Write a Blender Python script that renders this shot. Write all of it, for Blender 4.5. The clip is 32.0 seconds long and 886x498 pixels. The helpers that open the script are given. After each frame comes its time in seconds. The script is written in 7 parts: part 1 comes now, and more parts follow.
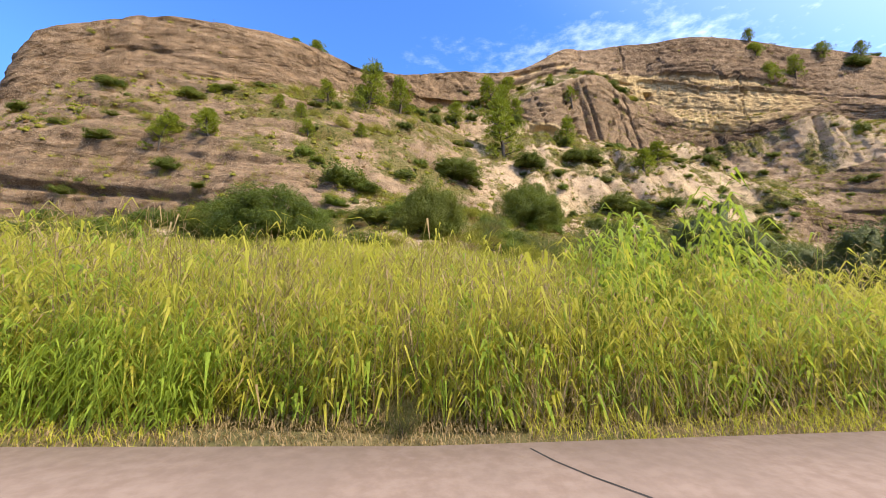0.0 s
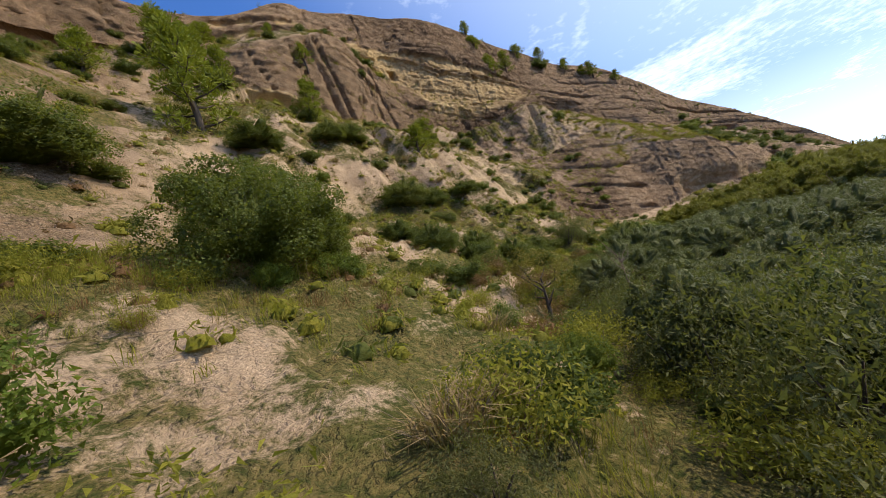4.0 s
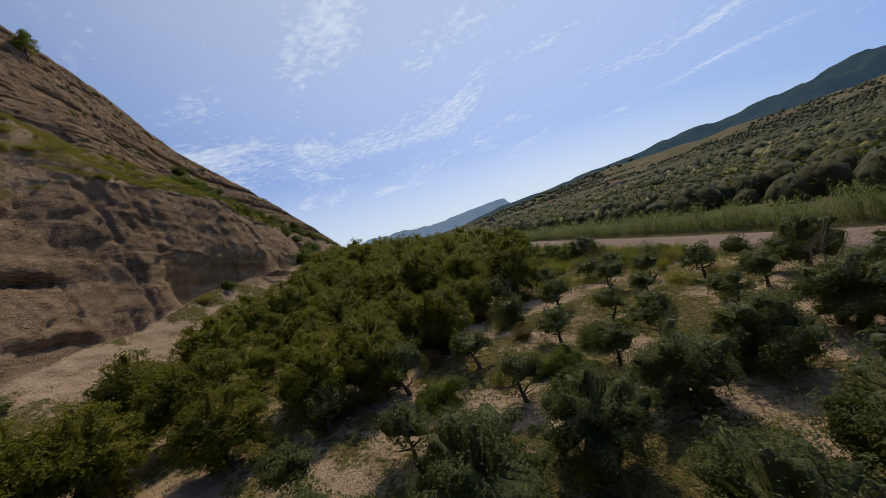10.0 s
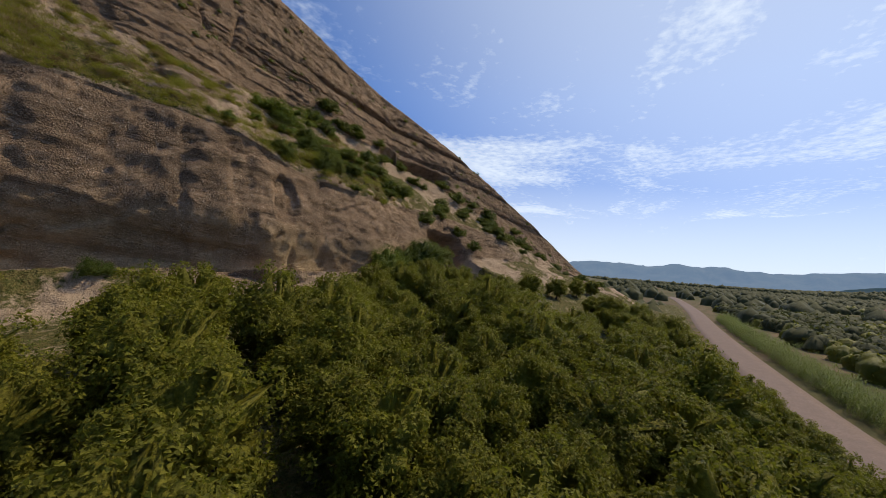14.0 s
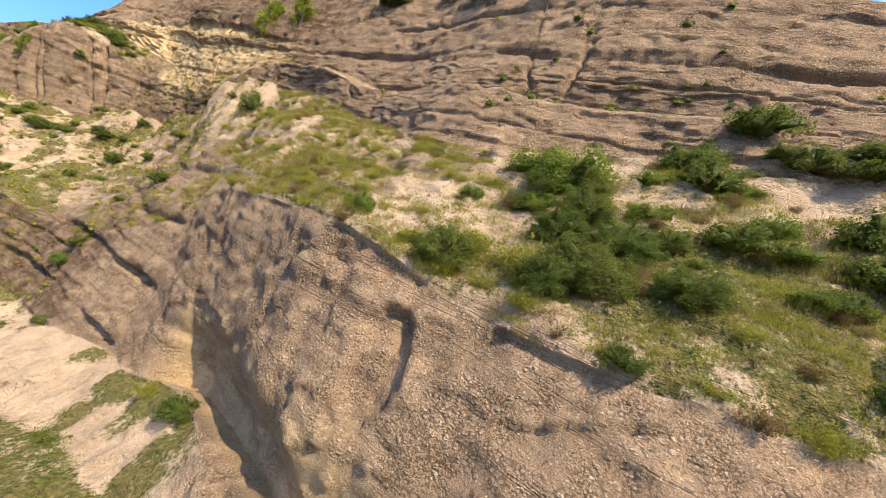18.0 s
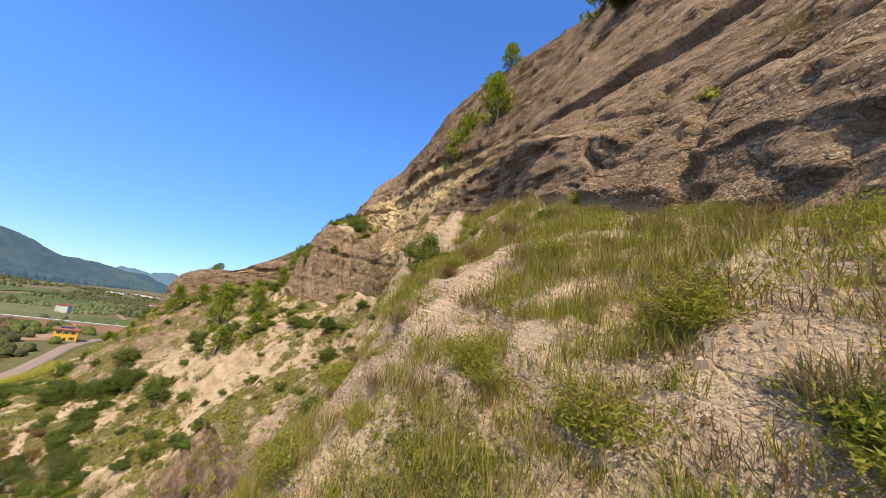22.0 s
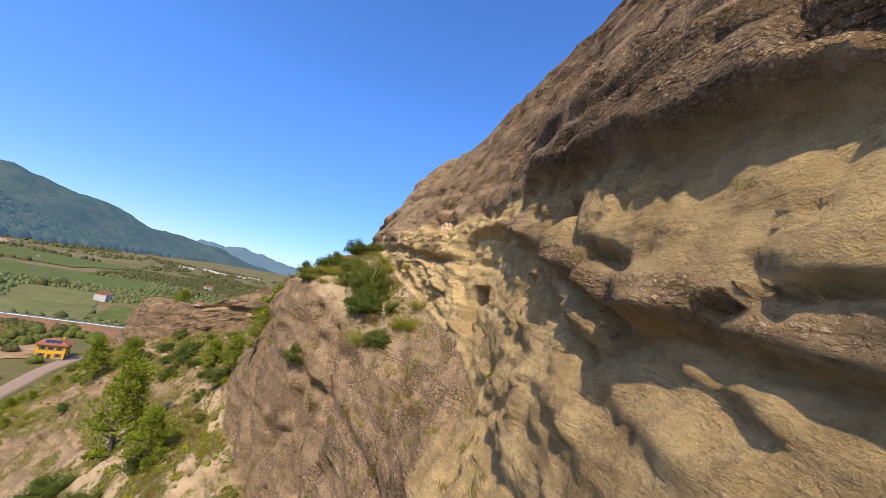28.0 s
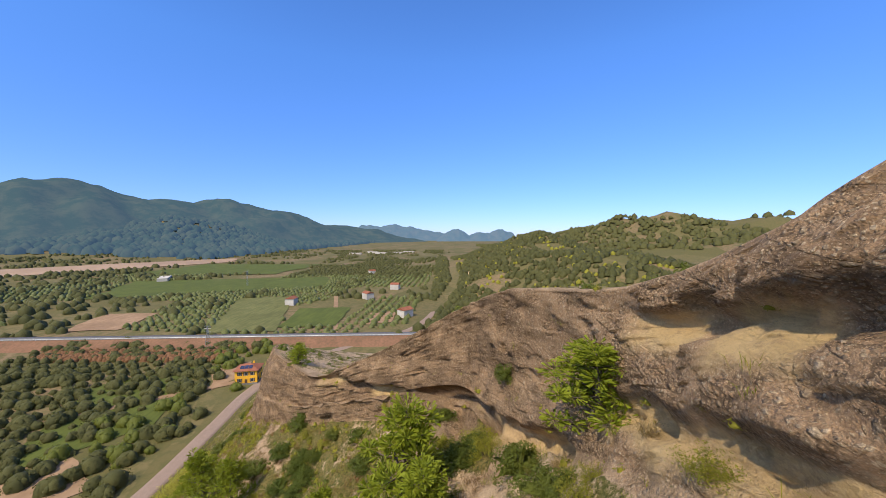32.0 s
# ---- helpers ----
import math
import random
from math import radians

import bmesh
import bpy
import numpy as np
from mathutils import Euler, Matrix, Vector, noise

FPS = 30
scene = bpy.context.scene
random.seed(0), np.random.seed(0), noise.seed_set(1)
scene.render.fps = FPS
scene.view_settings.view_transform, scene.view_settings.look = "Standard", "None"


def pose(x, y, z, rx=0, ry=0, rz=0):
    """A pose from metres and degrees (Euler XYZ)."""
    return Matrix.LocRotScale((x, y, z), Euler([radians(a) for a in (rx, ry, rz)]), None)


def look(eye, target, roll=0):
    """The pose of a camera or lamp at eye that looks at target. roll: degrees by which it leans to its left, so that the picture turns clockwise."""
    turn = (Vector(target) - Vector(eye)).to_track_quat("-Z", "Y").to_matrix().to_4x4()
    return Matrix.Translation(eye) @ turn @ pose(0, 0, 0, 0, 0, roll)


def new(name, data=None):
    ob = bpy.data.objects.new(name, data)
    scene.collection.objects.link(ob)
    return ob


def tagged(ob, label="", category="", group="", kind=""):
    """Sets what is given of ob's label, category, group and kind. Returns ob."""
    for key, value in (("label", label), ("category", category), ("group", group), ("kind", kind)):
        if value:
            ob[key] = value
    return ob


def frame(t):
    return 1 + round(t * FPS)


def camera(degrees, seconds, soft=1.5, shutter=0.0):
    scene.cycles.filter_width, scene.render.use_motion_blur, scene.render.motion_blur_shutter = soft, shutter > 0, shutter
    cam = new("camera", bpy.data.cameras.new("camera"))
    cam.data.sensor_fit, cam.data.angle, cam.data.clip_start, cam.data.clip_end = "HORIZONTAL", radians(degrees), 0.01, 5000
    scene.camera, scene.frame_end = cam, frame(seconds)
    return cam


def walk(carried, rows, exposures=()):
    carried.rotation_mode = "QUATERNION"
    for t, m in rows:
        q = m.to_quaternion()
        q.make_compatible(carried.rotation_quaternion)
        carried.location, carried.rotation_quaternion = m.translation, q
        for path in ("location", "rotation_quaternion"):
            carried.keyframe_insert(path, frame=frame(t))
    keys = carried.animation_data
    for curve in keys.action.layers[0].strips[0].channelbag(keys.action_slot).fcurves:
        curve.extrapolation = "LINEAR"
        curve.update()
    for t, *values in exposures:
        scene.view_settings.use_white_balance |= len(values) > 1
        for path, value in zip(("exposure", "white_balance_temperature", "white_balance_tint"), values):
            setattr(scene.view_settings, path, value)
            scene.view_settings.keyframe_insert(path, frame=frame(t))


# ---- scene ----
cam = camera(101.1, 32.0, 0.5)
METRES, EYE, TILT, LEAN, TURN = 360.0, 2.0, 7.7, -1.0, 0.0
ROWS = [
    (0.0, 0.0, 0.0, 0.0, 0.0, 0.0, -0.0),
    (0.5, -0.0001, 0.0072, 0.0017, -0.39, 0.93, 0.35),
    (1.0, -0.0002, 0.0158, 0.0036, -1.92, 1.67, 2.44),
    (1.5, -0.0002, 0.0254, 0.0052, -5.49, 1.94, 6.79),
    (2.0, 0.0002, 0.0355, 0.0062, -10.84, 1.42, 11.67),
    (2.5, 0.0021, 0.0461, 0.0069, -17.79, 0.09, 15.8),
    (3.0, 0.0063, 0.0569, 0.0074, -25.01, -1.29, 17.33),
    (3.5, 0.0129, 0.0679, 0.0078, -30.89, -2.17, 14.43),
    (5.5, 0.0545, 0.1104, 0.0091, -57.51, -2.58, 5.34),
    (6.0, 0.0668, 0.1199, 0.009, -66.17, -2.91, 6.63),
    (6.5, 0.0806, 0.1282, 0.0091, -73.93, -3.35, 7.37),
    (7.0, 0.0962, 0.1343, 0.0098, -80.17, -3.67, 7.21),
    (7.5, 0.1127, 0.1382, 0.0104, -84.51, -3.84, 6.35),
    (8.0, 0.1297, 0.1406, 0.0106, -87.67, -3.96, 5.81),
    (8.5, 0.1472, 0.1417, 0.0103, -90.95, -3.71, 6.0),
    (9.0, 0.1653, 0.1416, 0.0095, -95.05, -3.06, 7.04),
    (9.5, 0.1839, 0.1402, 0.0091, -100.05, -2.04, 8.29),
    (10.0, 0.203, 0.137, 0.0094, -105.1, -1.14, 9.1),
    (10.5, 0.222, 0.1316, 0.0102, -108.84, -0.64, 9.24),
    (11.0, 0.2402, 0.1246, 0.0117, -110.38, -0.48, 7.68),
    (11.5, 0.2584, 0.1159, 0.0135, -109.52, -0.27, 4.85),
    (12.0, 0.2764, 0.1062, 0.0156, -105.48, 0.06, 1.29),
    (12.5, 0.2943, 0.0968, 0.0181, -97.7, 0.6, -3.32),
    (13.0, 0.3125, 0.0883, 0.0207, -86.95, 0.73, -7.53),
    (13.5, 0.331, 0.0818, 0.0238, -73.82, -0.2, -10.41),
    (14.0, 0.3492, 0.0787, 0.0276, -61.22, -1.94, -10.59),
    (14.5, 0.3667, 0.0791, 0.0316, -51.38, -3.61, -8.2),
    (16.5, 0.4261, 0.1028, 0.0443, -17.23, -5.63, -2.56),
    (17.0, 0.4376, 0.1136, 0.0467, -5.63, -5.24, -4.74),
    (17.5, 0.4468, 0.1258, 0.0493, 7.0, -4.92, -7.72),
    (18.0, 0.4529, 0.1395, 0.0518, 20.11, -4.57, -10.31),
    (18.5, 0.4543, 0.1533, 0.0548, 32.15, -4.26, -12.27),
    (19.0, 0.4517, 0.1666, 0.0577, 41.55, -3.93, -11.7),
    (19.5, 0.4455, 0.1789, 0.0607, 48.38, -2.68, -9.28),
    (20.0, 0.4367, 0.1899, 0.0639, 53.25, -0.71, -6.46),
    (20.5, 0.4262, 0.1996, 0.0666, 56.11, 1.56, -3.47),
    (21.0, 0.4145, 0.2084, 0.0691, 58.11, 4.55, -1.41),
    (21.5, 0.4022, 0.2162, 0.0712, 59.18, 7.37, -0.66),
    (22.0, 0.3897, 0.2232, 0.0737, 59.8, 9.56, -0.92),
    (22.5, 0.3769, 0.2296, 0.0772, 59.85, 11.03, -0.22),
    (23.0, 0.3639, 0.2354, 0.0817, 59.36, 11.18, 1.62),
    (23.5, 0.3511, 0.2405, 0.087, 59.1, 10.83, 3.62),
    (24.0, 0.3384, 0.2458, 0.0926, 59.25, 10.18, 4.87),
    (24.5, 0.3262, 0.2519, 0.0983, 60.16, 9.69, 4.01),
    (26.5, 0.2755, 0.2726, 0.1194, 64.83, 7.92, -3.43),
    (27.0, 0.2624, 0.2762, 0.1243, 65.89, 7.14, -4.63),
    (27.5, 0.249, 0.279, 0.129, 66.67, 6.7, -4.61),
    (28.0, 0.2349, 0.2812, 0.1336, 67.8, 6.38, -3.98),
    (28.5, 0.2203, 0.283, 0.1384, 69.94, 5.79, -3.25),
    (29.0, 0.2055, 0.2848, 0.1429, 72.74, 5.09, -1.77),
    (29.5, 0.1906, 0.2863, 0.147, 76.71, 3.76, -0.51),
    (30.0, 0.1752, 0.2873, 0.1509, 81.15, 1.92, 1.14),
    (30.5, 0.1593, 0.288, 0.1541, 84.8, 0.57, 3.67),
    (31.0, 0.1422, 0.2887, 0.1572, 87.53, -0.49, 5.89),
    (31.5, 0.1248, 0.2893, 0.16, 89.13, -1.0, 7.29),
    (32.0, 0.107, 0.2897, 0.1623, 89.91, -1.1, 7.75),
]
EXPOSURES = [(0.0, 0.88), (2.0, 0.70), (3.5, 0.23), (6.0, -0.57), (9.0, -0.87), (13.0, -1.12), (14.5, -0.32), (16.5, 0.63), (18.0, 0.93), (20.0, 0.63), (23.0, 0.53), (27.0, 0.43), (29.0, 0.38), (32.0, 0.23)]
walk(cam, [(t, pose(0, 0, EYE, TILT, LEAN, TURN) @ pose(METRES * x, METRES * y, METRES * z, 90 + pitch, roll, yaw)) for t, x, y, z, yaw, pitch, roll in ROWS], EXPOSURES)

import itertools

# ---- light ----
SUN_ELEVATION, SUN_AZIMUTH = radians(50), radians(124)  # azimuth clockwise from +y
sun_way = Vector((math.sin(SUN_AZIMUTH) * math.cos(SUN_ELEVATION), math.cos(SUN_AZIMUTH) * math.cos(SUN_ELEVATION), math.sin(SUN_ELEVATION)))
sun = new("sun", bpy.data.lights.new("sun", "SUN"))
sun.data.energy, sun.data.angle, sun.data.color = 4.3, radians(0.6), (1.0, 0.875, 0.67)
sun.matrix_world = look(sun_way * 900, (0, 0, 0))

world = bpy.data.worlds.new("sky")
scene.world = world
world.use_nodes = True


def link(tree, a, b):
    tree.links.new(a, b)


def add(tree, kind, **sets):
    n = tree.nodes.new(kind)
    for key, value in sets.items():
        if key in n.inputs:
            n.inputs[key].default_value = value
    return n


def build_sky(tree):
    tree.nodes.clear()
    out = add(tree, "ShaderNodeOutputWorld")
    bg = add(tree, "ShaderNodeBackground", Strength=0.15)
    sky = add(tree, "ShaderNodeTexSky")
    sky.sky_type, sky.sun_disc, sky.sun_elevation, sky.sun_rotation = "NISHITA", False, SUN_ELEVATION, SUN_AZIMUTH
    sky.altitude, sky.air_density, sky.dust_density, sky.ozone_density = 600, 0.9, 0.1, 4.0
    co = add(tree, "ShaderNodeTexCoord")
    # thin cirrus, laid on a flat layer overhead: direction divided by its height
    sep = add(tree, "ShaderNodeSeparateXYZ")
    link(tree, co.outputs["Generated"], sep.inputs[0])
    lift = add(tree, "ShaderNodeMath"); lift.operation = "MAXIMUM"; lift.inputs[1].default_value = 0.14
    link(tree, sep.outputs[2], lift.inputs[0])
    flat = add(tree, "ShaderNodeVectorMath"); flat.operation = "DIVIDE"
    comb = add(tree, "ShaderNodeCombineXYZ")
    for n in range(3):
        link(tree, lift.outputs[0], comb.inputs[n])
    link(tree, co.outputs["Generated"], flat.inputs[0])
    link(tree, comb.outputs[0], flat.inputs[1])
    turn = add(tree, "ShaderNodeMapping")
    turn.inputs["Rotation"].default_value = (0, 0, radians(-14))
    turn.inputs["Scale"].default_value = (0.6, 0.85, 1.0)
    link(tree, flat.outputs[0], turn.inputs[0])
    big = add(tree, "ShaderNodeTexNoise", Scale=0.9, Detail=7.0, Roughness=0.62, Distortion=0.6)
    fine = add(tree, "ShaderNodeTexNoise", Scale=15.0, Detail=4.0, Roughness=0.6)
    link(tree, turn.outputs[0], big.inputs["Vector"])
    link(tree, flat.outputs[0], fine.inputs["Vector"])
    both = add(tree, "ShaderNodeMath"); both.operation = "MULTIPLY_ADD"; both.inputs[1].default_value = 0.36
    link(tree, fine.outputs[0], both.inputs[0])
    link(tree, big.outputs[0], both.inputs[2])
    # the cirrus field hangs over the eastern half of the sky
    east = add(tree, "ShaderNodeMapRange")
    east.inputs[1].default_value, east.inputs[2].default_value, east.inputs[3].default_value, east.inputs[4].default_value = -0.3, 0.8, -0.36, 0.10
    link(tree, sep.outputs[0], east.inputs[0])
    plus = add(tree, "ShaderNodeMath"); plus.operation = "ADD"
    link(tree, both.outputs[0], plus.inputs[0])
    link(tree, east.outputs[0], plus.inputs[1])
    ramp = add(tree, "ShaderNodeMapRange")
    ramp.interpolation_type = "SMOOTHSTEP"
    ramp.inputs[1].default_value, ramp.inputs[2].default_value, ramp.inputs[4].default_value = 0.55, 1.08, 0.74
    link(tree, plus.outputs[0], ramp.inputs[0])
    # the bright veil round the sun
    near = add(tree, "ShaderNodeVectorMath"); near.operation = "DOT_PRODUCT"
    near.inputs[1].default_value = sun_way
    link(tree, co.outputs["Generated"], near.inputs[0])
    veil = add(tree, "ShaderNodeMapRange")
    veil.interpolation_type = "SMOOTHSTEP"
    veil.inputs[1].default_value, veil.inputs[2].default_value, veil.inputs[4].default_value = 0.3, 1.02, 0.46
    link(tree, near.outputs["Value"], veil.inputs[0])
    most = add(tree, "ShaderNodeMath"); most.operation = "MAXIMUM"
    link(tree, ramp.outputs[0], most.inputs[0]); link(tree, veil.outputs[0], most.inputs[1])
    mix = add(tree, "ShaderNodeMix"); mix.data_type = "RGBA"
    mix.inputs[7].default_value = (11.4, 12.2, 12.3, 1)
    # pale haze low in the east
    haze = add(tree, "ShaderNodeMapRange")
    haze.interpolation_type = "SMOOTHSTEP"
    haze.inputs[1].default_value, haze.inputs[2].default_value, haze.inputs[3].default_value, haze.inputs[4].default_value = 0.0, 0.4, 0.6, 0.0
    link(tree, sep.outputs[2], haze.inputs[0])
    eastward = add(tree, "ShaderNodeMapRange")
    eastward.interpolation_type = "SMOOTHSTEP"
    eastward.inputs[1].default_value, eastward.inputs[2].default_value = 0.1, 0.9
    link(tree, sep.outputs[0], eastward.inputs[0])
    low_east = add(tree, "ShaderNodeMath"); low_east.operation = "MULTIPLY"
    link(tree, haze.outputs[0], low_east.inputs[0]); link(tree, eastward.outputs[0], low_east.inputs[1])
    all_veils = add(tree, "ShaderNodeMath"); all_veils.operation = "MAXIMUM"
    link(tree, most.outputs[0], all_veils.inputs[0]); link(tree, low_east.outputs[0], all_veils.inputs[1])
    link(tree, all_veils.outputs[0], mix.inputs[0])
    tint = add(tree, "ShaderNodeMix"); tint.data_type, tint.blend_type = "RGBA", "MULTIPLY"
    tint.inputs[0].default_value = 1.0
    # deeper blue low down, where the dry air keeps the horizon from going white
    low_blue = add(tree, "ShaderNodeMapRange")
    low_blue.inputs[1].default_value, low_blue.inputs[2].default_value = 0.0, 0.42
    link(tree, sep.outputs[2], low_blue.inputs[0])
    hue = add(tree, "ShaderNodeMix"); hue.data_type = "RGBA"
    hue.inputs[6].default_value, hue.inputs[7].default_value = (0.50, 0.585, 0.96, 1), (0.70, 1.08, 1.58, 1)
    link(tree, low_blue.outputs[0], hue.inputs[0])
    link(tree, hue.outputs[2], tint.inputs[7])
    link(tree, sky.outputs[0], tint.inputs[6])
    link(tree, tint.outputs[2], mix.inputs[6])
    link(tree, mix.outputs[2], bg.inputs[0])
    link(tree, bg.outputs[0], out.inputs[0])


build_sky(world.node_tree)


# ---- materials ----
def material(name):
    m = bpy.data.materials.new(name)
    m.use_nodes = True
    m.node_tree.nodes.clear()
    out = add(m.node_tree, "ShaderNodeOutputMaterial")
    return m, m.node_tree, out


def mixed(tree, fac, a, b, mode="MIX"):
    n = add(tree, "ShaderNodeMix")
    n.data_type, n.blend_type = "RGBA", mode
    for socket, value in ((n.inputs[0], fac), (n.inputs[6], a), (n.inputs[7], b)):
        if isinstance(value, (int, float)):
            socket.default_value = value
        elif isinstance(value, tuple):
            socket.default_value = (*value, 1)
        else:
            link(tree, value, socket)
    return n.outputs[2]


def spread(tree, value, low, high, a=0.0, b=1.0):
    n = add(tree, "ShaderNodeMapRange")
    n.interpolation_type = "SMOOTHSTEP"
    for k, v in zip((1, 2, 3, 4), (low, high, a, b)):
        n.inputs[k].default_value = v
    link(tree, value, n.inputs[0])
    return n.outputs[0]


def noise_at(tree, vector, scale, detail=4.0, rough=0.55, stretch=None):
    n = add(tree, "ShaderNodeTexNoise", Scale=scale, Detail=detail, Roughness=rough)
    if stretch:
        m = add(tree, "ShaderNodeMapping")
        m.inputs["Scale"].default_value = stretch
        link(tree, vector, m.inputs[0])
        vector = m.outputs[0]
    link(tree, vector, n.inputs["Vector"])
    return n.outputs[0]


def rock_material():
    m, t, out = material("layered_rock")
    co = add(t, "ShaderNodeTexCoord").outputs["Object"]
    bs = add(t, "ShaderNodeBsdfPrincipled", Roughness=0.95)
    bs.inputs["Specular IOR Level"].default_value = 0.12
    kind = {}
    for key in ("sandstone", "scree", "chalky", "turf", "patina"):
        n = add(t, "ShaderNodeAttribute")
        n.attribute_name = key
        kind[key] = n.outputs["Fac"]

    def arith(op, a, b):
        n = add(t, "ShaderNodeMath")
        n.operation = op
        for k, v in enumerate((a, b)):
            if isinstance(v, (int, float)):
                n.inputs[k].default_value = v
            else:
                link(t, v, n.inputs[k])
        return n.outputs[0]

    big = noise_at(t, co, 0.06, 5)
    mid = noise_at(t, co, 0.5, 6, 0.65)
    fine = noise_at(t, co, 3.2, 9, 0.8)
    grit = noise_at(t, co, 14.0, 4, 0.7)
    layer = noise_at(t, co, 0.9, 5, 0.65, (0.10, 0.10, 1.7))
    # beds, dipping gently along the cliff
    dip = add(t, "ShaderNodeMapping")
    dip.inputs["Rotation"].default_value = (0, -0.13, 0)
    link(t, co, dip.inputs[0])
    beds = noise_at(t, dip.outputs[0], 1.0, 3, 0.55, (0.022, 0.022, 0.62))
    seams = noise_at(t, dip.outputs[0], 1.0, 4, 0.6, (0.05, 0.05, 1.5))
    thin = noise_at(t, co, 2.6, 4, 0.6, (0.12, 0.12, 1.8))
    streak = noise_at(t, co, 0.42, 7, 0.7, (1.5, 1.5, 0.13))
    # pebbles of two sizes, bent out of their grid
    bend = add(t, "ShaderNodeMix"); bend.data_type = "VECTOR"
    bend.inputs[0].default_value = 0.2
    wob = add(t, "ShaderNodeTexNoise", Scale=2.5, Detail=3.0)
    link(t, co, wob.inputs["Vector"]); link(t, co, bend.inputs[4]); link(t, wob.outputs["Color"], bend.inputs[5])
    flat_lie = add(t, "ShaderNodeMapping")
    flat_lie.inputs["Scale"].default_value = (0.95, 0.95, 1.2)
    link(t, bend.outputs[1], flat_lie.inputs[0])
    cells = []
    for scale in (8.5, 3.6):
        v = add(t, "ShaderNodeTexVoronoi", Scale=scale, Randomness=1.0)
        link(t, flat_lie.outputs[0], v.inputs["Vector"])
        cells.append(v)
    sepc = add(t, "ShaderNodeSeparateColor"); link(t, cells[0].outputs["Color"], sepc.inputs[0])
    sepd = add(t, "ShaderNodeSeparateColor"); link(t, cells[1].outputs["Color"], sepd.inputs[0])
    speckle = add(t, "ShaderNodeTexVoronoi", Scale=24.0, Randomness=1.0)
    link(t, flat_lie.outputs[0], speckle.inputs["Vector"])
    sepe = add(t, "ShaderNodeSeparateColor"); link(t, speckle.outputs["Color"], sepe.inputs[0])
    small = arith("MULTIPLY", spread(t, cells[0].outputs["Distance"], 0.26, 0.46, 1, 0), spread(t, sepc.outputs[2], 0.42, 0.5))
    gaps = arith("MULTIPLY", spread(t, cells[0].outputs["Distance"], 0.5, 0.68, 0.0, 0.8), spread(t, mid, 0.42, 0.58))
    large = arith("MULTIPLY", spread(t, cells[1].outputs["Distance"], 0.2, 0.42, 1, 0), spread(t, sepd.outputs[1], 0.66, 0.74))
    # conglomerate: pinkish buff matrix, grey and brown pebbles, dark weathering streaks
    col = mixed(t, spread(t, layer, 0.36, 0.64), (0.57, 0.37, 0.23), (0.42, 0.262, 0.16))
    col = mixed(t, spread(t, big, 0.35, 0.68, 0, 0.5), col, (0.49, 0.305, 0.19))
    col = mixed(t, spread(t, sepe.outputs[0], 0.1, 0.9, 0.0, 0.55), col, mixed(t, sepe.outputs[1], (0.20, 0.14, 0.10), (0.60, 0.44, 0.31)))
    # dark ring round the pebbles, their shade painted into the matrix
    col = mixed(t, gaps, col, (0.13, 0.088, 0.06))
    col = mixed(t, arith("MULTIPLY", small, 0.8), col, mixed(t, sepc.outputs[0], (0.20, 0.145, 0.105), (0.66, 0.51, 0.37)))
    col = mixed(t, arith("MULTIPLY", large, 0.7), col, mixed(t, sepd.outputs[0], (0.20, 0.148, 0.108), (0.55, 0.43, 0.31)))
    col = mixed(t, spread(t, streak, 0.53, 0.66, 0, 0.5), col, (0.38, 0.37, 0.37), "MULTIPLY")
    col = mixed(t, spread(t, fine, 0.52, 0.66, 0, 0.38), col, (0.20, 0.132, 0.085))
    # dark weathered skin, also darkening cliff faces that stand out of the sun
    col = mixed(t, arith("MULTIPLY", kind["patina"], spread(t, arith("ADD", streak, mid), 0.75, 1.15, 0.3, 0.85)), col, (0.48, 0.45, 0.43), "MULTIPLY")
    col = mixed(t, spread(t, beds, 0.53, 0.60, 0, 0.5), col, (0.23, 0.155, 0.105))
    col = mixed(t, spread(t, seams, 0.56, 0.62, 0, 0.42), col, (0.17, 0.115, 0.08))
    # a grey-brown weathered crust, broken where the fresh pebbles stand out pale
    crust = noise_at(t, co, 0.55, 6, 0.62)
    fresh = spread(t, arith("ADD", crust, arith("MULTIPLY", arith("SUBTRACT", fine, 0.5), 0.5)), 0.44, 0.56)
    col = mixed(t, arith("MULTIPLY", arith("SUBTRACT", 1.0, fresh), 0.45), col, mixed(t, mid, (0.55, 0.56, 0.58), (0.85, 0.86, 0.88)), "MULTIPLY")
    speck = arith("MULTIPLY", spread(t, speckle.outputs["Distance"], 0.25, 0.42, 1, 0), spread(t, sepe.outputs[2], 0.5, 0.56))
    col = mixed(t, arith("MULTIPLY", speck, 0.8), col, mixed(t, sepe.outputs[0], (0.24, 0.17, 0.115), (0.72, 0.55, 0.40)))
    pale = arith("MULTIPLY", arith("ADD", arith("MULTIPLY", fresh, 0.75), 0.2), 0.95)
    col = mixed(t, arith("MULTIPLY", small, pale), col, mixed(t, sepc.outputs[0], (0.30, 0.215, 0.15), (0.78, 0.61, 0.45)))
    col = mixed(t, arith("MULTIPLY", large, arith("MULTIPLY", pale, 0.8)), col, mixed(t, sepd.outputs[0], (0.28, 0.20, 0.14), (0.68, 0.53, 0.39)))
    # shade between the pebbles and in small pits, put into the colour
    hollow = arith("MULTIPLY", spread(t, speckle.outputs["Distance"], 0.38, 0.6, 0.0, 0.45), spread(t, mid, 0.36, 0.6, 0.45, 1.0))
    col = mixed(t, hollow, col, (0.13, 0.09, 0.062))
    dint = spread(t, noise_at(t, co, 5.5, 5, 0.7), 0.53, 0.6, 0.0, 0.5)
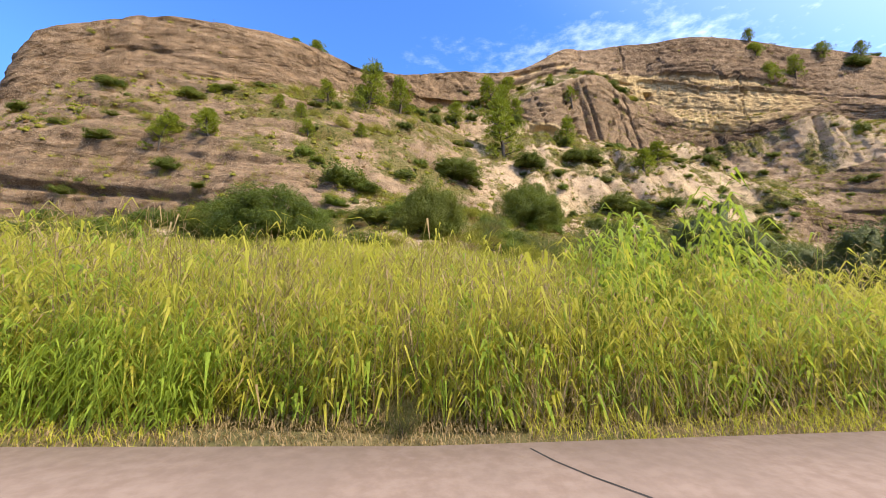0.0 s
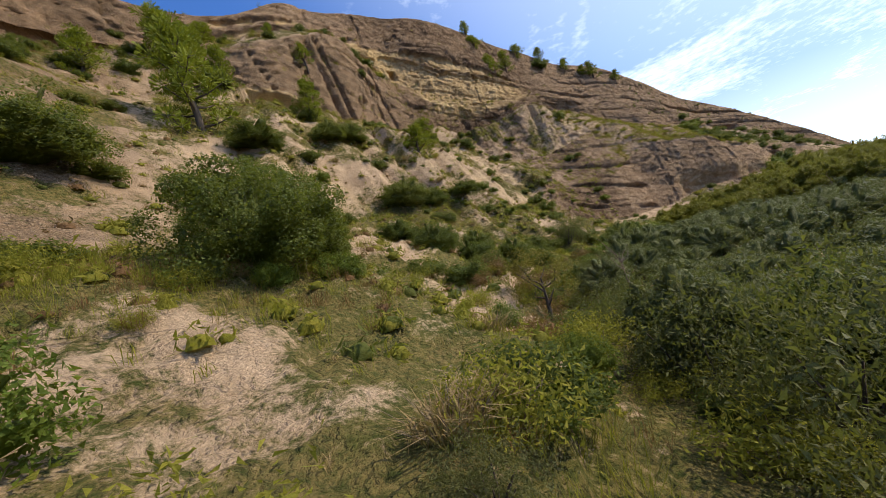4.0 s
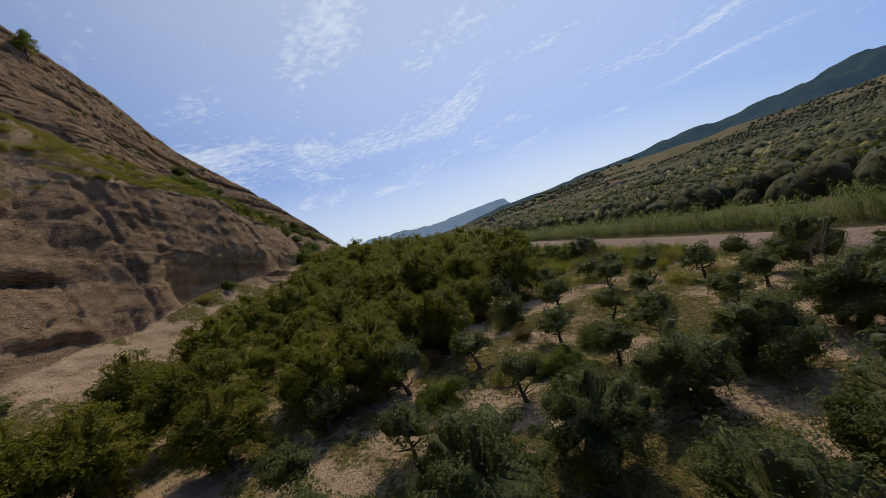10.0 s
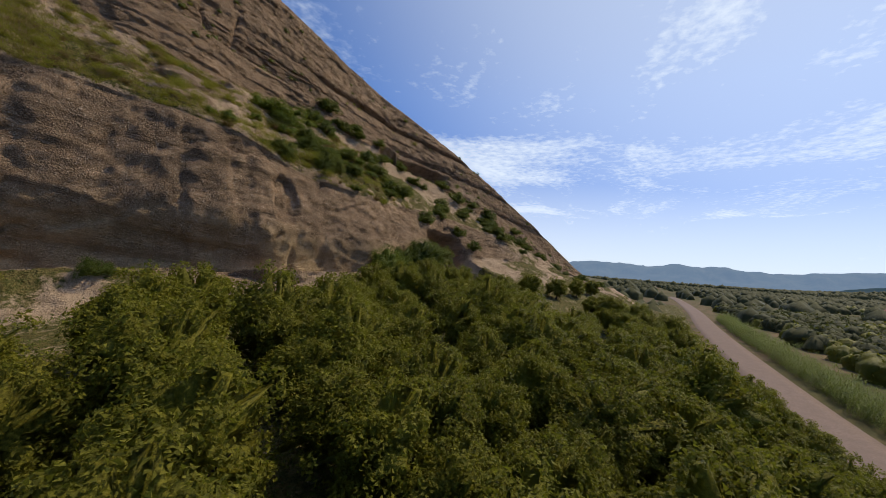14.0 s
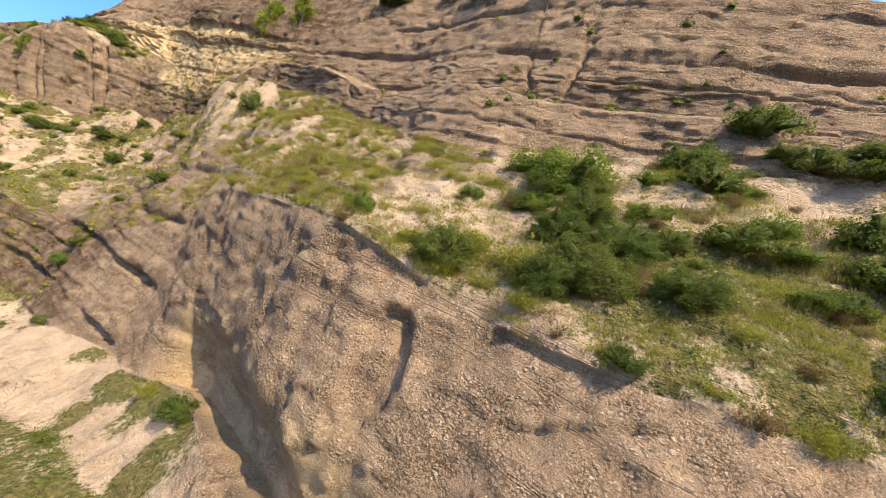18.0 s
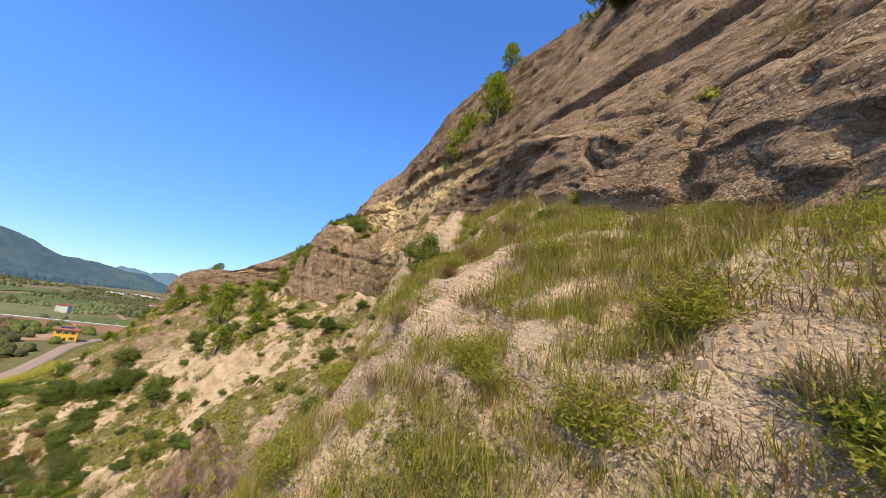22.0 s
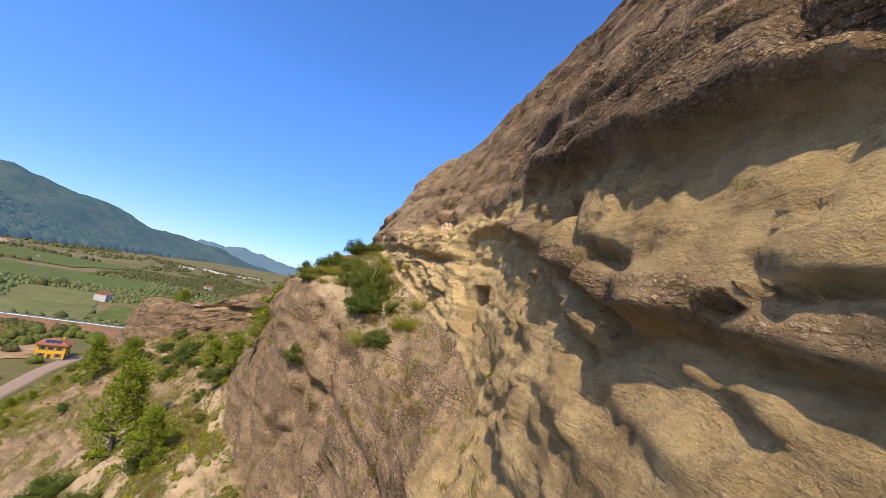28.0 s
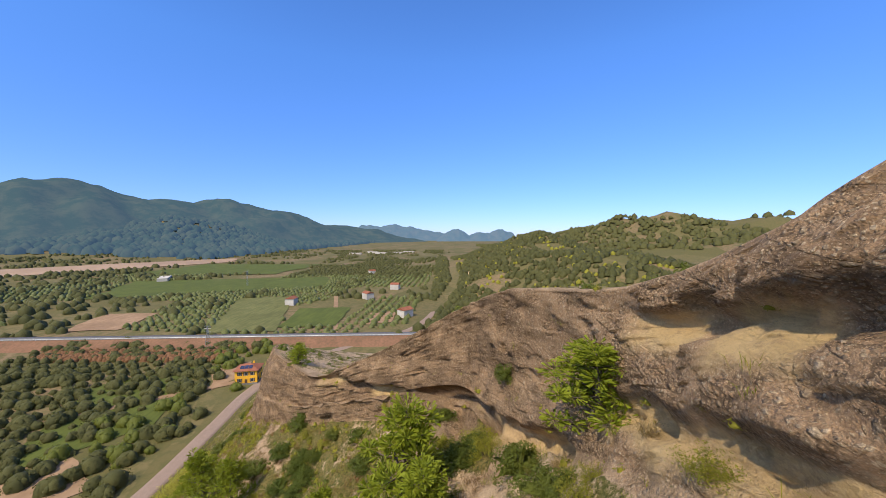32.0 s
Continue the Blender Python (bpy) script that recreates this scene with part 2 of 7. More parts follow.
    col = mixed(t, arith("MULTIPLY", dint, arith("ADD", arith("MULTIPLY", fresh, 0.6), 0.3)), col, (0.12, 0.083, 0.058))
    # sandstone, pale yellow with fine bedding
    sc = mixed(t, spread(t, mid, 0.3, 0.7), (0.72, 0.525, 0.285), (0.57, 0.40, 0.21))
    sc = mixed(t, spread(t, thin, 0.5, 0.66, 0, 0.4), sc, (0.42, 0.29, 0.16))
    sc = mixed(t, spread(t, streak, 0.60, 0.8, 0, 0.4), sc, (0.33, 0.28, 0.22))
    sc = mixed(t, spread(t, fine, 0.5, 0.64, 0, 0.45), sc, (0.40, 0.27, 0.15))
    sc = mixed(t, spread(t, grit, 0.5, 0.7, 0, 0.35), sc, (0.38, 0.27, 0.17))
    crumb = noise_at(t, co, 1.3, 8, 0.75)
    col = mixed(t, arith("MULTIPLY", kind["sandstone"], spread(t, crumb, 0.5, 0.62, 1.0, 0.6)), col, sc)
    # scree and dry soil
    so = mixed(t, spread(t, mid, 0.3, 0.7), (0.68, 0.50, 0.36), (0.56, 0.40, 0.275))
    so = mixed(t, spread(t, sepe.outputs[0], 0.1, 0.9, 0.0, 0.4), so, mixed(t, sepe.outputs[1], (0.24, 0.165, 0.112), (0.62, 0.475, 0.35)))
    so = mixed(t, arith("MULTIPLY", small, 0.35), so, mixed(t, sepc.outputs[1], (0.30, 0.21, 0.145), (0.58, 0.45, 0.33)))
    so = mixed(t, spread(t, fine, 0.54, 0.7, 0, 0.25), so, (0.32, 0.225, 0.15))
    # gaps between the scree grains darkened in colour, for their shade
    so = mixed(t, spread(t, speckle.outputs["Distance"], 0.42, 0.66, 0.0, 0.28), so, (0.24, 0.165, 0.11))
    col = mixed(t, kind["scree"], col, so)
    # the same skin and shade darkening, laid over the scree too
    col = mixed(t, arith("MULTIPLY", kind["patina"], spread(t, mid, 0.35, 0.6, 0.3, 0.8)), col, (0.46, 0.42, 0.41), "MULTIPLY")
    # chalky eroded marl
    ch = mixed(t, spread(t, mid, 0.35, 0.7), (0.62, 0.47, 0.31), (0.47, 0.335, 0.21))
    col = mixed(t, kind["chalky"], col, ch)
    # dry turf and low herbs, broken up at the edges
    gr = mixed(t, spread(t, mid, 0.3, 0.68), (0.13, 0.125, 0.03), (0.27, 0.20, 0.085))
    gr = mixed(t, spread(t, fine, 0.4, 0.65), gr, (0.065, 0.08, 0.02))
    ragged = arith("ADD", kind["turf"], arith("MULTIPLY", arith("SUBTRACT", arith("ADD", fine, mid), 1.0), 1.7))
    col = mixed(t, spread(t, ragged, 0.42, 0.8), col, gr)
    col = mixed(t, 1.0, col, (1.0, 0.97, 0.86), "MULTIPLY")
    link(t, col, bs.inputs["Base Color"])
    # relief: pebbles proud of the matrix, cracks, grit
    crack = add(t, "ShaderNodeTexVoronoi", Scale=0.8, Randomness=1.0)
    crack.feature = "DISTANCE_TO_EDGE"
    link(t, bend.outputs[1], crack.inputs["Vector"])
    hard = arith("SUBTRACT", 1.0, arith("MULTIPLY", kind["sandstone"], 0.9))
    h = arith("ADD", arith("MULTIPLY", small, 0.13), arith("MULTIPLY", large, 0.20))
    h = arith("SUBTRACT", h, arith("MULTIPLY", gaps, 0.07))
    h = arith("MULTIPLY", arith("MULTIPLY", h, hard), spread(t, mid, 0.35, 0.6, 0.3, 1.1))
    h = arith("ADD", h, arith("MULTIPLY", fine, 0.16))
    for size, rise in ((1.1, 0.16), (3.0, 0.06)):
        facet = add(t, "ShaderNodeTexVoronoi", Scale=size, Randomness=1.0)
        link(t, bend.outputs[1], facet.inputs["Vector"])
        own = add(t, "ShaderNodeSeparateColor"); link(t, facet.outputs["Color"], own.inputs[0])
        h = arith("ADD", h, arith("MULTIPLY", arith("MULTIPLY", own.outputs[0], hard), rise))
    h = arith("SUBTRACT", h, arith("MULTIPLY", dint, 0.07))
    h = arith("ADD", h, arith("MULTIPLY", arith("MULTIPLY", speck, hard), 0.1))
    h = arith("ADD", h, arith("MULTIPLY", grit, 0.09))
    h = arith("ADD", h, arith("MULTIPLY", arith("MULTIPLY", crumb, kind["sandstone"]), 0.5))
    h = arith("ADD", h, arith("MULTIPLY", arith("MULTIPLY", thin, kind["sandstone"]), 0.12))
    h = arith("SUBTRACT", h, arith("MULTIPLY", hard, spread(t, seams, 0.57, 0.61, 0.0, 0.10)))
    h = arith("ADD", h, arith("MULTIPLY", hard, spread(t, crack.outputs["Distance"], 0.0, 0.03, -0.05, 0.0)))
    bump = add(t, "ShaderNodeBump", Strength=0.9, Distance=1.0)
    link(t, h, bump.inputs["Height"])
    link(t, bump.outputs[0], bs.inputs["Normal"])
    link(t, bs.outputs[0], out.inputs[0])
    return m


def plain(name, a, b, scale, rough=0.85, bump=0.02, detail=5.0, stretch=None, metallic=0.0, third=None):
    """Two tones of one surface, with a grain of the given scale (per metre)."""
    m, t, out = material(name)
    co = add(t, "ShaderNodeTexCoord").outputs["Object"]
    bs = add(t, "ShaderNodeBsdfPrincipled", Roughness=rough, Metallic=metallic)
    bs.inputs["Specular IOR Level"].default_value = 0.5 if rough < 0.6 else 0.12
    n1 = noise_at(t, co, scale, detail, 0.6, stretch)
    n2 = noise_at(t, co, scale * 0.13, 4, 0.6)
    col = mixed(t, spread(t, n1, 0.3, 0.7), a, b)
    col = mixed(t, spread(t, n2, 0.35, 0.7, 0, 0.5), col, third or tuple(0.7 * v for v in b))
    link(t, col, bs.inputs["Base Color"])
    if bump:
        bm = add(t, "ShaderNodeBump", Strength=0.7, Distance=bump)
        link(t, n1, bm.inputs["Height"])
        link(t, bm.outputs[0], bs.inputs["Normal"])
    link(t, bs.outputs[0], out.inputs[0])
    return m


def leaf_material(name, a, b, c, rough=0.5, through_light=0.35):
    """Leaves: three tones picked leaf by leaf and plant by plant, part of the light passing through."""
    m, t, out = material(name)
    geo = add(t, "ShaderNodeNewGeometry")
    info = add(t, "ShaderNodeObjectInfo")
    co = add(t, "ShaderNodeTexCoord").outputs["Object"]
    mottle = noise_at(t, co, 7.0, 5, 0.75)
    col = mixed(t, geo.outputs["Random Per Island"], a, b)
    col = mixed(t, spread(t, mottle, 0.38, 0.66), tuple(0.7 * v for v in a), col)
    odd = add(t, "ShaderNodeMath"); odd.operation = "MULTIPLY"; odd.inputs[1].default_value = 0.8
    link(t, info.outputs["Random"], odd.inputs[0])
    col = mixed(t, odd.outputs[0], col, c)
    bs = add(t, "ShaderNodeBsdfPrincipled", Roughness=rough)
    bs.inputs["Specular IOR Level"].default_value = 0.2
    bm = add(t, "ShaderNodeBump", Strength=0.9, Distance=0.12)
    link(t, mottle, bm.inputs["Height"])
    link(t, bm.outputs[0], bs.inputs["Normal"])
    tr = add(t, "ShaderNodeBsdfTranslucent")
    link(t, col, bs.inputs["Base Color"])
    link(t, mixed(t, 0.5, col, (0.30, 0.34, 0.03), "MIX"), tr.inputs[0])
    mx = add(t, "ShaderNodeMixShader")
    mx.inputs[0].default_value = through_light
    link(t, bs.outputs[0], mx.inputs[1]); link(t, tr.outputs[0], mx.inputs[2])
    link(t, mx.outputs[0], out.inputs[0])
    return m


def ground_material():
    m, t, out = material("valley_ground")
    co = add(t, "ShaderNodeTexCoord").outputs["Object"]
    bs = add(t, "ShaderNodeBsdfPrincipled", Roughness=0.95)
    bs.inputs["Specular IOR Level"].default_value = 0.1
    fields = add(t, "ShaderNodeTexVoronoi", Scale=0.012, Randomness=0.9)
    mp = add(t, "ShaderNodeMapping")
    mp.inputs["Rotation"].default_value = (0, 0, 0.25)
    mp.inputs["Scale"].default_value = (1.0, 1.7, 0.0)
    link(t, co, mp.inputs[0]); link(t, mp.outputs[0], fields.inputs["Vector"])
    sc = add(t, "ShaderNodeSeparateColor")
    link(t, fields.outputs["Color"], sc.inputs[0])
    mid = noise_at(t, co, 0.25, 6, 0.7)
    big = noise_at(t, co, 0.02, 5, 0.6)
    fine = noise_at(t, co, 2.5, 5, 0.7)
    col = mixed(t, sc.outputs[0], (0.105, 0.09, 0.034), (0.17, 0.13, 0.062))
    col = mixed(t, spread(t, sc.outputs[1], 0.72, 0.76), col, (0.20, 0.135, 0.075))
    col = mixed(t, spread(t, mid, 0.42, 0.6, 0, 0.8), col, (0.088, 0.085, 0.032))
    col = mixed(t, spread(t, big, 0.45, 0.7, 0, 0.6), col, (0.105, 0.095, 0.036))
    col = mixed(t, spread(t, fine, 0.5, 0.75, 0, 0.5), col, (0.15, 0.11, 0.06))
    link(t, col, bs.inputs["Base Color"])
    bm = add(t, "ShaderNodeBump", Strength=0.6, Distance=0.15)
    link(t, fine, bm.inputs["Height"]); link(t, bm.outputs[0], bs.inputs["Normal"])
    link(t, bs.outputs[0], out.inputs[0])
    return m


def far_material(name, a, b, haze_glow):
    """Hills far off: dull colour, with the haze of the air added as emission."""
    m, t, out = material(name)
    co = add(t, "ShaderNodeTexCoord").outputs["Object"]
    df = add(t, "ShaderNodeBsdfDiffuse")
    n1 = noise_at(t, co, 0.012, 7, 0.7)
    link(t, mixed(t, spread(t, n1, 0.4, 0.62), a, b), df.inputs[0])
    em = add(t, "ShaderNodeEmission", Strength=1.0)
    em.inputs[0].default_value = (*haze_glow, 1)
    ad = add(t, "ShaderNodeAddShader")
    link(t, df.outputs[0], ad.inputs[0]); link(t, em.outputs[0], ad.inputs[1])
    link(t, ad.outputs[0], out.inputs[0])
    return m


ROCK = rock_material()
GROUND = ground_material()
TAR = plain("dark_crack", (0.06, 0.05, 0.045), (0.04, 0.035, 0.03), 9.0, 0.9, 0)
ASPHALT = plain("worn_asphalt", (0.225, 0.155, 0.118), (0.285, 0.205, 0.16), 6.0, 0.9, 0.006)
SOIL = plain("bare_earth", (0.36, 0.23, 0.15), (0.26, 0.16, 0.10), 3.0, 0.95, 0.05)
BARK = plain("bark", (0.16, 0.125, 0.095), (0.075, 0.058, 0.045), 9.0, 0.95, 0.03, stretch=(1, 1, 0.25))
DEADWOOD = plain("dead_stems", (0.33, 0.25, 0.17), (0.20, 0.145, 0.10), 9.0, 0.95, 0)
LEAF_DARK = leaf_material("mastic_leaves", (0.066, 0.098, 0.016), (0.15, 0.185, 0.03), (0.135, 0.145, 0.024))
LEAF_BRIGHT = leaf_material("bright_leaves", (0.11, 0.165, 0.02), (0.22, 0.275, 0.04), (0.145, 0.175, 0.024), 0.5, 0.4)
LEAF_OLIVE = leaf_material("olive_leaves", (0.11, 0.13, 0.034), (0.27, 0.275, 0.095), (0.13, 0.14, 0.045), 0.45, 0.25)
LEAF_PINE = leaf_material("pine_needles", (0.20, 0.24, 0.014), (0.33, 0.34, 0.03), (0.19, 0.22, 0.016), 0.6, 0.3)
LEAF_BROOM = leaf_material("broom_leaves", (0.27, 0.26, 0.03), (0.47, 0.40, 0.06), (0.32, 0.29, 0.036), 0.6, 0.42)
LEAF_GREY = leaf_material("tamarisk_leaves", (0.115, 0.115, 0.04), (0.20, 0.185, 0.07), (0.12, 0.12, 0.035), 0.6, 0.3)
LEAF_DRY = leaf_material("dry_stalks", (0.42, 0.29, 0.13), (0.55, 0.40, 0.19), (0.34, 0.23, 0.12), 0.8, 0.25)
LEAF_REED = leaf_material("reed_blades", (0.40, 0.42, 0.045), (0.86, 0.68, 0.17), (0.60, 0.53, 0.075), 0.5, 0.5)
LEAF_THICKET = leaf_material("thicket_leaves", (0.13, 0.125, 0.012), (0.42, 0.37, 0.045), (0.24, 0.22, 0.018), 0.5, 0.35)
LEAF_FAR = leaf_material("valley_leaves", (0.066, 0.068, 0.02), (0.145, 0.135, 0.045), (0.09, 0.086, 0.027), 0.7, 0.2)
LEAF_FRESH = leaf_material("fresh_blades", (0.31, 0.43, 0.05), (0.55, 0.62, 0.09), (0.37, 0.47, 0.05), 0.5, 0.5)
LEAF_RUST = leaf_material("rusty_leaves", (0.22, 0.10, 0.045), (0.36, 0.19, 0.10), (0.20, 0.115, 0.05), 0.7, 0.3)
LEAF_AUTUMN = leaf_material("yellowing_leaves", (0.22, 0.17, 0.03), (0.34, 0.25, 0.05), (0.20, 0.17, 0.03), 0.6, 0.35)


# ---- numbers to shapes ----
def vnoise(p, seed=0):
    """Smooth value noise, -1 to 1, at points p (n, 3)."""
    i = np.floor(p).astype(np.int64)
    f = p - i
    f = f * f * f * (f * (f * 6 - 15) + 10)
    total = np.zeros(len(p))
    for c in range(8):
        o = np.array([(c >> k) & 1 for k in range(3)])
        q = (i + o).astype(np.uint64)
        h = (q[:, 0] * np.uint64(73856093)) ^ (q[:, 1] * np.uint64(19349663)) ^ (q[:, 2] * np.uint64(83492791)) ^ np.uint64(seed * 2654435761 % (1 << 32))
        h = (h ^ (h >> np.uint64(13))) * np.uint64(1274126177) & np.uint64(0xFFFFFFFF)
        h = (h ^ (h >> np.uint64(16))) * np.uint64(2246822519) & np.uint64(0xFFFFFFFF)
        h = h ^ (h >> np.uint64(15))
        w = np.prod(np.where(o, f, 1 - f), axis=1)
        total += w * (h.astype(float) / 2147483648.0 - 1)
    return total


def fbm(p, octaves=4, seed=0, gain=0.5):
    total, amp = np.zeros(len(p)), 1.0
    for k in range(octaves):
        total += amp * vnoise(p * 2.03 ** k, seed + k)
        amp *= gain
    return total


def blocks(p, size, seed):
    """Broken faces: each cell of a jumbled grid has its own depth and tilt, -1 to 1."""
    q = p / np.array(size)
    i = np.floor(q).astype(np.int64)
    best, val = np.full(len(p), 9.0), np.zeros(len(p))

    def pick(c, k):
        h = (c[:, 0].astype(np.uint64) * np.uint64(73856093)) ^ (c[:, 1].astype(np.uint64) * np.uint64(19349663)) ^ (c[:, 2].astype(np.uint64) * np.uint64(83492791)) ^ np.uint64((seed * 7 + k) * 2654435761 % (1 << 32))
        h = (h ^ (h >> np.uint64(13))) * np.uint64(1274126177) & np.uint64(0xFFFFFFFF)
        h = (h ^ (h >> np.uint64(16))) * np.uint64(2246822519) & np.uint64(0xFFFFFFFF)
        return (h ^ (h >> np.uint64(15))).astype(float) / 4294967296.0
    for o in itertools.product((-1, 0, 1), repeat=3):
        c = i + np.array(o)
        away = q - (c + np.stack([pick(c, k) for k in range(3)], -1))
        r = (away ** 2).sum(1)
        at = r < best
        tilt = np.stack([pick(c[at], 4), pick(c[at], 5), pick(c[at], 6)], -1) - 0.5
        val[at] = pick(c[at], 3) * 2 - 1 + 1.6 * (tilt * away[at]).sum(1)
        best = np.minimum(best, r)
    return val


def ramp01(v, low, high):
    q = np.clip((v - low) / (high - low), 0, 1)
    return q * q * (3 - 2 * q)


def mesh_of(name, verts, faces, mat, smooth=True, attrs=None):
    """A mesh from arrays; faces (n, 3) or (n, 4)."""
    verts, faces = np.asarray(verts, np.float32), np.asarray(faces, np.int32)
    me = bpy.data.meshes.new(name)
    me.vertices.add(len(verts))
    me.vertices.foreach_set("co", verts.ravel())
    k = faces.shape[1]
    me.loops.add(faces.size)
    me.loops.foreach_set("vertex_index", faces.ravel())
    me.polygons.add(len(faces))
    me.polygons.foreach_set("loop_start", np.arange(0, faces.size, k, dtype=np.int32))
    me.polygons.foreach_set("use_smooth", np.full(len(faces), smooth))
    for key, val in (attrs or {}).items():
        at = me.attributes.new(key, "FLOAT", "POINT")
        at.data.foreach_set("value", np.asarray(val, np.float32))
    me.update(calc_edges=True)
    me.materials.append(mat)
    return me


def grid_faces(nu, nv):
    a = np.arange(nu * nv).reshape(nu, nv)
    return np.stack([a[:-1, :-1], a[1:, :-1], a[1:, 1:], a[:-1, 1:]], -1).reshape(-1, 4)


def part(name, me, parent, label=""):
    ob = new(name, me)
    ob.parent = parent
    if label:
        ob["label"] = label
    return ob


def bm_mesh(name, bm, mat):
    me = bpy.data.meshes.new(name)
    bm.to_mesh(me)
    bm.free()
    me.materials.append(mat)
    return me


def box_mesh(name, lo, hi, mat, bevel=0.0):
    bm = bmesh.new()
    bmesh.ops.create_cube(bm, size=1)
    lo, hi = Vector(lo), Vector(hi)
    bmesh.ops.scale(bm, vec=hi - lo, verts=bm.verts)
    bmesh.ops.translate(bm, vec=(lo + hi) / 2, verts=bm.verts)
    if bevel:
        bmesh.ops.bevel(bm, geom=bm.edges[:], offset=bevel, segments=1, affect="EDGES")
    return bm_mesh(name, bm, mat)


# ---- the lie of the land ----
def valley(x):
    """Height of the valley floor along its length."""
    return np.interp(x, [-5000, -400, -180, -125, -60, -20, -8, 0, 8, 20, 50, 80, 100, 130, 250, 600, 5000], [14, 11, 10, 8.5, 4, 1.25, 0.42, 0.3, 0.45, 1.15, 2.6, 4.0, 4.8, 5.4, 7, 7, 7])


# the larger fields of the valley, by their corners
FIELDS = {"vineyard": ((-325, -265), (-470, -335), (-520, -75), (-412, -48)), "orchard": ((-200, -60), (-330, -110), (-345, -60), (-205, -16)),
          "green": ((-540, -420), (-760, -420), (-760, -170), (-560, -180)), "fallow": ((-205, -160), (-260, -180), (-262, -140), (-210, -125)),
          "meadow": ((-215, -20), (-280, -30), (-285, 14), (-220, 20)), "river": ((-380, -640), (-520, -760), (-960, -455), (-830, -400))}


def in_field(x, y):
    inside = np.zeros(np.shape(x), bool)
    for quad in FIELDS.values():
        q = np.array(quad, float)
        turn = [(q[(k + 1) % 4] - q[k])[0] * (y - q[k][1]) - (q[(k + 1) % 4] - q[k])[1] * (x - q[k][0]) for k in range(4)]
        inside |= np.all([s > 0 for s in turn], 0) | np.all([s < 0 for s in turn], 0)
    return inside


ROAD = [(520, 4), (400, 4), (300, 7), (240, 10.5), (180, 11.5), (150, 10.5), (130, 12.3), (97, 14.4), (60, 9.5), (30, 4.6), (12, 2.6), (0, 1.58), (-10, 0.85), (-19, 1.6), (-32, 6.5), (-57, 13.6),
        (-90, 13.6), (-117, 13.2), (-145, 20), (-180, 45), (-217, 76), (-300, 94), (-420, 112)]


def road_y(x):
    xs, ys = zip(*sorted(ROAD))
    return np.interp(x, xs, ys)


# Cross-sections of the hillside, station by station along x. Each level: distance back (y) and height (z).
STATION = [-140, -100, -65, -50, -40, -32, -25, -18, -10, -3, 4, 11, 18, 25, 32, 38, 44, 50, 56, 62, 68, 74, 80, 86, 92, 98, 104, 110, 116, 122, 128, 134, 140, 146, 152, 158, 164, 170, 177, 185, 195, 206, 218, 230, 245, 265, 300, 340]
FOOT_Y = [24.06, 21.95, 21.86, 22.82, 23.47, 23.82, 23.89, 24.04, 24.24, 24.7, 25.88, 28.03, 36.18, 43.08, 48.4, 51.6, 54.09, 55.21, 56.88, 58.75, 60.48, 62.0, 62.33, 62.33, 62.49, 63.15, 63.85, 64.64, 65.56, 66.29, 66.3, 65.47, 63.42, 61.23, 58.89, 56.29, 53.68, 52.35, 51.13, 49.41, 47.0, 43.82, 40.12, 36.9, 33.26, 29.03, 26.81, 26.63]
FOOT_Z = [9.01, 7.22, 4.42, 4.21, 4.45, 4.66, 4.91, 5.22, 5.37, 5.46, 5.17, 4.74, 4.48, 4.28, 4.13, 4.58, 5.55, 6.25, 6.13, 5.81, 5.57, 5.44, 5.79, 6.27, 6.71, 7.06, 7.4, 8.08, 8.84, 9.69, 10.72, 11.87, 12.18, 12.43, 12.67, 12.99, 13.34, 13.57, 13.85, 14.18, 14.63, 15.08, 15.11, 13.81, 11.95, 9.92, 8.3, 7.15]
STEP_Y = [40.08, 35.95, 33.82, 39.24, 39.49, 38.92, 37.36, 36.07, 34.82, 35.11, 38.83, 42.82, 49.63, 55.12, 59.11, 62.14, 65.03, 66.04, 67.17, 68.72, 70.97, 73.11, 74.7, 76.13, 76.82, 76.1, 75.3, 74.79, 74.71, 73.67, 70.86, 70.79, 68.11, 64.09, 61.04, 60.2, 57.98, 57.12, 57.58, 58.35, 58.94, 55.76, 49.44, 45.24, 40.2, 32.98, 29.85, 30.69]
STEP_Z = [9.99, 9.03, 8.07, 9.08, 9.38, 9.73, 10.18, 10.56, 10.33, 10.26, 10.02, 10.02, 11.29, 12.35, 12.97, 13.53, 14.45, 14.83, 14.73, 14.67, 14.73, 14.73, 14.13, 13.37, 12.62, 11.95, 11.35, 11.68, 12.07, 12.65, 13.84, 14.9, 15.55, 16.06, 16.07, 15.98, 16.41, 17.36, 17.78, 18.34, 19.64, 20.28, 19.29, 16.89, 14.1, 11.41, 9.24, 8.12]
BROW_Y = [60.1, 55.94, 41.79, 41.66, 42.82, 42.68, 41.25, 40.56, 41.11, 43.28, 48.78, 53.66, 61.3, 66.79, 70.26, 70.95, 71.22, 72.45, 73.82, 74.83, 76.31, 77.45, 78.75, 80.38, 81.3, 80.4, 79.24, 78.87, 79.2, 78.56, 75.39, 72.09, 70.7, 67.73, 66.41, 65.78, 63.55, 62.9, 63.2, 63.27, 63.44, 60.3, 54.34, 49.93, 44.62, 37.21, 35.9, 36.58]
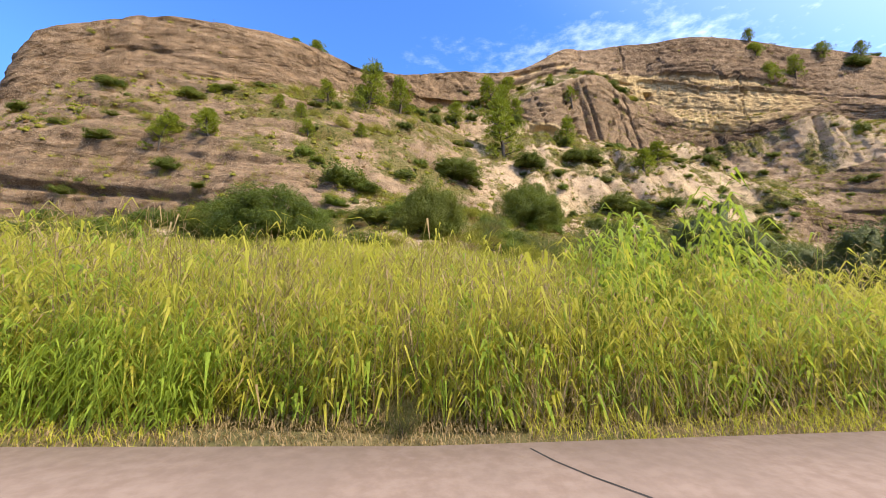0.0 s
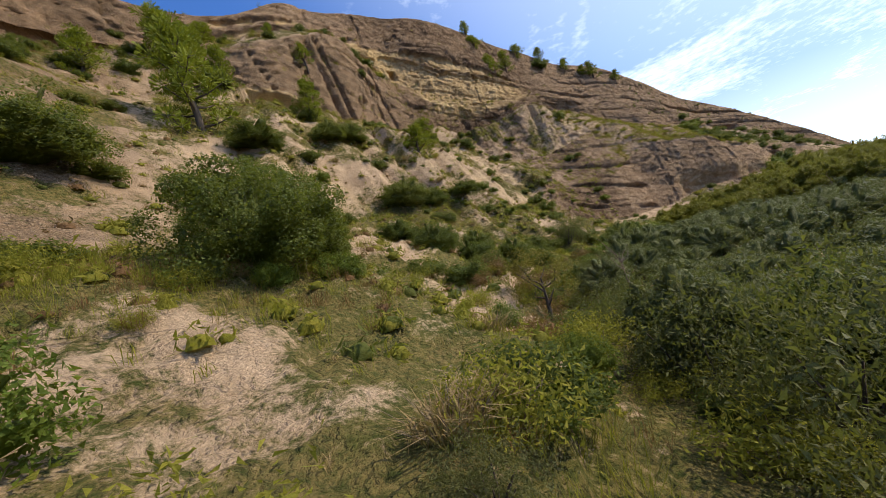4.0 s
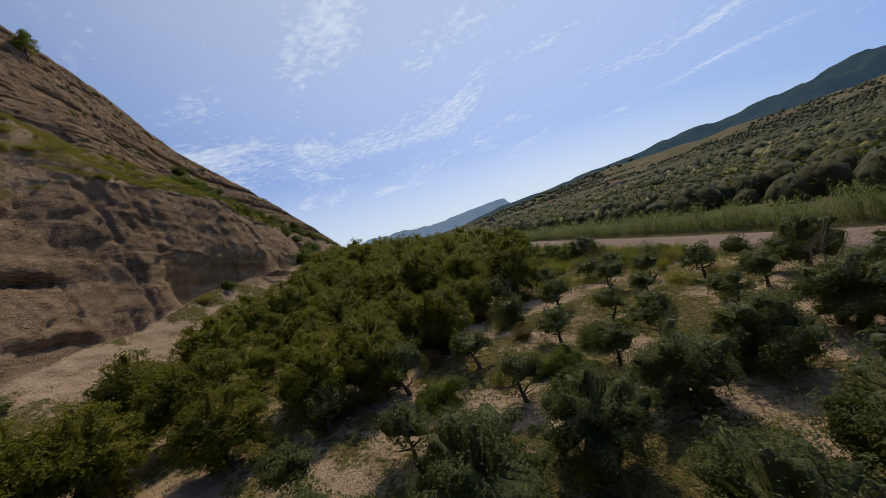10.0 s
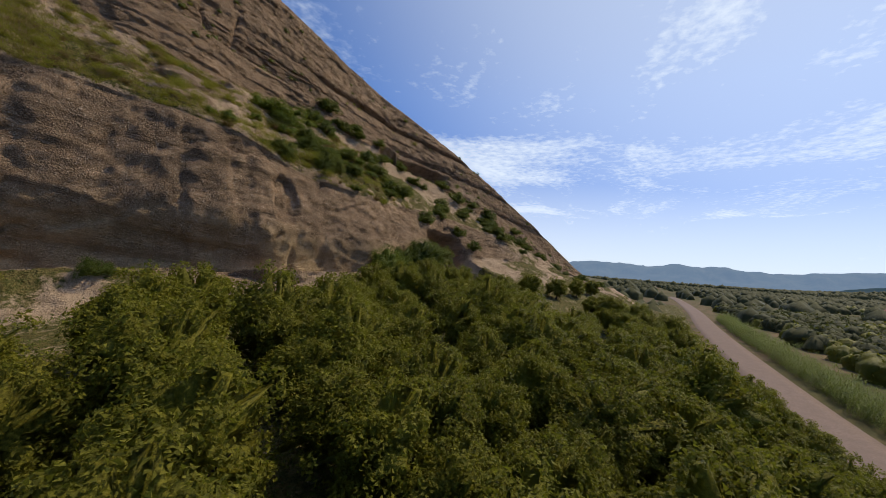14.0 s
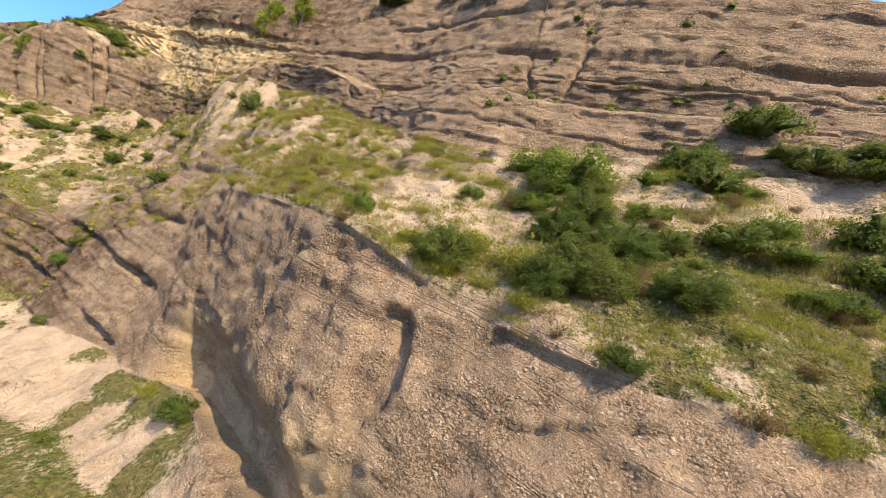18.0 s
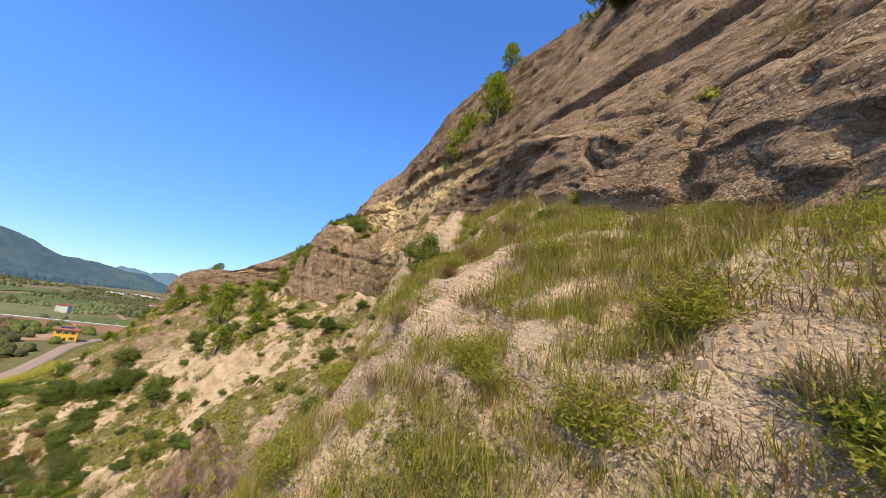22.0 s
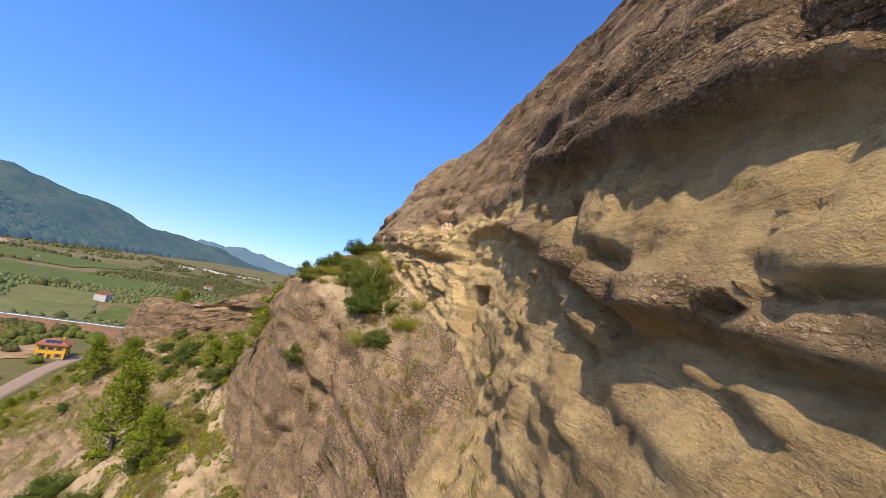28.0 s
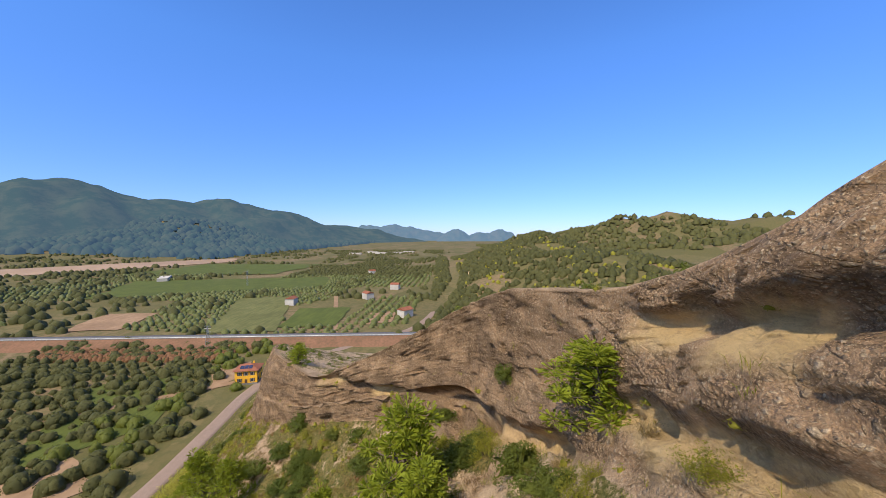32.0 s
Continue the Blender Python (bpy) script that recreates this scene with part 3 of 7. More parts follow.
BROW_Z = [13.96, 14.05, 16.13, 21.68, 22.02, 21.54, 19.88, 17.73, 15.02, 13.8, 13.71, 14.05, 15.39, 17.69, 20.72, 21.94, 21.82, 19.96, 18.13, 18.29, 20.78, 23.43, 23.95, 23.6, 23.16, 23.1, 23.37, 25.46, 27.99, 30.69, 32.97, 32.35, 32.08, 31.82, 30.22, 28.06, 27.22, 27.27, 27.25, 27.69, 28.25, 26.88, 23.53, 20.29, 16.81, 13.93, 12.21, 11.45]
BENCH_Y = [72.06, 64.92, 46.29, 47.72, 49.71, 52.77, 57.69, 63.07, 67.63, 73.73, 81.6, 86.1, 82.81, 81.13, 81.61, 82.03, 81.92, 83.34, 85.71, 87.63, 90.22, 92.82, 92.94, 91.98, 91.24, 89.94, 88.13, 86.67, 85.47, 84.12, 81.8, 80.26, 79.47, 76.61, 74.23, 73.32, 72.16, 71.96, 71.9, 71.32, 70.46, 66.58, 59.65, 53.81, 47.1, 39.05, 36.98, 37.42]
BENCH_Z = [17.95, 20.02, 23.1, 29.15, 30.55, 32.47, 35.25, 37.76, 38.7, 38.47, 39.81, 41.9, 40.22, 38.41, 37.17, 36.19, 36.41, 35.97, 34.86, 34.82, 35.1, 35.31, 35.0, 34.83, 34.67, 35.76, 37.4, 39.58, 42.2, 43.4, 42.04, 39.94, 38.31, 37.61, 36.71, 35.89, 35.58, 35.56, 35.58, 35.28, 34.54, 31.75, 26.91, 22.47, 17.89, 14.11, 12.61, 12.17]
WALL_Y = [80.02, 71.92, 48.34, 50.83, 54.26, 59.07, 66.28, 73.81, 87.69, 95.66, 95.9, 95.6, 89.97, 87.9, 90.21, 92.65, 94.2, 97.0, 98.4, 99.03, 99.3, 100.05, 100.36, 99.14, 96.94, 94.43, 94.19, 94.45, 93.88, 91.11, 90.09, 88.7, 84.6, 80.7, 79.9, 80.4, 80.58, 79.5, 77.66, 75.25, 73.2, 69.18, 61.89, 56.23, 49.26, 39.9, 38.1, 38.29]
WALL_Z = [19.96, 23.99, 28.02, 34.56, 36.33, 38.76, 42.26, 45.55, 50.27, 54.2, 56.35, 56.67, 48.56, 44.13, 44.84, 44.32, 43.69, 43.61, 44.42, 45.41, 45.76, 45.35, 46.12, 48.35, 50.76, 52.76, 54.34, 53.8, 52.36, 50.86, 49.15, 46.4, 44.2, 42.2, 41.7, 42.2, 42.82, 42.06, 41.33, 40.51, 38.89, 35.14, 29.86, 24.73, 19.29, 14.3, 13.04, 12.75]
LEDGE_Y = [81.0, 73.96, 48.93, 51.95, 55.69, 60.4, 66.96, 73.52, 87.42, 96.65, 98.86, 99.74, 93.81, 90.83, 92.02, 92.87, 94.06, 98.05, 100.12, 101.84, 101.13, 100.45, 100.06, 99.35, 98.11, 96.53, 95.62, 94.8, 93.0, 90.87, 90.48, 89.88, 87.53, 84.0, 82.9, 83.3, 82.47, 81.35, 79.81, 77.97, 76.15, 71.58, 63.75, 57.78, 50.64, 41.15, 39.18, 39.17]
LEDGE_Z = [20.98, 25.96, 31.95, 38.93, 40.89, 42.97, 45.55, 48.13, 53.62, 57.25, 57.72, 57.98, 56.65, 57.31, 60.53, 63.53, 64.63, 61.44, 58.95, 56.97, 55.64, 54.2, 54.06, 54.53, 55.59, 57.11, 58.21, 57.59, 56.53, 54.95, 53.04, 51.31, 51.04, 50.46, 49.46, 48.35, 47.47, 46.72, 45.89, 44.58, 42.38, 38.66, 33.66, 28.17, 21.89, 15.3, 13.23, 12.92]
INNER_Y = [82.04, 74.98, 49.53, 52.52, 56.39, 61.3, 68.23, 75.27, 88.86, 97.81, 100.19, 102.4, 102.82, 102.48, 101.85, 102.79, 102.9, 103.5, 104.5, 104.6, 103.5, 101.1, 100.25, 99.36, 98.63, 97.83, 97.19, 96.36, 95.45, 94.56, 93.56, 91.99, 89.0, 86.41, 85.18, 85.81, 85.06, 83.99, 82.79, 81.3, 79.52, 74.62, 66.45, 59.93, 52.29, 42.58, 40.32, 40.01]
INNER_Z = [21.37, 26.41, 32.84, 39.77, 41.59, 43.39, 45.56, 47.79, 53.96, 58.18, 58.77, 59.52, 62.69, 66.19, 69.45, 70.32, 68.3, 65.8, 63.9, 62.44, 59.96, 57.73, 56.45, 55.79, 56.17, 57.41, 58.45, 58.16, 57.55, 56.45, 54.38, 52.14, 51.35, 50.3, 49.56, 49.39, 48.99, 47.97, 46.72, 45.1, 42.85, 39.38, 34.66, 29.09, 22.57, 15.78, 13.45, 12.96]
BAND_Y = [85.07, 77.59, 50.27, 53.58, 57.31, 61.76, 68.27, 75.13, 89.02, 98.26, 100.87, 103.38, 104.25, 104.18, 103.18, 102.85, 102.6, 102.9, 104.6, 105.34, 104.3, 102.58, 101.26, 99.87, 99.59, 99.7, 99.8, 99.29, 98.58, 97.81, 96.78, 94.99, 91.96, 89.06, 87.05, 86.37, 85.5, 84.88, 84.44, 83.65, 82.22, 77.66, 69.82, 62.79, 54.44, 44.38, 41.62, 40.78]
BAND_Z = [22.39, 27.76, 38.64, 44.56, 46.4, 47.81, 49.06, 50.5, 56.7, 61.16, 62.48, 63.59, 66.27, 69.23, 71.94, 72.19, 71.02, 70.17, 70.78, 71.41, 71.09, 70.4, 68.69, 66.8, 66.06, 65.52, 64.81, 64.76, 64.87, 64.38, 62.56, 60.31, 58.3, 56.39, 55.05, 54.73, 54.55, 53.81, 52.59, 50.69, 48.1, 44.24, 38.92, 32.6, 25.09, 17.2, 13.85, 12.73]
CREST_Y = [89.99, 80.28, 52.05, 55.67, 59.57, 63.77, 69.63, 75.98, 89.77, 98.76, 101.03, 103.33, 104.52, 105.51, 106.28, 107.83, 109.79, 109.75, 109.38, 109.26, 108.7, 107.66, 107.38, 107.52, 107.88, 108.17, 108.57, 107.89, 106.65, 105.16, 103.81, 102.44, 99.75, 96.78, 94.04, 91.46, 89.08, 87.87, 87.54, 87.04, 85.64, 81.9, 75.13, 67.38, 57.65, 46.49, 43.07, 41.57]
CREST_Z = [22.73, 28.85, 43.09, 48.65, 50.23, 51.76, 52.22, 52.28, 60.75, 67.4, 69.9, 70.83, 71.77, 73.84, 78.99, 83.16, 83.56, 84.23, 85.44, 85.67, 85.95, 86.94, 87.34, 87.51, 87.3, 86.98, 86.57, 84.75, 83.34, 81.98, 79.8, 77.56, 76.43, 75.29, 73.18, 69.81, 66.62, 65.08, 63.7, 61.75, 59.46, 56.49, 50.56, 42.83, 32.77, 19.58, 13.86, 12.34]
BACK_Y = [150.03, 130.18, 95.29, 92.3, 94.23, 97.76, 103.82, 109.94, 125.35, 135.67, 138.06, 140.58, 143.67, 146.8, 149.97, 152.79, 155.53, 155.81, 155.5, 155.12, 154.7, 154.28, 153.94, 153.74, 153.68, 153.74, 153.87, 152.37, 150.54, 149.33, 149.41, 149.38, 148.47, 147.46, 145.94, 143.47, 141.23, 139.95, 138.89, 137.09, 134.15, 128.44, 119.74, 113.02, 105.48, 96.8, 95.75, 94.6]
BACK_Z = [15.8, 19.6, 35.44, 40.4, 42.4, 44.27, 46.32, 48.57, 57.22, 63.35, 65.5, 67.46, 70.6, 73.92, 77.74, 80.54, 82.93, 84.68, 86.22, 87.39, 88.0, 88.66, 89.35, 90.02, 90.23, 89.57, 88.88, 87.54, 86.1, 84.48, 82.48, 80.5, 78.83, 77.22, 75.08, 71.86, 68.8, 66.03, 63.2, 60.58, 57.77, 54.42, 49.23, 41.26, 31.3, 20.17, 14.24, 12.3]

COLUMNS = np.concatenate([np.arange(-140, -70, 1.2), np.arange(-70, -28, 0.8), np.arange(-28, 38, 0.55), np.arange(38, 180, 0.29), np.arange(180, 232, 0.6), np.arange(232, 340.5, 1.4)])


def level(values, soft=2.0):
    """A level's value at every column, rounded off between the stations."""
    fine = np.arange(-160, 360, 0.5)
    v = np.interp(fine, STATION, values)
    k = np.exp(-0.5 * (np.arange(-12, 12.5, 0.5) / soft) ** 2)
    v = np.convolve(np.pad(v, 24, mode="edge"), k / k.sum(), mode="valid")
    return np.interp(COLUMNS, fine, v)


front_y = road_y(COLUMNS) + 3.2
LINES = [(front_y, valley(COLUMNS) - 0.35), (front_y + 1.5, valley(COLUMNS) + 0.05)] + [(level(y), level(z)) for y, z in (
    (FOOT_Y, FOOT_Z), (STEP_Y, STEP_Z), (BROW_Y, BROW_Z), (BENCH_Y, BENCH_Z), (WALL_Y, WALL_Z), (LEDGE_Y, LEDGE_Z),
    (INNER_Y, INNER_Z), (BAND_Y, BAND_Z), (CREST_Y, CREST_Z), (BACK_Y, BACK_Z))]
STEPS = [2, 44, 30, 56, 46, 50, 54, 18, 66, 70, 22]
SEGMENT = np.concatenate([np.full(n, k) for k, n in enumerate(STEPS)] + [[len(STEPS) - 1]])


def base_sheet():
    """The smooth hillside: columns by rows of points."""
    ys, zs = [], []
    for (y0, z0), (y1, z1), n in zip(LINES, LINES[1:], STEPS):
        for k in range(n):
            f = k / n
            ys.append(y0 + (y1 - y0) * f)
            zs.append(z0 + (z1 - z0) * f)
    ys.append(LINES[-1][0]); zs.append(LINES[-1][1])
    y, z = np.array(ys).T, np.array(zs).T
    # round off the kinks between levels a little
    for _ in range(5):
        y[:, 1:-1] = (y[:, :-2] + 2 * y[:, 1:-1] + y[:, 2:]) / 4
        z[:, 1:-1] = (z[:, :-2] + 2 * z[:, 1:-1] + z[:, 2:]) / 4
    x = np.repeat(COLUMNS[:, None], y.shape[1], 1)
    return np.stack([x, y, z], -1)


def sheet_normals(g):
    n = np.cross(np.gradient(g, axis=0), np.gradient(g, axis=1))
    return n / np.maximum(np.linalg.norm(n, axis=-1, keepdims=True), 1e-9)


def blob(p, centre, size, power=4):
    """1 inside a rounded box, falling to 0 at its edge."""
    q = np.abs((p - np.array(centre)) / np.array(size)) ** power
    return 1 - ramp01(q.sum(-1), 0.7, 1.25)


def weathered(g):
    """The hillside with beds, overhangs, gullies and hollows; and its surface kinds."""
    shape = g.shape[:2]
    nrm = sheet_normals(g)
    p, n = g.reshape(-1, 3), nrm.reshape(-1, 3)
    x, y, z = p.T
    seg = np.tile(SEGMENT, shape[0])
    west = 1 - ramp01(x, 2, 14)
    steep = ramp01(1 - np.abs(n[:, 2]), 0.22 - 0.12 * west, 0.5 - 0.2 * west)
    high = ((seg >= 6) & (seg <= 9)) & ~((seg == 7) & (x < 63) & (x > 14)) & ~((seg == 6) & (x < 14) & (x > -12))
    rock = np.maximum(steep * np.where(seg == 5, 0.35 + 0.4 * (1 - ramp01(x, 2, 16)), np.where(seg == 4, 0.5 + 0.5 * ramp01(x, 78, 86) * (1 - ramp01(x, 112, 120)) + 0.45 * (1 - ramp01(x, 2, 16)), 1.0)), np.where(high, 0.75, 0.0))
    rock = np.where(seg <= 1, 0, np.where(seg == 10, 0.25, rock))
    talus = ((seg >= 2) & (seg <= 5)) * ramp01(x, 5, 22) * (1 - ramp01(x, 108, 118))
    talus = np.maximum(talus, ((seg >= 2) & (seg <= 4)) * ramp01(x, -22, -14) * (1 - ramp01(x, 12, 24)) * 0.12)
    outcrop = (seg == 3) * ramp01(x, 66, 76) + (seg == 4) * ramp01(x, 78, 86)
    talus = talus * (1 - 0.85 * outcrop)
    rock = rock * (1 - 0.6 * talus * (seg <= 5))
    warp = fbm(p / 26, 3, 3)
    big = fbm(p / np.array([15, 15, 11]), 3, 11)
    # beds: each with its own thickness, a notch at its foot and a lip over it
    s = z + 0.13 * (x - 60) + 0.7 * warp + 0.25 * fbm(p / 6.0, 3, 17)
    beds = np.zeros(len(p))
    for period, amp, seed in ((6.8, 0.85, 1), (2.7, 0.24, 2), (1.05, 0.06, 3)):
        q = s / period + 0.22 * vnoise(p / np.array([34, 34, 9]), 40 + seed)
        k, f = np.floor(q), q - np.floor(q)
        own = np.sin(k * 12.9898 + seed) * 43758.5453
        own = own - np.floor(own)
        lip = 0.7 * ramp01(f, 0.10, 0.17) - 0.85 * np.exp(-((f - 0.07) / 0.07) ** 2) - 0.5 * ramp01(f, 0.35, 1.0) - 0.2 * ramp01(f, 0.96, 1.0)
        local = 0.2 + 0.8 * ramp01(vnoise(p / np.array([15, 15, 5]), 60 + seed), -0.3, 0.35)
        beds += amp * (0.25 + own) * (lip - 0.2) * local
    lower_ledges = ((seg >= 3) & (seg <= 5)) * ramp01(x, 70, 80) * (1 - ramp01(x, 116, 122))
    beds *= 0.4 + 0.45 * ramp01(x, 118, 136) + 0.9 * lower_ledges - 0.15 * (1 - ramp01(x, 20, 45)) + 0.8 * west * (seg <= 5)
    joints = np.abs(vnoise(p / np.array([6.5, 10, 20]) + 0.12 * fbm(p / 3.0, 2, 24)[:, None], 21))
    joints = -np.where(seg == 3, 0.4, 0.8) * (1 - ramp01(joints, 0.0, 0.07)) * ramp01(vnoise(p / 14, 22), 0.0, 0.4)
    rough = 0.13 * fbm(p / 1.9, 4, 31, 0.7)
    stony = rock > 0.08
    chips = np.zeros(len(p))
    chips[stony] = 0.2 * blocks(p[stony] + 0.3 * fbm(p[stony] / 2.5, 2, 33)[:, None], (7.5, 7.5, 3.0), 1) + 0.13 * blocks(p[stony] + 0.12 * fbm(p[stony] / 0.8, 2, 34)[:, None], (1.7, 1.7, 1.0), 2)
    rough += chips
    pits = -0.35 * ramp01(vnoise(p / np.array([1.5, 1.5, 1.0]), 51), 0.5, 0.75) * ramp01(vnoise(p / 9, 52), 0.0, 0.5)
    upper_part = (seg >= 7) & (seg <= 8)
    massive = np.where((seg == 3) & (x > 119), 0.3, 1.0)
    gully = np.abs(vnoise(np.stack([x / 3.4, y / 14, z / 24], -1), 39))
    calm = 1 - 0.65 * blob(p[:, [0, 2]], (62.2, 65.5), (5, 5), 3) * upper_part
    d = rock * calm * (0.2 * big + massive * beds + joints + rough + pits)
    d -= (seg == 3) * rock * 0.3 * (1 - ramp01(gully, 0.0, 0.22)) * ramp01(x, 118, 128)
    # slabs of conglomerate breaking through the bench
    q = (z + 0.16 * (x - 60) + 1.1 * warp) / 3.6
    f = q - np.floor(q)
    out_of = ramp01(vnoise(p / np.array([9, 9, 6]), 108), 0.0, 0.35)
    slabby = ((seg == 4) | (seg == 5)) * ramp01(x, 138, 144) * (1 - ramp01(x, 162, 168))
    terrace = slabby * out_of * ramp01(f, 0.0, 0.06) * (1 - ramp01(f, 0.4, 0.75))
    d += slabby * out_of * 0.35 * (ramp01(f, 0.0, 0.08) * (1 - ramp01(f, 0.3, 1.0)) - 0.2)
    d += terrace * 0.16 * blocks(p, (1.6, 1.6, 0.9), 5)
    # slopes: lumps, and runnels where the marl is bare
    soft = 1 - rock
    lumps = 0.55 * fbm(p / 9, 5, 71) + 0.4 * (0.35 - np.abs(vnoise(p / 2.6, 76))) + 0.14 * fbm(p / 1.2, 3, 75)
    d += soft * (seg >= 2) * 0.2 * blocks(p, (2.4, 2.4, 1.4), 6)
    d += soft * lumps * np.where(seg <= 1, 0.35, 1.0)
    runnel = np.abs(vnoise(np.stack([x / 4.6 + 0.6 * warp, y / 26, z / 26], -1), 81))
    runnel2 = np.abs(vnoise(np.stack([x / 1.7, y / 9, z / 9], -1), 82))
    d += talus * (2.3 * (runnel - 0.3) + 0.6 * (runnel2 - 0.3)) * ramp01(1 - n[:, 2], 0.08, 0.25)
    pale_under = np.zeros(len(p))
    # sandstone under the conglomerate: overhang, hollow, jutting ledge, flutes, the square recess
    band = ramp01(x, 42, 50) * (1 - ramp01(x, 98, 110))
    upper = (seg >= 7) & (seg <= 9)
    edge = np.interp(x, [40, 55, 62, 68, 76, 82, 90, 100], [70.8, 71.4, 71.8, 72, 70.1, 69, 67.5, 65]) + 0.45 * vnoise(p / np.array([2.2, 40, 40]), 92)
    ledge = np.interp(x, [56, 62, 66, 70, 76, 82, 90, 100], [70.6, 70.3, 69.8, 68.5, 65.9, 65.3, 64.6, 63.4]) + 0.2 * vnoise(p / np.array([3, 40, 40]), 94)
    row = np.tile(np.concatenate([np.arange(k) / k for k in STEPS] + [[1.0]]), shape[0])
    over, under = z - edge, z - ledge
    d += upper * band * (0.2 * ramp01(x, 44, 58) + 0.75 * ramp01(x, 62, 70)) * ramp01(over, -0.15, 0.3) * (1 - 0.75 * ramp01(over, 2, 9))
    d -= upper * band * (0.1 + 0.3 * ramp01(x, 62, 68)) * ramp01(over, -3.2, -0.4) * (1 - ramp01(over, -0.3, 0.1)) * (0.7 + 0.5 * vnoise(p / np.array([4, 40, 9]), 91))
    jut = np.exp(-(under / 0.55) ** 4) * ramp01(x, 60, 66)
    d += upper * band * 0.75 * jut * (0.75 + 0.4 * vnoise(p / np.array([2.4, 40, 40]), 96))
    d -= upper * band * 0.25 * ramp01(under, -4.5, -0.9) * (1 - ramp01(under, -0.75, -0.35)) * ramp01(x, 58, 66)
    flute = np.abs(vnoise(np.stack([x / 0.8, y / 30, z / 16], -1), 93))
    d -= upper * band * 0.28 * (1 - ramp01(flute, 0, 0.3)) * ramp01(over, -3.4, -1.4) * (1 - ramp01(over, -0.5, -0.1)) * ramp01(x, 63, 66)
    crag = upper * band * (1 - ramp01(over, -0.4, 0.0)) * (1 - 0.8 * ramp01(x, 68, 76))
    d += crag * (0.16 * blocks(p + 0.2 * fbm(p / 1.1, 2, 36)[:, None], (1.1, 1.1, 1.9), 7) + 0.12 * blocks(p, (0.5, 0.5, 0.8), 8))
    d += upper * band * (1 - ramp01(over, -0.4, 0.0)) * (0.08 * fbm(p / 0.9, 4, 37, 0.65) - 0.06 * (1 - ramp01(np.abs(vnoise(p / np.array([0.7, 3, 1.6]), 38)), 0.0, 0.15)))
    slant = (z + 0.55 * x) / 1.05 + 0.5 * vnoise(p / 5, 104)
    slant = slant - np.floor(slant)
    d += upper * band * 0.14 * (1 - ramp01(x, 60, 68)) * (1 - blob(p[:, [0, 2]], (62.2, 65), (3.4, 4.2), 2)) * (ramp01(slant, 0, 0.12) - ramp01(slant, 0.3, 1.0)) * (1 - ramp01(under, -3.5, -2.0)) * (seg <= 8)
    hollow = blob(p[:, [0, 2]], (61.8, 67.6), (3.4, 2.6), 3) * (seg >= 7) * (seg <= 8)
    d -= 0.7 * hollow
    d -= 2.4 * blob(p[:, [0, 2]], (61.9, 64.7), (1.2, 1.6), 10) * (seg >= 7) * (seg <= 8)
    for hx, hz in ((54.1, 74.5), (51.4, 73.7), (57.5, 75.6)):
        d -= 0.9 * blob(p[:, [0, 2]], (hx, hz), (0.42, 0.36), 2) * upper
    d -= 0.85 * blob(p[:, [0, 2]], (54.6, 71.3), (1.7, 0.75), 6) * upper
    d -= 1.5 * blob(p[:, [0, 2]], (145.9, 37.3), (1.5, 1.0), 2) * ((seg == 4) | (seg == 5))
    # the slabs of the western spur: each lip stands over a pale hollow
    for sx, sz, dip_to, low_x, high_x, first, proud in ((19.0, 66.6, 0.29, 15.0, 36.0, 8, 0.55), (23.0, 71.7, 0.22, 19.0, 40.0, 9, 0.65), (6.0, 58.9, 0.34, -2.0, 19.0, 7, 1.0), (-8.0, 55.4, 0.2, -22.0, 0.0, 8, 0.8)):
        up_to = z - (sz + dip_to * (x - sx)) + 0.45 * vnoise(p / np.array([2.6, 30, 30]), int(sx) + 140) + 0.35 * vnoise(p / np.array([0.9, 9, 2.0]), int(sx) + 160)
        here = (seg >= first) * ramp01(x, low_x, low_x + 3) * (1 - ramp01(x, high_x - 3, high_x))
        d += here * proud * ramp01(up_to, -0.1, 0.2) * (1 - ramp01(up_to, 0.6, 4.0))
        d -= here * proud * 0.9 * np.exp(-((up_to + 0.55) / 0.5) ** 2)
        pale_under = np.maximum(pale_under, here * ramp01(up_to, -2.4, -1.2) * (1 - ramp01(up_to, -0.15, 0.05)))
    # the scooped hollow and bitten foot of the lower cliff
    foot = np.where(seg == 3, 1.0, 0.0) * ramp01(x, 128, 133) * (1 - ramp01(x, 178, 184))
    d -= foot * 2.4 * (1 - ramp01(row, 0.05, 0.38)) * ramp01(vnoise(p / np.array([8, 30, 30]), 95), -0.5, 0.2)
    d -= 0.7 * blob(p[:, [0, 2]], (154.5, 24.5), (1.6, 2.8), 2) * (seg == 3)
    # the shaded alcove that ends the lower cliff, and the shelter under the ledge above it
    d -= 8.0 * blob(p[:, [0, 2]], (188.5, 18.5), (6.5, 6.0), 4) * ((seg == 3) | (seg == 2))
    d -= 3.2 * blob(p[:, [0, 2]], (198.0, 40.5), (13.0, 2.4), 3) * (seg >= 5) * (seg <= 8)
    # hollows under the slabs of the spur
    d -= 2.0 * blob(p[:, [0, 2]], (25.0, 44.5), (6.0, 2.2), 2) * (seg >= 5) * (seg <= 6)
    d -= 2.2 * blob(p[:, [0, 2]], (-1.0, 57.0), (9.0, 2.0), 2) * (seg >= 6) * (seg <= 7)
    slabs = np.where((seg == 6), 1.0, 0.0) * ramp01(x, 14, 22) * (1 - ramp01(x, 58, 66))
    cut = np.abs(vnoise(np.stack([x / 4.2 + z / 14, y / 40, z / 60], -1), 97))
    d -= slabs * 1.6 * (1 - ramp01(cut, 0.0, 0.1))
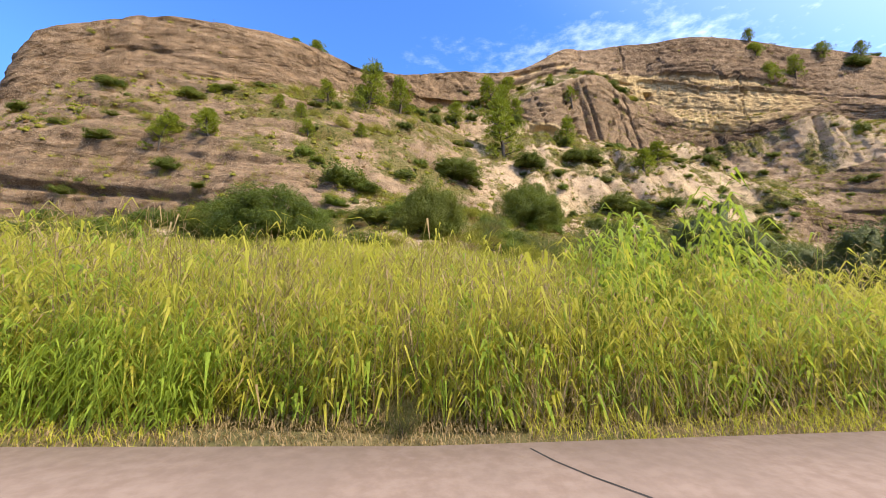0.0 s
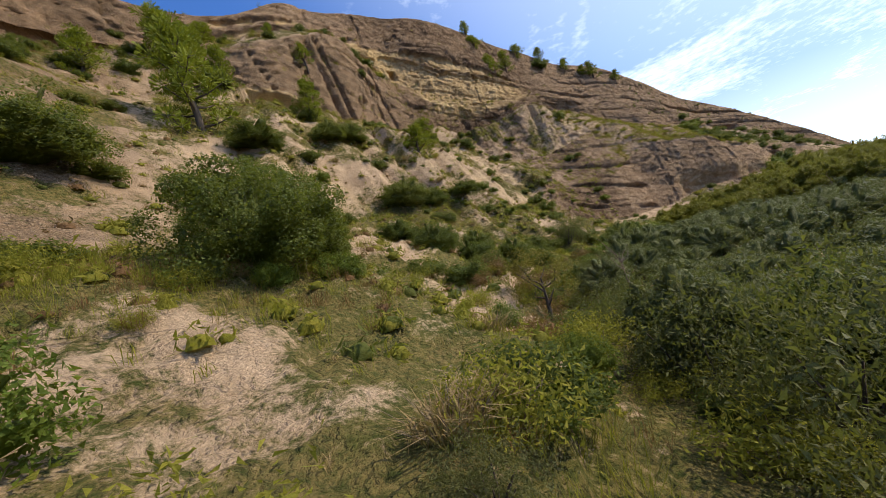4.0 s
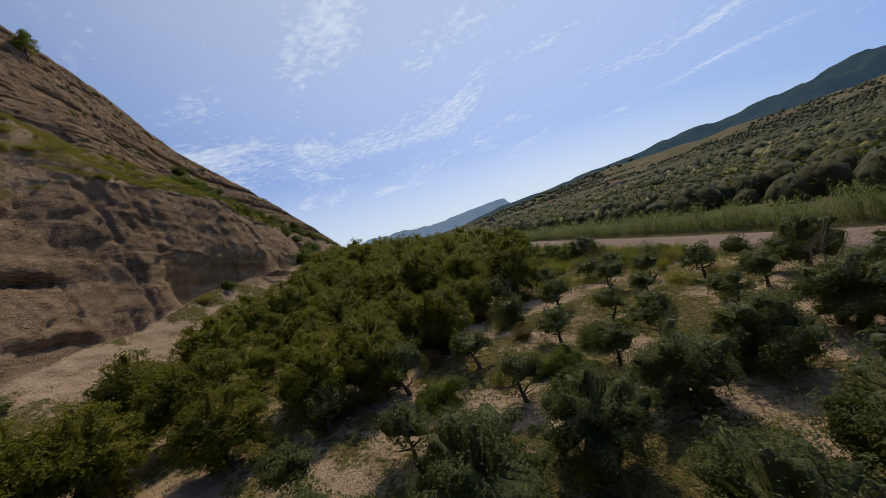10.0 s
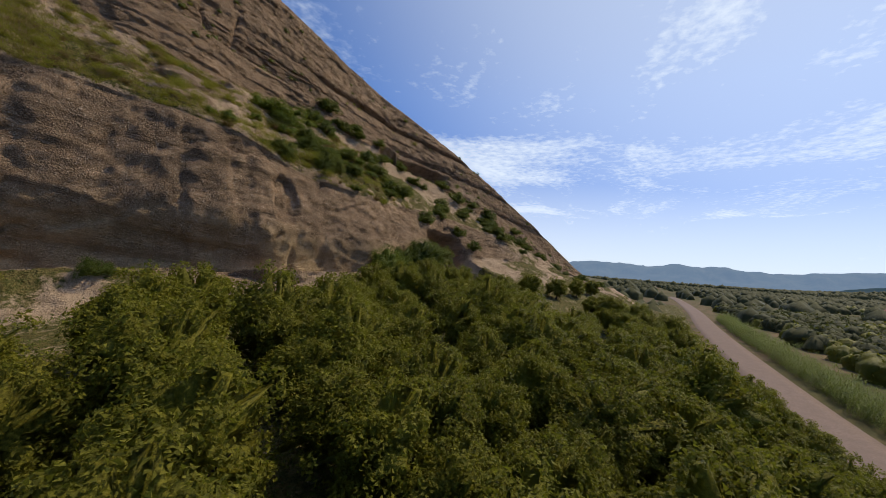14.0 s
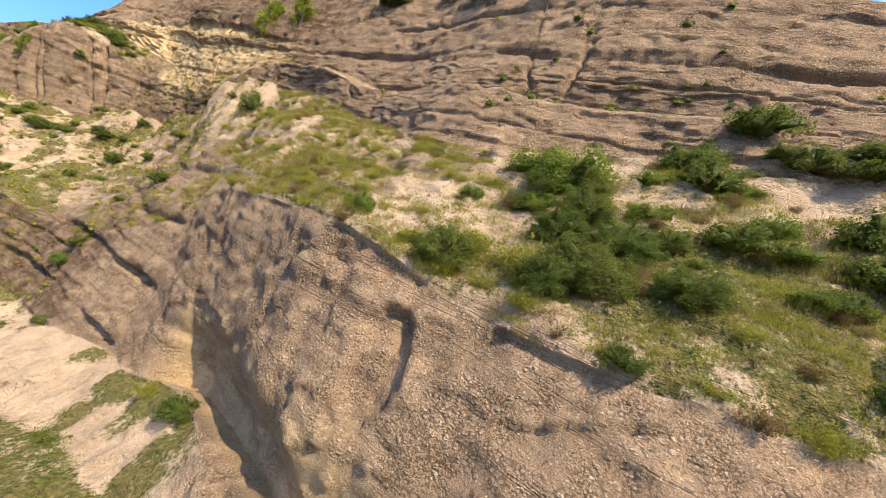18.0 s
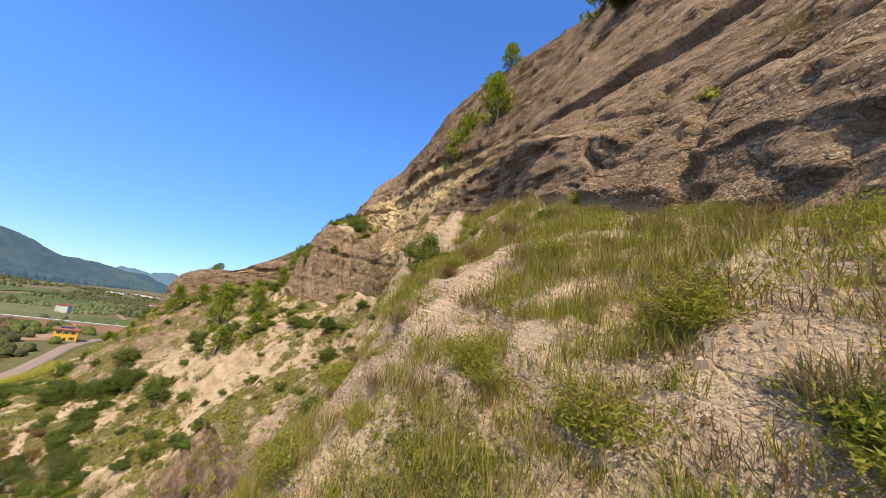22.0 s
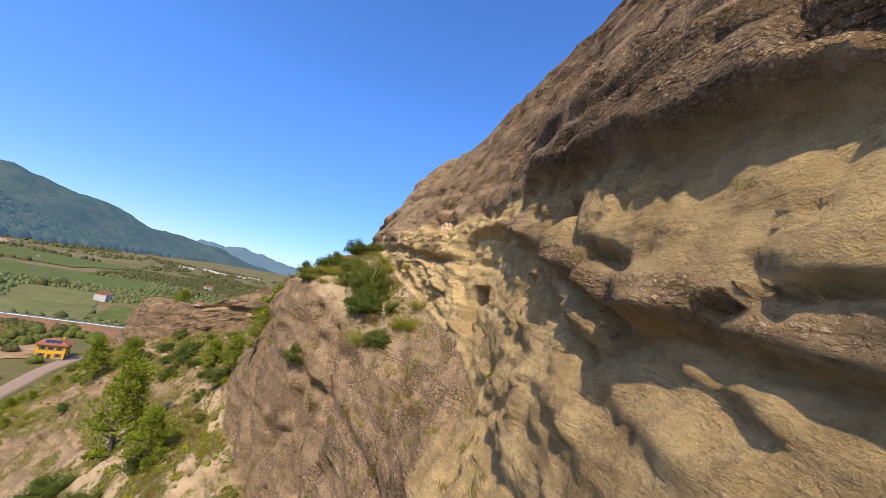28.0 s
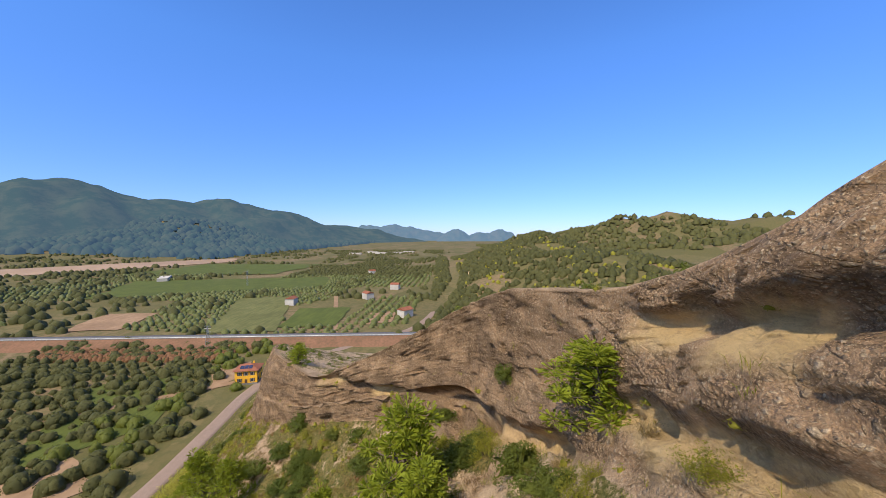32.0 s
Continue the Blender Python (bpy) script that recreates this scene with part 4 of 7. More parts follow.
    d *= np.where(seg == 0, 0.0, 1.0) * np.where(seg == 9, 1 - 0.75 * ramp01(row, 0.82, 1.0), np.where(seg == 10, 0.25 + 0.75 * ramp01(row, 0.0, 0.2), 1.0))
    fade = ramp01(x, -140, -120) * (1 - ramp01(x, 310, 338))
    out = p + n * (d * (0.2 + 0.8 * fade))[:, None]
    # surface kinds
    sand = band * upper * (1 - ramp01(over, -0.3, 0.15)) * (1 - 0.75 * jut) * np.where(seg == 7, 0.9 * ramp01(x, 63, 70), 1.0)
    sand = np.maximum(sand, band * np.where(seg == 6, 0.7 * ramp01(row, 0.4, 0.9) * ramp01(x, 66, 74), 0))
    sand = np.maximum(sand, foot * (1 - ramp01(row, 0.2, 0.45)) * 0.4)
    sand = np.maximum(sand, 0.8 * blob(p[:, [0, 2]], (25, 45), (7, 2.6), 2) * (seg >= 5) * (seg <= 6))
    sand = np.maximum(sand, ramp01(x, 36, 41) * (1 - ramp01(x, 46, 52)) * np.where(seg == 8, 1 - ramp01(row, 0.5, 0.8), 0))
    sand = np.maximum(sand, 0.85 * pale_under * ramp01(vnoise(p / 2.5, 144), -0.4, 0.2))
    sand = np.clip(sand * (1.15 + 0.5 * vnoise(p / 3.0, 98)), 0, 1)
    scree = np.clip(soft * 1.2, 0, 1) * (seg >= 2) * (1 - 0.6 * terrace)
    chalk = talus * ramp01(fbm(p / np.array([11, 11, 9]), 3, 99) + 0.25 * ramp01(x, 15, 40), 0.25, 0.85) * ramp01(1 - n[:, 2], 0.1, 0.3) * (0.75 - 0.45 * (seg == 5))
    turf = np.clip(soft, 0, 1) * ramp01(fbm(p / 6.5, 4, 101) - 0.5 * chalk, -0.85 - 0.2 * (1 - ramp01(x, 20, 60)), 0.45 - 0.15 * (1 - ramp01(x, 20, 60))) * 0.9 * (1 - 0.5 * terrace)
    earth = ramp01(fbm(p / 3.0, 3, 103), -0.5, 0.6)
    rut = np.maximum(np.exp(-((y - 56.3) / 0.8) ** 2), np.exp(-((y - 52.4) / 0.8) ** 2)) * ramp01(x, 44, 52) * (1 - ramp01(x, 86, 94))
    grove = ramp01(x, 22, 30) * (1 - ramp01(x, 118, 128))
    scree = np.where(seg <= 1, 1.0, scree)
    turf = np.where(seg <= 1, np.clip((0.85 - 0.5 * grove * earth) * (1 - rut), 0, 1), turf) * np.where(seg == 9, 0.3, 1) * np.where(seg == 5, 1 - 0.5 * ramp01(x, 96, 104), 1)
    # stretches darkened in colour: weathered skin, and shade on faces turned from the sun
    patina = np.where((seg >= 6) & (seg <= 9), (0.85 * ramp01(x, 56, 70)) * (1 - 0.75 * ramp01(x, 108, 118)) * (1 - ramp01(x, 118, 140)), 0.0) * (0.75 + 0.5 * vnoise(p / np.array([9, 9, 5]), 106))
    patina = np.maximum(patina, np.where(seg == 9, 0.65 * ramp01(x, 40, 60) * (1 - ramp01(x, 74, 86)) * ramp01(row, 0.1, 0.4), 0.0))
    patina = np.clip(np.maximum(patina, 1.0 * ((seg == 3) | (seg == 4) | ((seg == 5) & (x < 96))) * ramp01(x, 66, 82) * (1 - ramp01(x, 102, 110))), 0, 1)
    patina = np.maximum(patina, 0.3 * west)
    turf = np.maximum(turf, 0.85 * west * ((seg >= 2) & (seg <= 6)) * ramp01(n[:, 2], 0.5, 0.75) * ramp01(vnoise(p / 4.0, 107), -0.5, 0.1))
    bare = blob(np.stack([x, y], -1), (-1.0, 25.5), (6.5, 4.0), 2)
    turf = turf * (1 - 0.9 * bare)
    turf = np.maximum(turf, 0.85 * (seg <= 1) * ramp01(x, 98, 108) * (1 - ramp01(x, 165, 175)))
    return out.reshape(g.shape), dict(sandstone=sand, scree=scree, chalky=chalk, turf=turf, patina=patina)


HILL, KINDS = weathered(base_sheet())
HILL_N = sheet_normals(HILL)
KINDS = {k: v.reshape(HILL.shape[:2]) for k, v in KINDS.items()}

BANDS = [("grove_ground", 0, 1, "brown and green grassy ground below the cliff"), ("talus_slope", 2, 2, "eroded pale marl slope with sparse dry shrubs"),
         ("lower_cliff", 3, 3, "lower cliff of pebbly tan conglomerate"), ("bench_slope", 4, 5, "sloping scree bench with dry grass between the cliffs"),
         ("upper_cliff", 6, 9, "tall layered cliff of brown conglomerate and yellow sandstone"), ("cliff_top", 10, 10, "scrubby rocky top of the cliff")]
for name, first, last, label in BANDS:
    rows_in = np.where((SEGMENT >= first) & (SEGMENT <= last))[0]
    a, b = rows_in[0], min(rows_in[-1] + 1, HILL.shape[1] - 1)
    cut = HILL[:, a:b + 1]
    kinds = {k: v[:, a:b + 1].ravel() for k, v in KINDS.items()}
    me = mesh_of(name, cut.reshape(-1, 3), grid_faces(cut.shape[0], cut.shape[1]), ROCK, True, kinds)
    tagged(new(name, me), label, "cliff" if "cliff" in name else "ground", kind="structure")

XY = HILL.reshape(-1, 3)[:, :2]


def on_hill(x, y, first=0, last=10):
    """The point of the hillside nearest to (x, y) in plan, within a stretch of levels."""
    c0 = np.searchsorted(COLUMNS, x)
    lo, hi = max(c0 - 4, 0), min(c0 + 5, len(COLUMNS))
    rows_in = np.where((SEGMENT >= first) & (SEGMENT <= last))[0]
    cut = HILL[lo:hi, rows_in[0]:rows_in[-1] + 1].reshape(-1, 3)
    return Vector(cut[np.argmin((cut[:, 0] - x) ** 2 + (cut[:, 1] - y) ** 2)])


# ---- valley floor ----
def floor_height(x, y):
    """The valley sheet: dips out of sight beneath the hillside, swells into near hills."""
    z = valley(x)
    under = ramp01(y, road_y(x) + 3.5, road_y(x) + 8) * ramp01(x, -150, -138) * (1 - ramp01(x, 337, 346))
    z = z - 3.5 * under - 6 * under * ramp01(y, 25, 60)
    calm = 1 - ramp01(np.abs(x - 90), 330, 520) * 1.0
    calm = 1 - calm * (1 - ramp01(np.abs(y - 10), 120, 260))
    for cx, cy, turn, a, b, h in ((-560, 235, 0.1, 260, 105, 52), (-1150, 780, 0.5, 480, 240, 105), (-300, 240, 0.2, 120, 80, 30), (-520, 900, 0, 500, 300, 60), (300, 420, 0, 420, 180, 60), (900, 500, 0, 500, 260, 70),
                              (-1900, -1250, 0.35, 700, 330, 130), (700, -1500, 0, 900, 500, 55), (-200, -1900, 0, 800, 450, 90), (1900, -1300, 0.2, 900, 420, 60)):
        u = (x - cx) * math.cos(turn) + (y - cy) * math.sin(turn)
        v = -(x - cx) * math.sin(turn) + (y - cy) * math.cos(turn)
        q = np.stack([x / 130, y / 130, 0 * x], -1).reshape(-1, 3)
        lump = (1 + 0.2 * fbm(q, 4, 5)).reshape(np.shape(x))
        z = z + calm * h * np.exp(-(u / a) ** 2 - (v / b) ** 2) * lump
    return z


def build_floor():
    def spaced(n, reach, power):
        t = np.linspace(-1, 1, n)
        return np.sign(t) * reach * (np.exp(power * np.abs(t)) - 1) / (math.exp(power) - 1)
    xs, ys = spaced(250, 4900, 5.2), spaced(250, 4900, 5.4)
    x, y = np.meshgrid(xs, ys, indexing="ij")
    z = floor_height(x, y)
    me = mesh_of("ground", np.stack([x, y, z], -1).reshape(-1, 3), grid_faces(250, 250), GROUND)
    return tagged(new("ground", me), "wide green valley floor of groves, fields and scrub", "ground", kind="structure")


build_floor()


def ribbon(points, width, lift, thick, gap=0.0, every=1.0):
    """A strip along points (x, y), of the given width, laid on the valley floor."""
    pts = np.array(points, float)
    fine = [pts[0]]
    for k in range(len(pts) - 1):
        p0, p1, p2, p3 = pts[max(k - 1, 0)], pts[k], pts[k + 1], pts[min(k + 2, len(pts) - 1)]
        n = max(3, int(np.linalg.norm(p2 - p1) / 3))
        for t in np.linspace(0, 1, n + 1)[1:]:
            fine.append(0.5 * (2 * p1 + (p2 - p0) * t + (2 * p0 - 5 * p1 + 4 * p2 - p3) * t * t + (3 * p1 - p0 - 3 * p2 + p3) * t ** 3))
    c = np.array(fine)
    d = np.gradient(c, axis=0)
    d /= np.linalg.norm(d, axis=1, keepdims=True)
    side = np.stack([-d[:, 1], d[:, 0]], -1)
    out = []
    for off, h in ((-width / 2 - 0.25, lift - thick), (-width / 2, lift), (-width / 4, lift + 0.03), (0, lift + 0.05), (width / 4, lift + 0.03), (width / 2, lift), (width / 2 + 0.25, lift - thick)):
        q = c + side * off
        out.append(np.stack([q[:, 0], q[:, 1], valley(c[:, 0]) + h], -1))
    return np.stack(out, 1), c, d


strip, road_line, road_way = ribbon(ROAD, 5.2, 0.12, 0.5)
road = tagged(new("road", mesh_of("road", strip.reshape(-1, 3), grid_faces(*strip.shape[:2])[:, ::-1], ASPHALT)), "narrow worn pinkish-grey asphalt country road", "road", kind="structure")
# a long crack across the lane
jag = np.array([(0.95 + 0.22 * k + 0.06 * math.sin(5.1 * k), 4.1 - 0.33 * k) for k in range(9)])
jag = np.stack([jag - [0.012, 0.008], jag + [0.012, 0.008]], 1)
crack_v = np.concatenate([jag, np.interp(np.abs(jag[..., 1] - road_y(jag[..., 0])), [0, 1.3, 2.6], [0.175, 0.155, 0.125])[..., None] + valley(jag[..., 0])[..., None]], -1)
part("crack", mesh_of("crack", crack_v.reshape(-1, 3), grid_faces(9, 2), TAR), road, "dark crack in the asphalt")

# ---- distance: far ridges ----
def far_ridge(name, start, end, heights, depth, mat, seed, label, base=0.0):
    n, m = 90, 14
    t = np.linspace(0, 1, n)
    line = np.array(start)[None] * (1 - t[:, None]) + np.array(end)[None] * t[:, None]
    way = np.array(end) - np.array(start)
    side = np.array([-way[1], way[0]]) / np.linalg.norm(way)
    if side @ np.array(start) > 0:
        side = -side
    h = np.interp(t, np.linspace(0, 1, len(heights)), heights)
    q = np.stack([t * 9 + seed, 0 * t, 0 * t], -1)
    h = h * (1 + 0.12 * fbm(q, 5, seed))
    f = np.linspace(0, 1, m)
    prof = np.sin(f * np.pi / 2) ** 1.2
    pos = line[:, None, :] + side[None, None, :] * (depth * (1 - f))[None, :, None]
    z = base + h[:, None] * prof[None, :]
    rough = fbm(np.concatenate([pos.reshape(-1, 2) / (depth * 0.22), np.zeros((n * m, 1))], 1), 4, seed + 3).reshape(n, m)
    z = z + rough * h[:, None] * 0.13 * np.sin(np.pi * f)[None, :]
    v = np.concatenate([pos, z[..., None]], -1)
    tagged(new(name, mesh_of(name, v.reshape(-1, 3), grid_faces(n, m), mat)), label, "hills", kind="structure")


# air haze put into the hills as blue emission, stronger farther off
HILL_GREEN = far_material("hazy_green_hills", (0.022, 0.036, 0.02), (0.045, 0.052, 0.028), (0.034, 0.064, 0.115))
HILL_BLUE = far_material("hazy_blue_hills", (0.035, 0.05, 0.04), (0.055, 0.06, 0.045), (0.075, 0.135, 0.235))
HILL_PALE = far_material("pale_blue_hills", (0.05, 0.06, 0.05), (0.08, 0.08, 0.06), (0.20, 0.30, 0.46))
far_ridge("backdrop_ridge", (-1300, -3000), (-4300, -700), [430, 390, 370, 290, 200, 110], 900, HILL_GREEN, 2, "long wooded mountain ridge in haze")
far_ridge("backdrop_ridge", (-4650, -1300), (-4700, 400), [90, 150, 205, 225, 190, 150, 95, 60], 300, HILL_BLUE, 7, "mountain far up the valley in pale blue haze")
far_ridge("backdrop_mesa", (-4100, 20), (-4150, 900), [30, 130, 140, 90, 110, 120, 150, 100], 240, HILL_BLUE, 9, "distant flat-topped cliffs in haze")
far_ridge("backdrop_ridge", (4400, 900), (4200, -1900), [120, 185, 200, 180, 168, 172, 195, 215], 500, HILL_PALE, 12, "hills on the horizon in blue haze")
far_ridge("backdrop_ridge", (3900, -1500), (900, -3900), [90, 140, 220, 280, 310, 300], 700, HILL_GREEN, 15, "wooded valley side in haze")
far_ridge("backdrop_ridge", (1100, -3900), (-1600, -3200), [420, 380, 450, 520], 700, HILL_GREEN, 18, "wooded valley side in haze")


# ---- plants: shapes ----
def leaves(rng, centre, normal, size, aspect=0.45, droop=0.0):
    """Diamond leaves at the centres, facing along the normals."""
    n = len(centre)
    size = np.broadcast_to(np.asarray(size, float), (n,))[:, None]
    a = np.cross(normal, rng.normal(size=(n, 3)))
    a /= np.maximum(np.linalg.norm(a, axis=1, keepdims=True), 1e-6)
    b = np.cross(normal, a)
    a, b = a * size, b * size * aspect
    v = np.stack([centre - a, centre + a * 0.4 + b * 1.5, centre + a - b * 0.9 - [[0, 0, 1]] * size * droop], 1)
    return v.reshape(-1, 3), np.arange(3 * n).reshape(-1, 3)


def unit(rng, n):
    d = rng.normal(size=(n, 3))
    return d / np.linalg.norm(d, axis=1, keepdims=True)


def core_shell(centres, radii, middle, nu, nv, least):
    """A closed lumpy shell round a gathering of balls: verts and triangles."""
    a = np.linspace(0, 2 * np.pi, nu, endpoint=False)
    e = np.linspace(-np.pi / 2, np.pi / 2, nv)
    u = np.stack([np.cos(e)[:, None] * np.cos(a)[None], np.cos(e)[:, None] * np.sin(a)[None], np.repeat(np.sin(e)[:, None], nu, 1)], -1).reshape(-1, 3)
    c = centres - middle
    along = u @ c.T
    room = radii[None] ** 2 - ((c ** 2).sum(1)[None] - along ** 2)
    r = np.where(room > 0, along + np.sqrt(np.maximum(room, 0)), 0).max(1)
    r = np.maximum(r, least)
    k = np.arange(nu * nv).reshape(nv, nu)
    n = np.roll(k, -1, axis=1)
    quads = np.stack([k[:-1], n[:-1], n[1:], k[1:]], -1).reshape(-1, 4)
    return middle + u * r[:, None], np.concatenate([quads[:, [0, 1, 2]], quads[:, [0, 2, 3]]])


def crown_mesh(name, seed, n, radii, clumps, clump, leaf, mat, base=0.0, aspect=0.45, low=-0.35, inner=0.15, droop=0.0, core=(20, 12), fill=0.74):
    """A crown of leaves over a lumpy dome of clumps. Sizes in metres."""
    rng = np.random.default_rng(seed)
    radii = np.array(radii)
    d = unit(rng, clumps * 3)
    d = d[d[:, 2] > low][:clumps]
    cc = d * radii * rng.uniform(0.55, 0.85, (len(d), 1)) * (1 + 0.14 * rng.normal(size=(len(d), 1)))
    cc[:, 2] += base
    size = clump * rng.uniform(0.7, 1.3, len(cc))
    pick = rng.integers(0, len(cc), n)
    out = unit(rng, n)
    side = (cc - [0, 0, base])[pick]
    out = out + 0.8 * side / np.linalg.norm(side, axis=1, keepdims=True)
    out /= np.linalg.norm(out, axis=1, keepdims=True)
    c = cc[pick] + out * (size[pick] * rng.uniform(0.68, 1.2, n) * np.where(rng.random(n) < 0.07, 1.25, 1.0))[:, None]
    nm = out + 0.8 * rng.normal(size=(n, 3)) + np.array([0, 0, 0.3])
    nm /= np.linalg.norm(nm, axis=1, keepdims=True)
    v, f = leaves(rng, c, nm, leaf * rng.uniform(0.6, 1.3, n), aspect, droop)
    pieces = [(v, f)]
    if core:
        cv, cf = core_shell(cc, size * fill, np.array([0, 0, base]), core[0], core[1], 0.35 * radii.min())
        away = cv - [0, 0, base]
        belt = np.sqrt(np.clip(1 - (away[:, 2] / np.linalg.norm(away, axis=1)) ** 2, 0, 1))
        cv = cv + 0.14 * clump * rng.normal(size=cv.shape) * belt[:, None]
        cv[:, 2] = np.maximum(cv[:, 2], 0.0 if low > -0.6 else cv[:, 2].min())
        pieces.append((cv, cf))
    v, f = joined(pieces)
    return mesh_of(name, v, f, mat)


def tube(points, radii, sides=6):
    """A tapered, bent branch: verts and quads."""
    pts = np.array(points, float)
    d = np.gradient(pts, axis=0)
    d /= np.linalg.norm(d, axis=1, keepdims=True)
    ref = np.where(np.abs(d[:, 2:3]) > 0.9, [[1.0, 0, 0]], [[0, 0, 1.0]])
    s = np.cross(d, ref)
    s /= np.linalg.norm(s, axis=1, keepdims=True)
    u = np.cross(s, d)
    a = np.linspace(0, 2 * np.pi, sides, endpoint=False)
    ring = s[:, None] * np.cos(a)[None, :, None] + u[:, None] * np.sin(a)[None, :, None]
    v = pts[:, None] + ring * np.array(radii)[:, None, None]
    k = np.arange(len(pts) * sides).reshape(len(pts), sides)
    r = np.roll(k, -1, axis=1)
    f = np.stack([k[:-1], r[:-1], r[1:], k[1:]], -1).reshape(-1, 4)
    return v.reshape(-1, 3), f


def joined(pieces):
    vs, fs, at = [], [], 0
    for v, f in pieces:
        vs.append(v); fs.append(f + at); at += len(v)
    return np.concatenate(vs), np.concatenate(fs)


def trunk_mesh(name, seed, height, radius, limbs, reach, mat, fork=0.45, lean=0.1, sides=6):
    """A tapered trunk with bent limbs."""
    rng = np.random.default_rng(seed)
    way = np.array([rng.normal() * lean, rng.normal() * lean, 1.0])
    t = np.linspace(0, 1, 6)
    line = t[:, None] * way * height * 0.85 + np.stack([np.sin(t * 4 + seed), np.cos(t * 3 + seed), 0 * t], -1) * radius * 0.5
    line[0, 2] = -0.3
    pieces = [tube(line, radius * (1.25 - t * 0.95), sides)]
    for k in range(limbs):
        along = 2 + 3 * rng.uniform(max(fork - 0.35, 0.0), 0.95)
        start = line[int(along)] + (line[int(along) + 1] - line[int(along)]) * (along - int(along))
        a = 2 * np.pi * (k + rng.random() * 0.6) / limbs
        tip = start + np.array([math.cos(a) * reach, math.sin(a) * reach, height * rng.uniform(0.12, 0.42)]) * rng.uniform(0.6, 1.0)
        mid = (start + tip) / 2 + rng.normal(size=3) * reach * 0.12
        pieces.append(tube([start, mid, tip], [radius * 0.5, radius * 0.32, radius * 0.1], 5))
    v, f = joined(pieces)
    return mesh_of(name, v, f, mat)


def blades(rng, base, height, lean, width, curve=0.35):
    """Grass blades: a bent quad each, from the base point to its tip."""
    n = len(base)
    a = rng.uniform(0, 2 * np.pi, n)
    way = np.stack([np.cos(a), np.sin(a), np.zeros(n)], -1)
    side = np.stack([-np.sin(a), np.cos(a), np.zeros(n)], -1) * np.broadcast_to(width, (n,))[:, None]
    h, l = np.broadcast_to(height, (n,))[:, None], np.broadcast_to(lean, (n,))[:, None]
    up = np.array([[0, 0, 1.0]])
    mid = base + way * l * h * curve + up * h * 0.55
    tip = base + way * l * h + up * h * (1 - 0.35 * l)
    v = np.stack([base - side * 0.4, mid + side, tip, mid - side], 1)
    return v.reshape(-1, 3), np.arange(4 * n).reshape(-1, 4)


def tuft_mesh(name, seed, n, spread_r, height, width, mat, lean=0.6):
    rng = np.random.default_rng(seed)
    a, r = rng.uniform(0, 2 * np.pi, n), spread_r * np.sqrt(rng.random(n))
    base = np.stack([r * np.cos(a), r * np.sin(a), -0.05 + 0 * a], -1)
    v, f = blades(rng, base, height * rng.uniform(0.5, 1.1, n), lean * rng.uniform(0.2, 1.2, n), width)
    return mesh_of(name, v, f, mat, False)


def spray_mesh(name, seed, n, radius, height, leaf, mat, stems=14):
    """Upright twiggy growth: sprays of small leaves along many thin stems."""
    rng = np.random.default_rng(seed)
    a, r = rng.uniform(0, 2 * np.pi, stems), radius * np.sqrt(rng.random(stems))
    tips = np.stack([r * np.cos(a), r * np.sin(a), height * (1.05 - 0.45 * (r / radius) ** 2) * rng.uniform(0.7, 1.1, stems)], -1)
    pick, t = rng.integers(0, stems, n), rng.uniform(0.12, 1.0, n) ** 0.8
    c = tips[pick] * np.stack([t ** 0.8, t ** 0.8, t], -1) + rng.normal(size=(n, 3)) * radius * 0.13
    c[:, 2] = np.maximum(c[:, 2], 0.02)
    nm = unit(rng, n) + [[0, 0, 0.2]]
    nm /= np.linalg.norm(nm, axis=1, keepdims=True)
    v, f = leaves(rng, c, nm, leaf * rng.uniform(0.6, 1.4, n), 0.3)
    return mesh_of(name, v, f, mat, False)


def stems_mesh(name, seed, n, radius, height, thick, mat):
    rng = np.random.default_rng(seed)
    pieces = [tube([(0, 0, -0.1), (0, 0, 0.02), (0, 0, 0.09)], [thick * 3.5, thick * 3, thick * 1.2], 6)]
    for _ in range(n):
        a, r = rng.uniform(0, 2 * np.pi), radius * math.sqrt(rng.random())
        tip = np.array([r * math.cos(a), r * math.sin(a), height * rng.uniform(0.6, 1.0)])
        pieces.append(tube([tip * [0.01, 0.01, -0.03], tip * [0.55, 0.55, 0.5] + rng.normal(size=3) * 0.05 * height, tip], [thick, thick * 0.7, thick * 0.25], 4))
    v, f = joined(pieces)
    return mesh_of(name, v, f, mat)


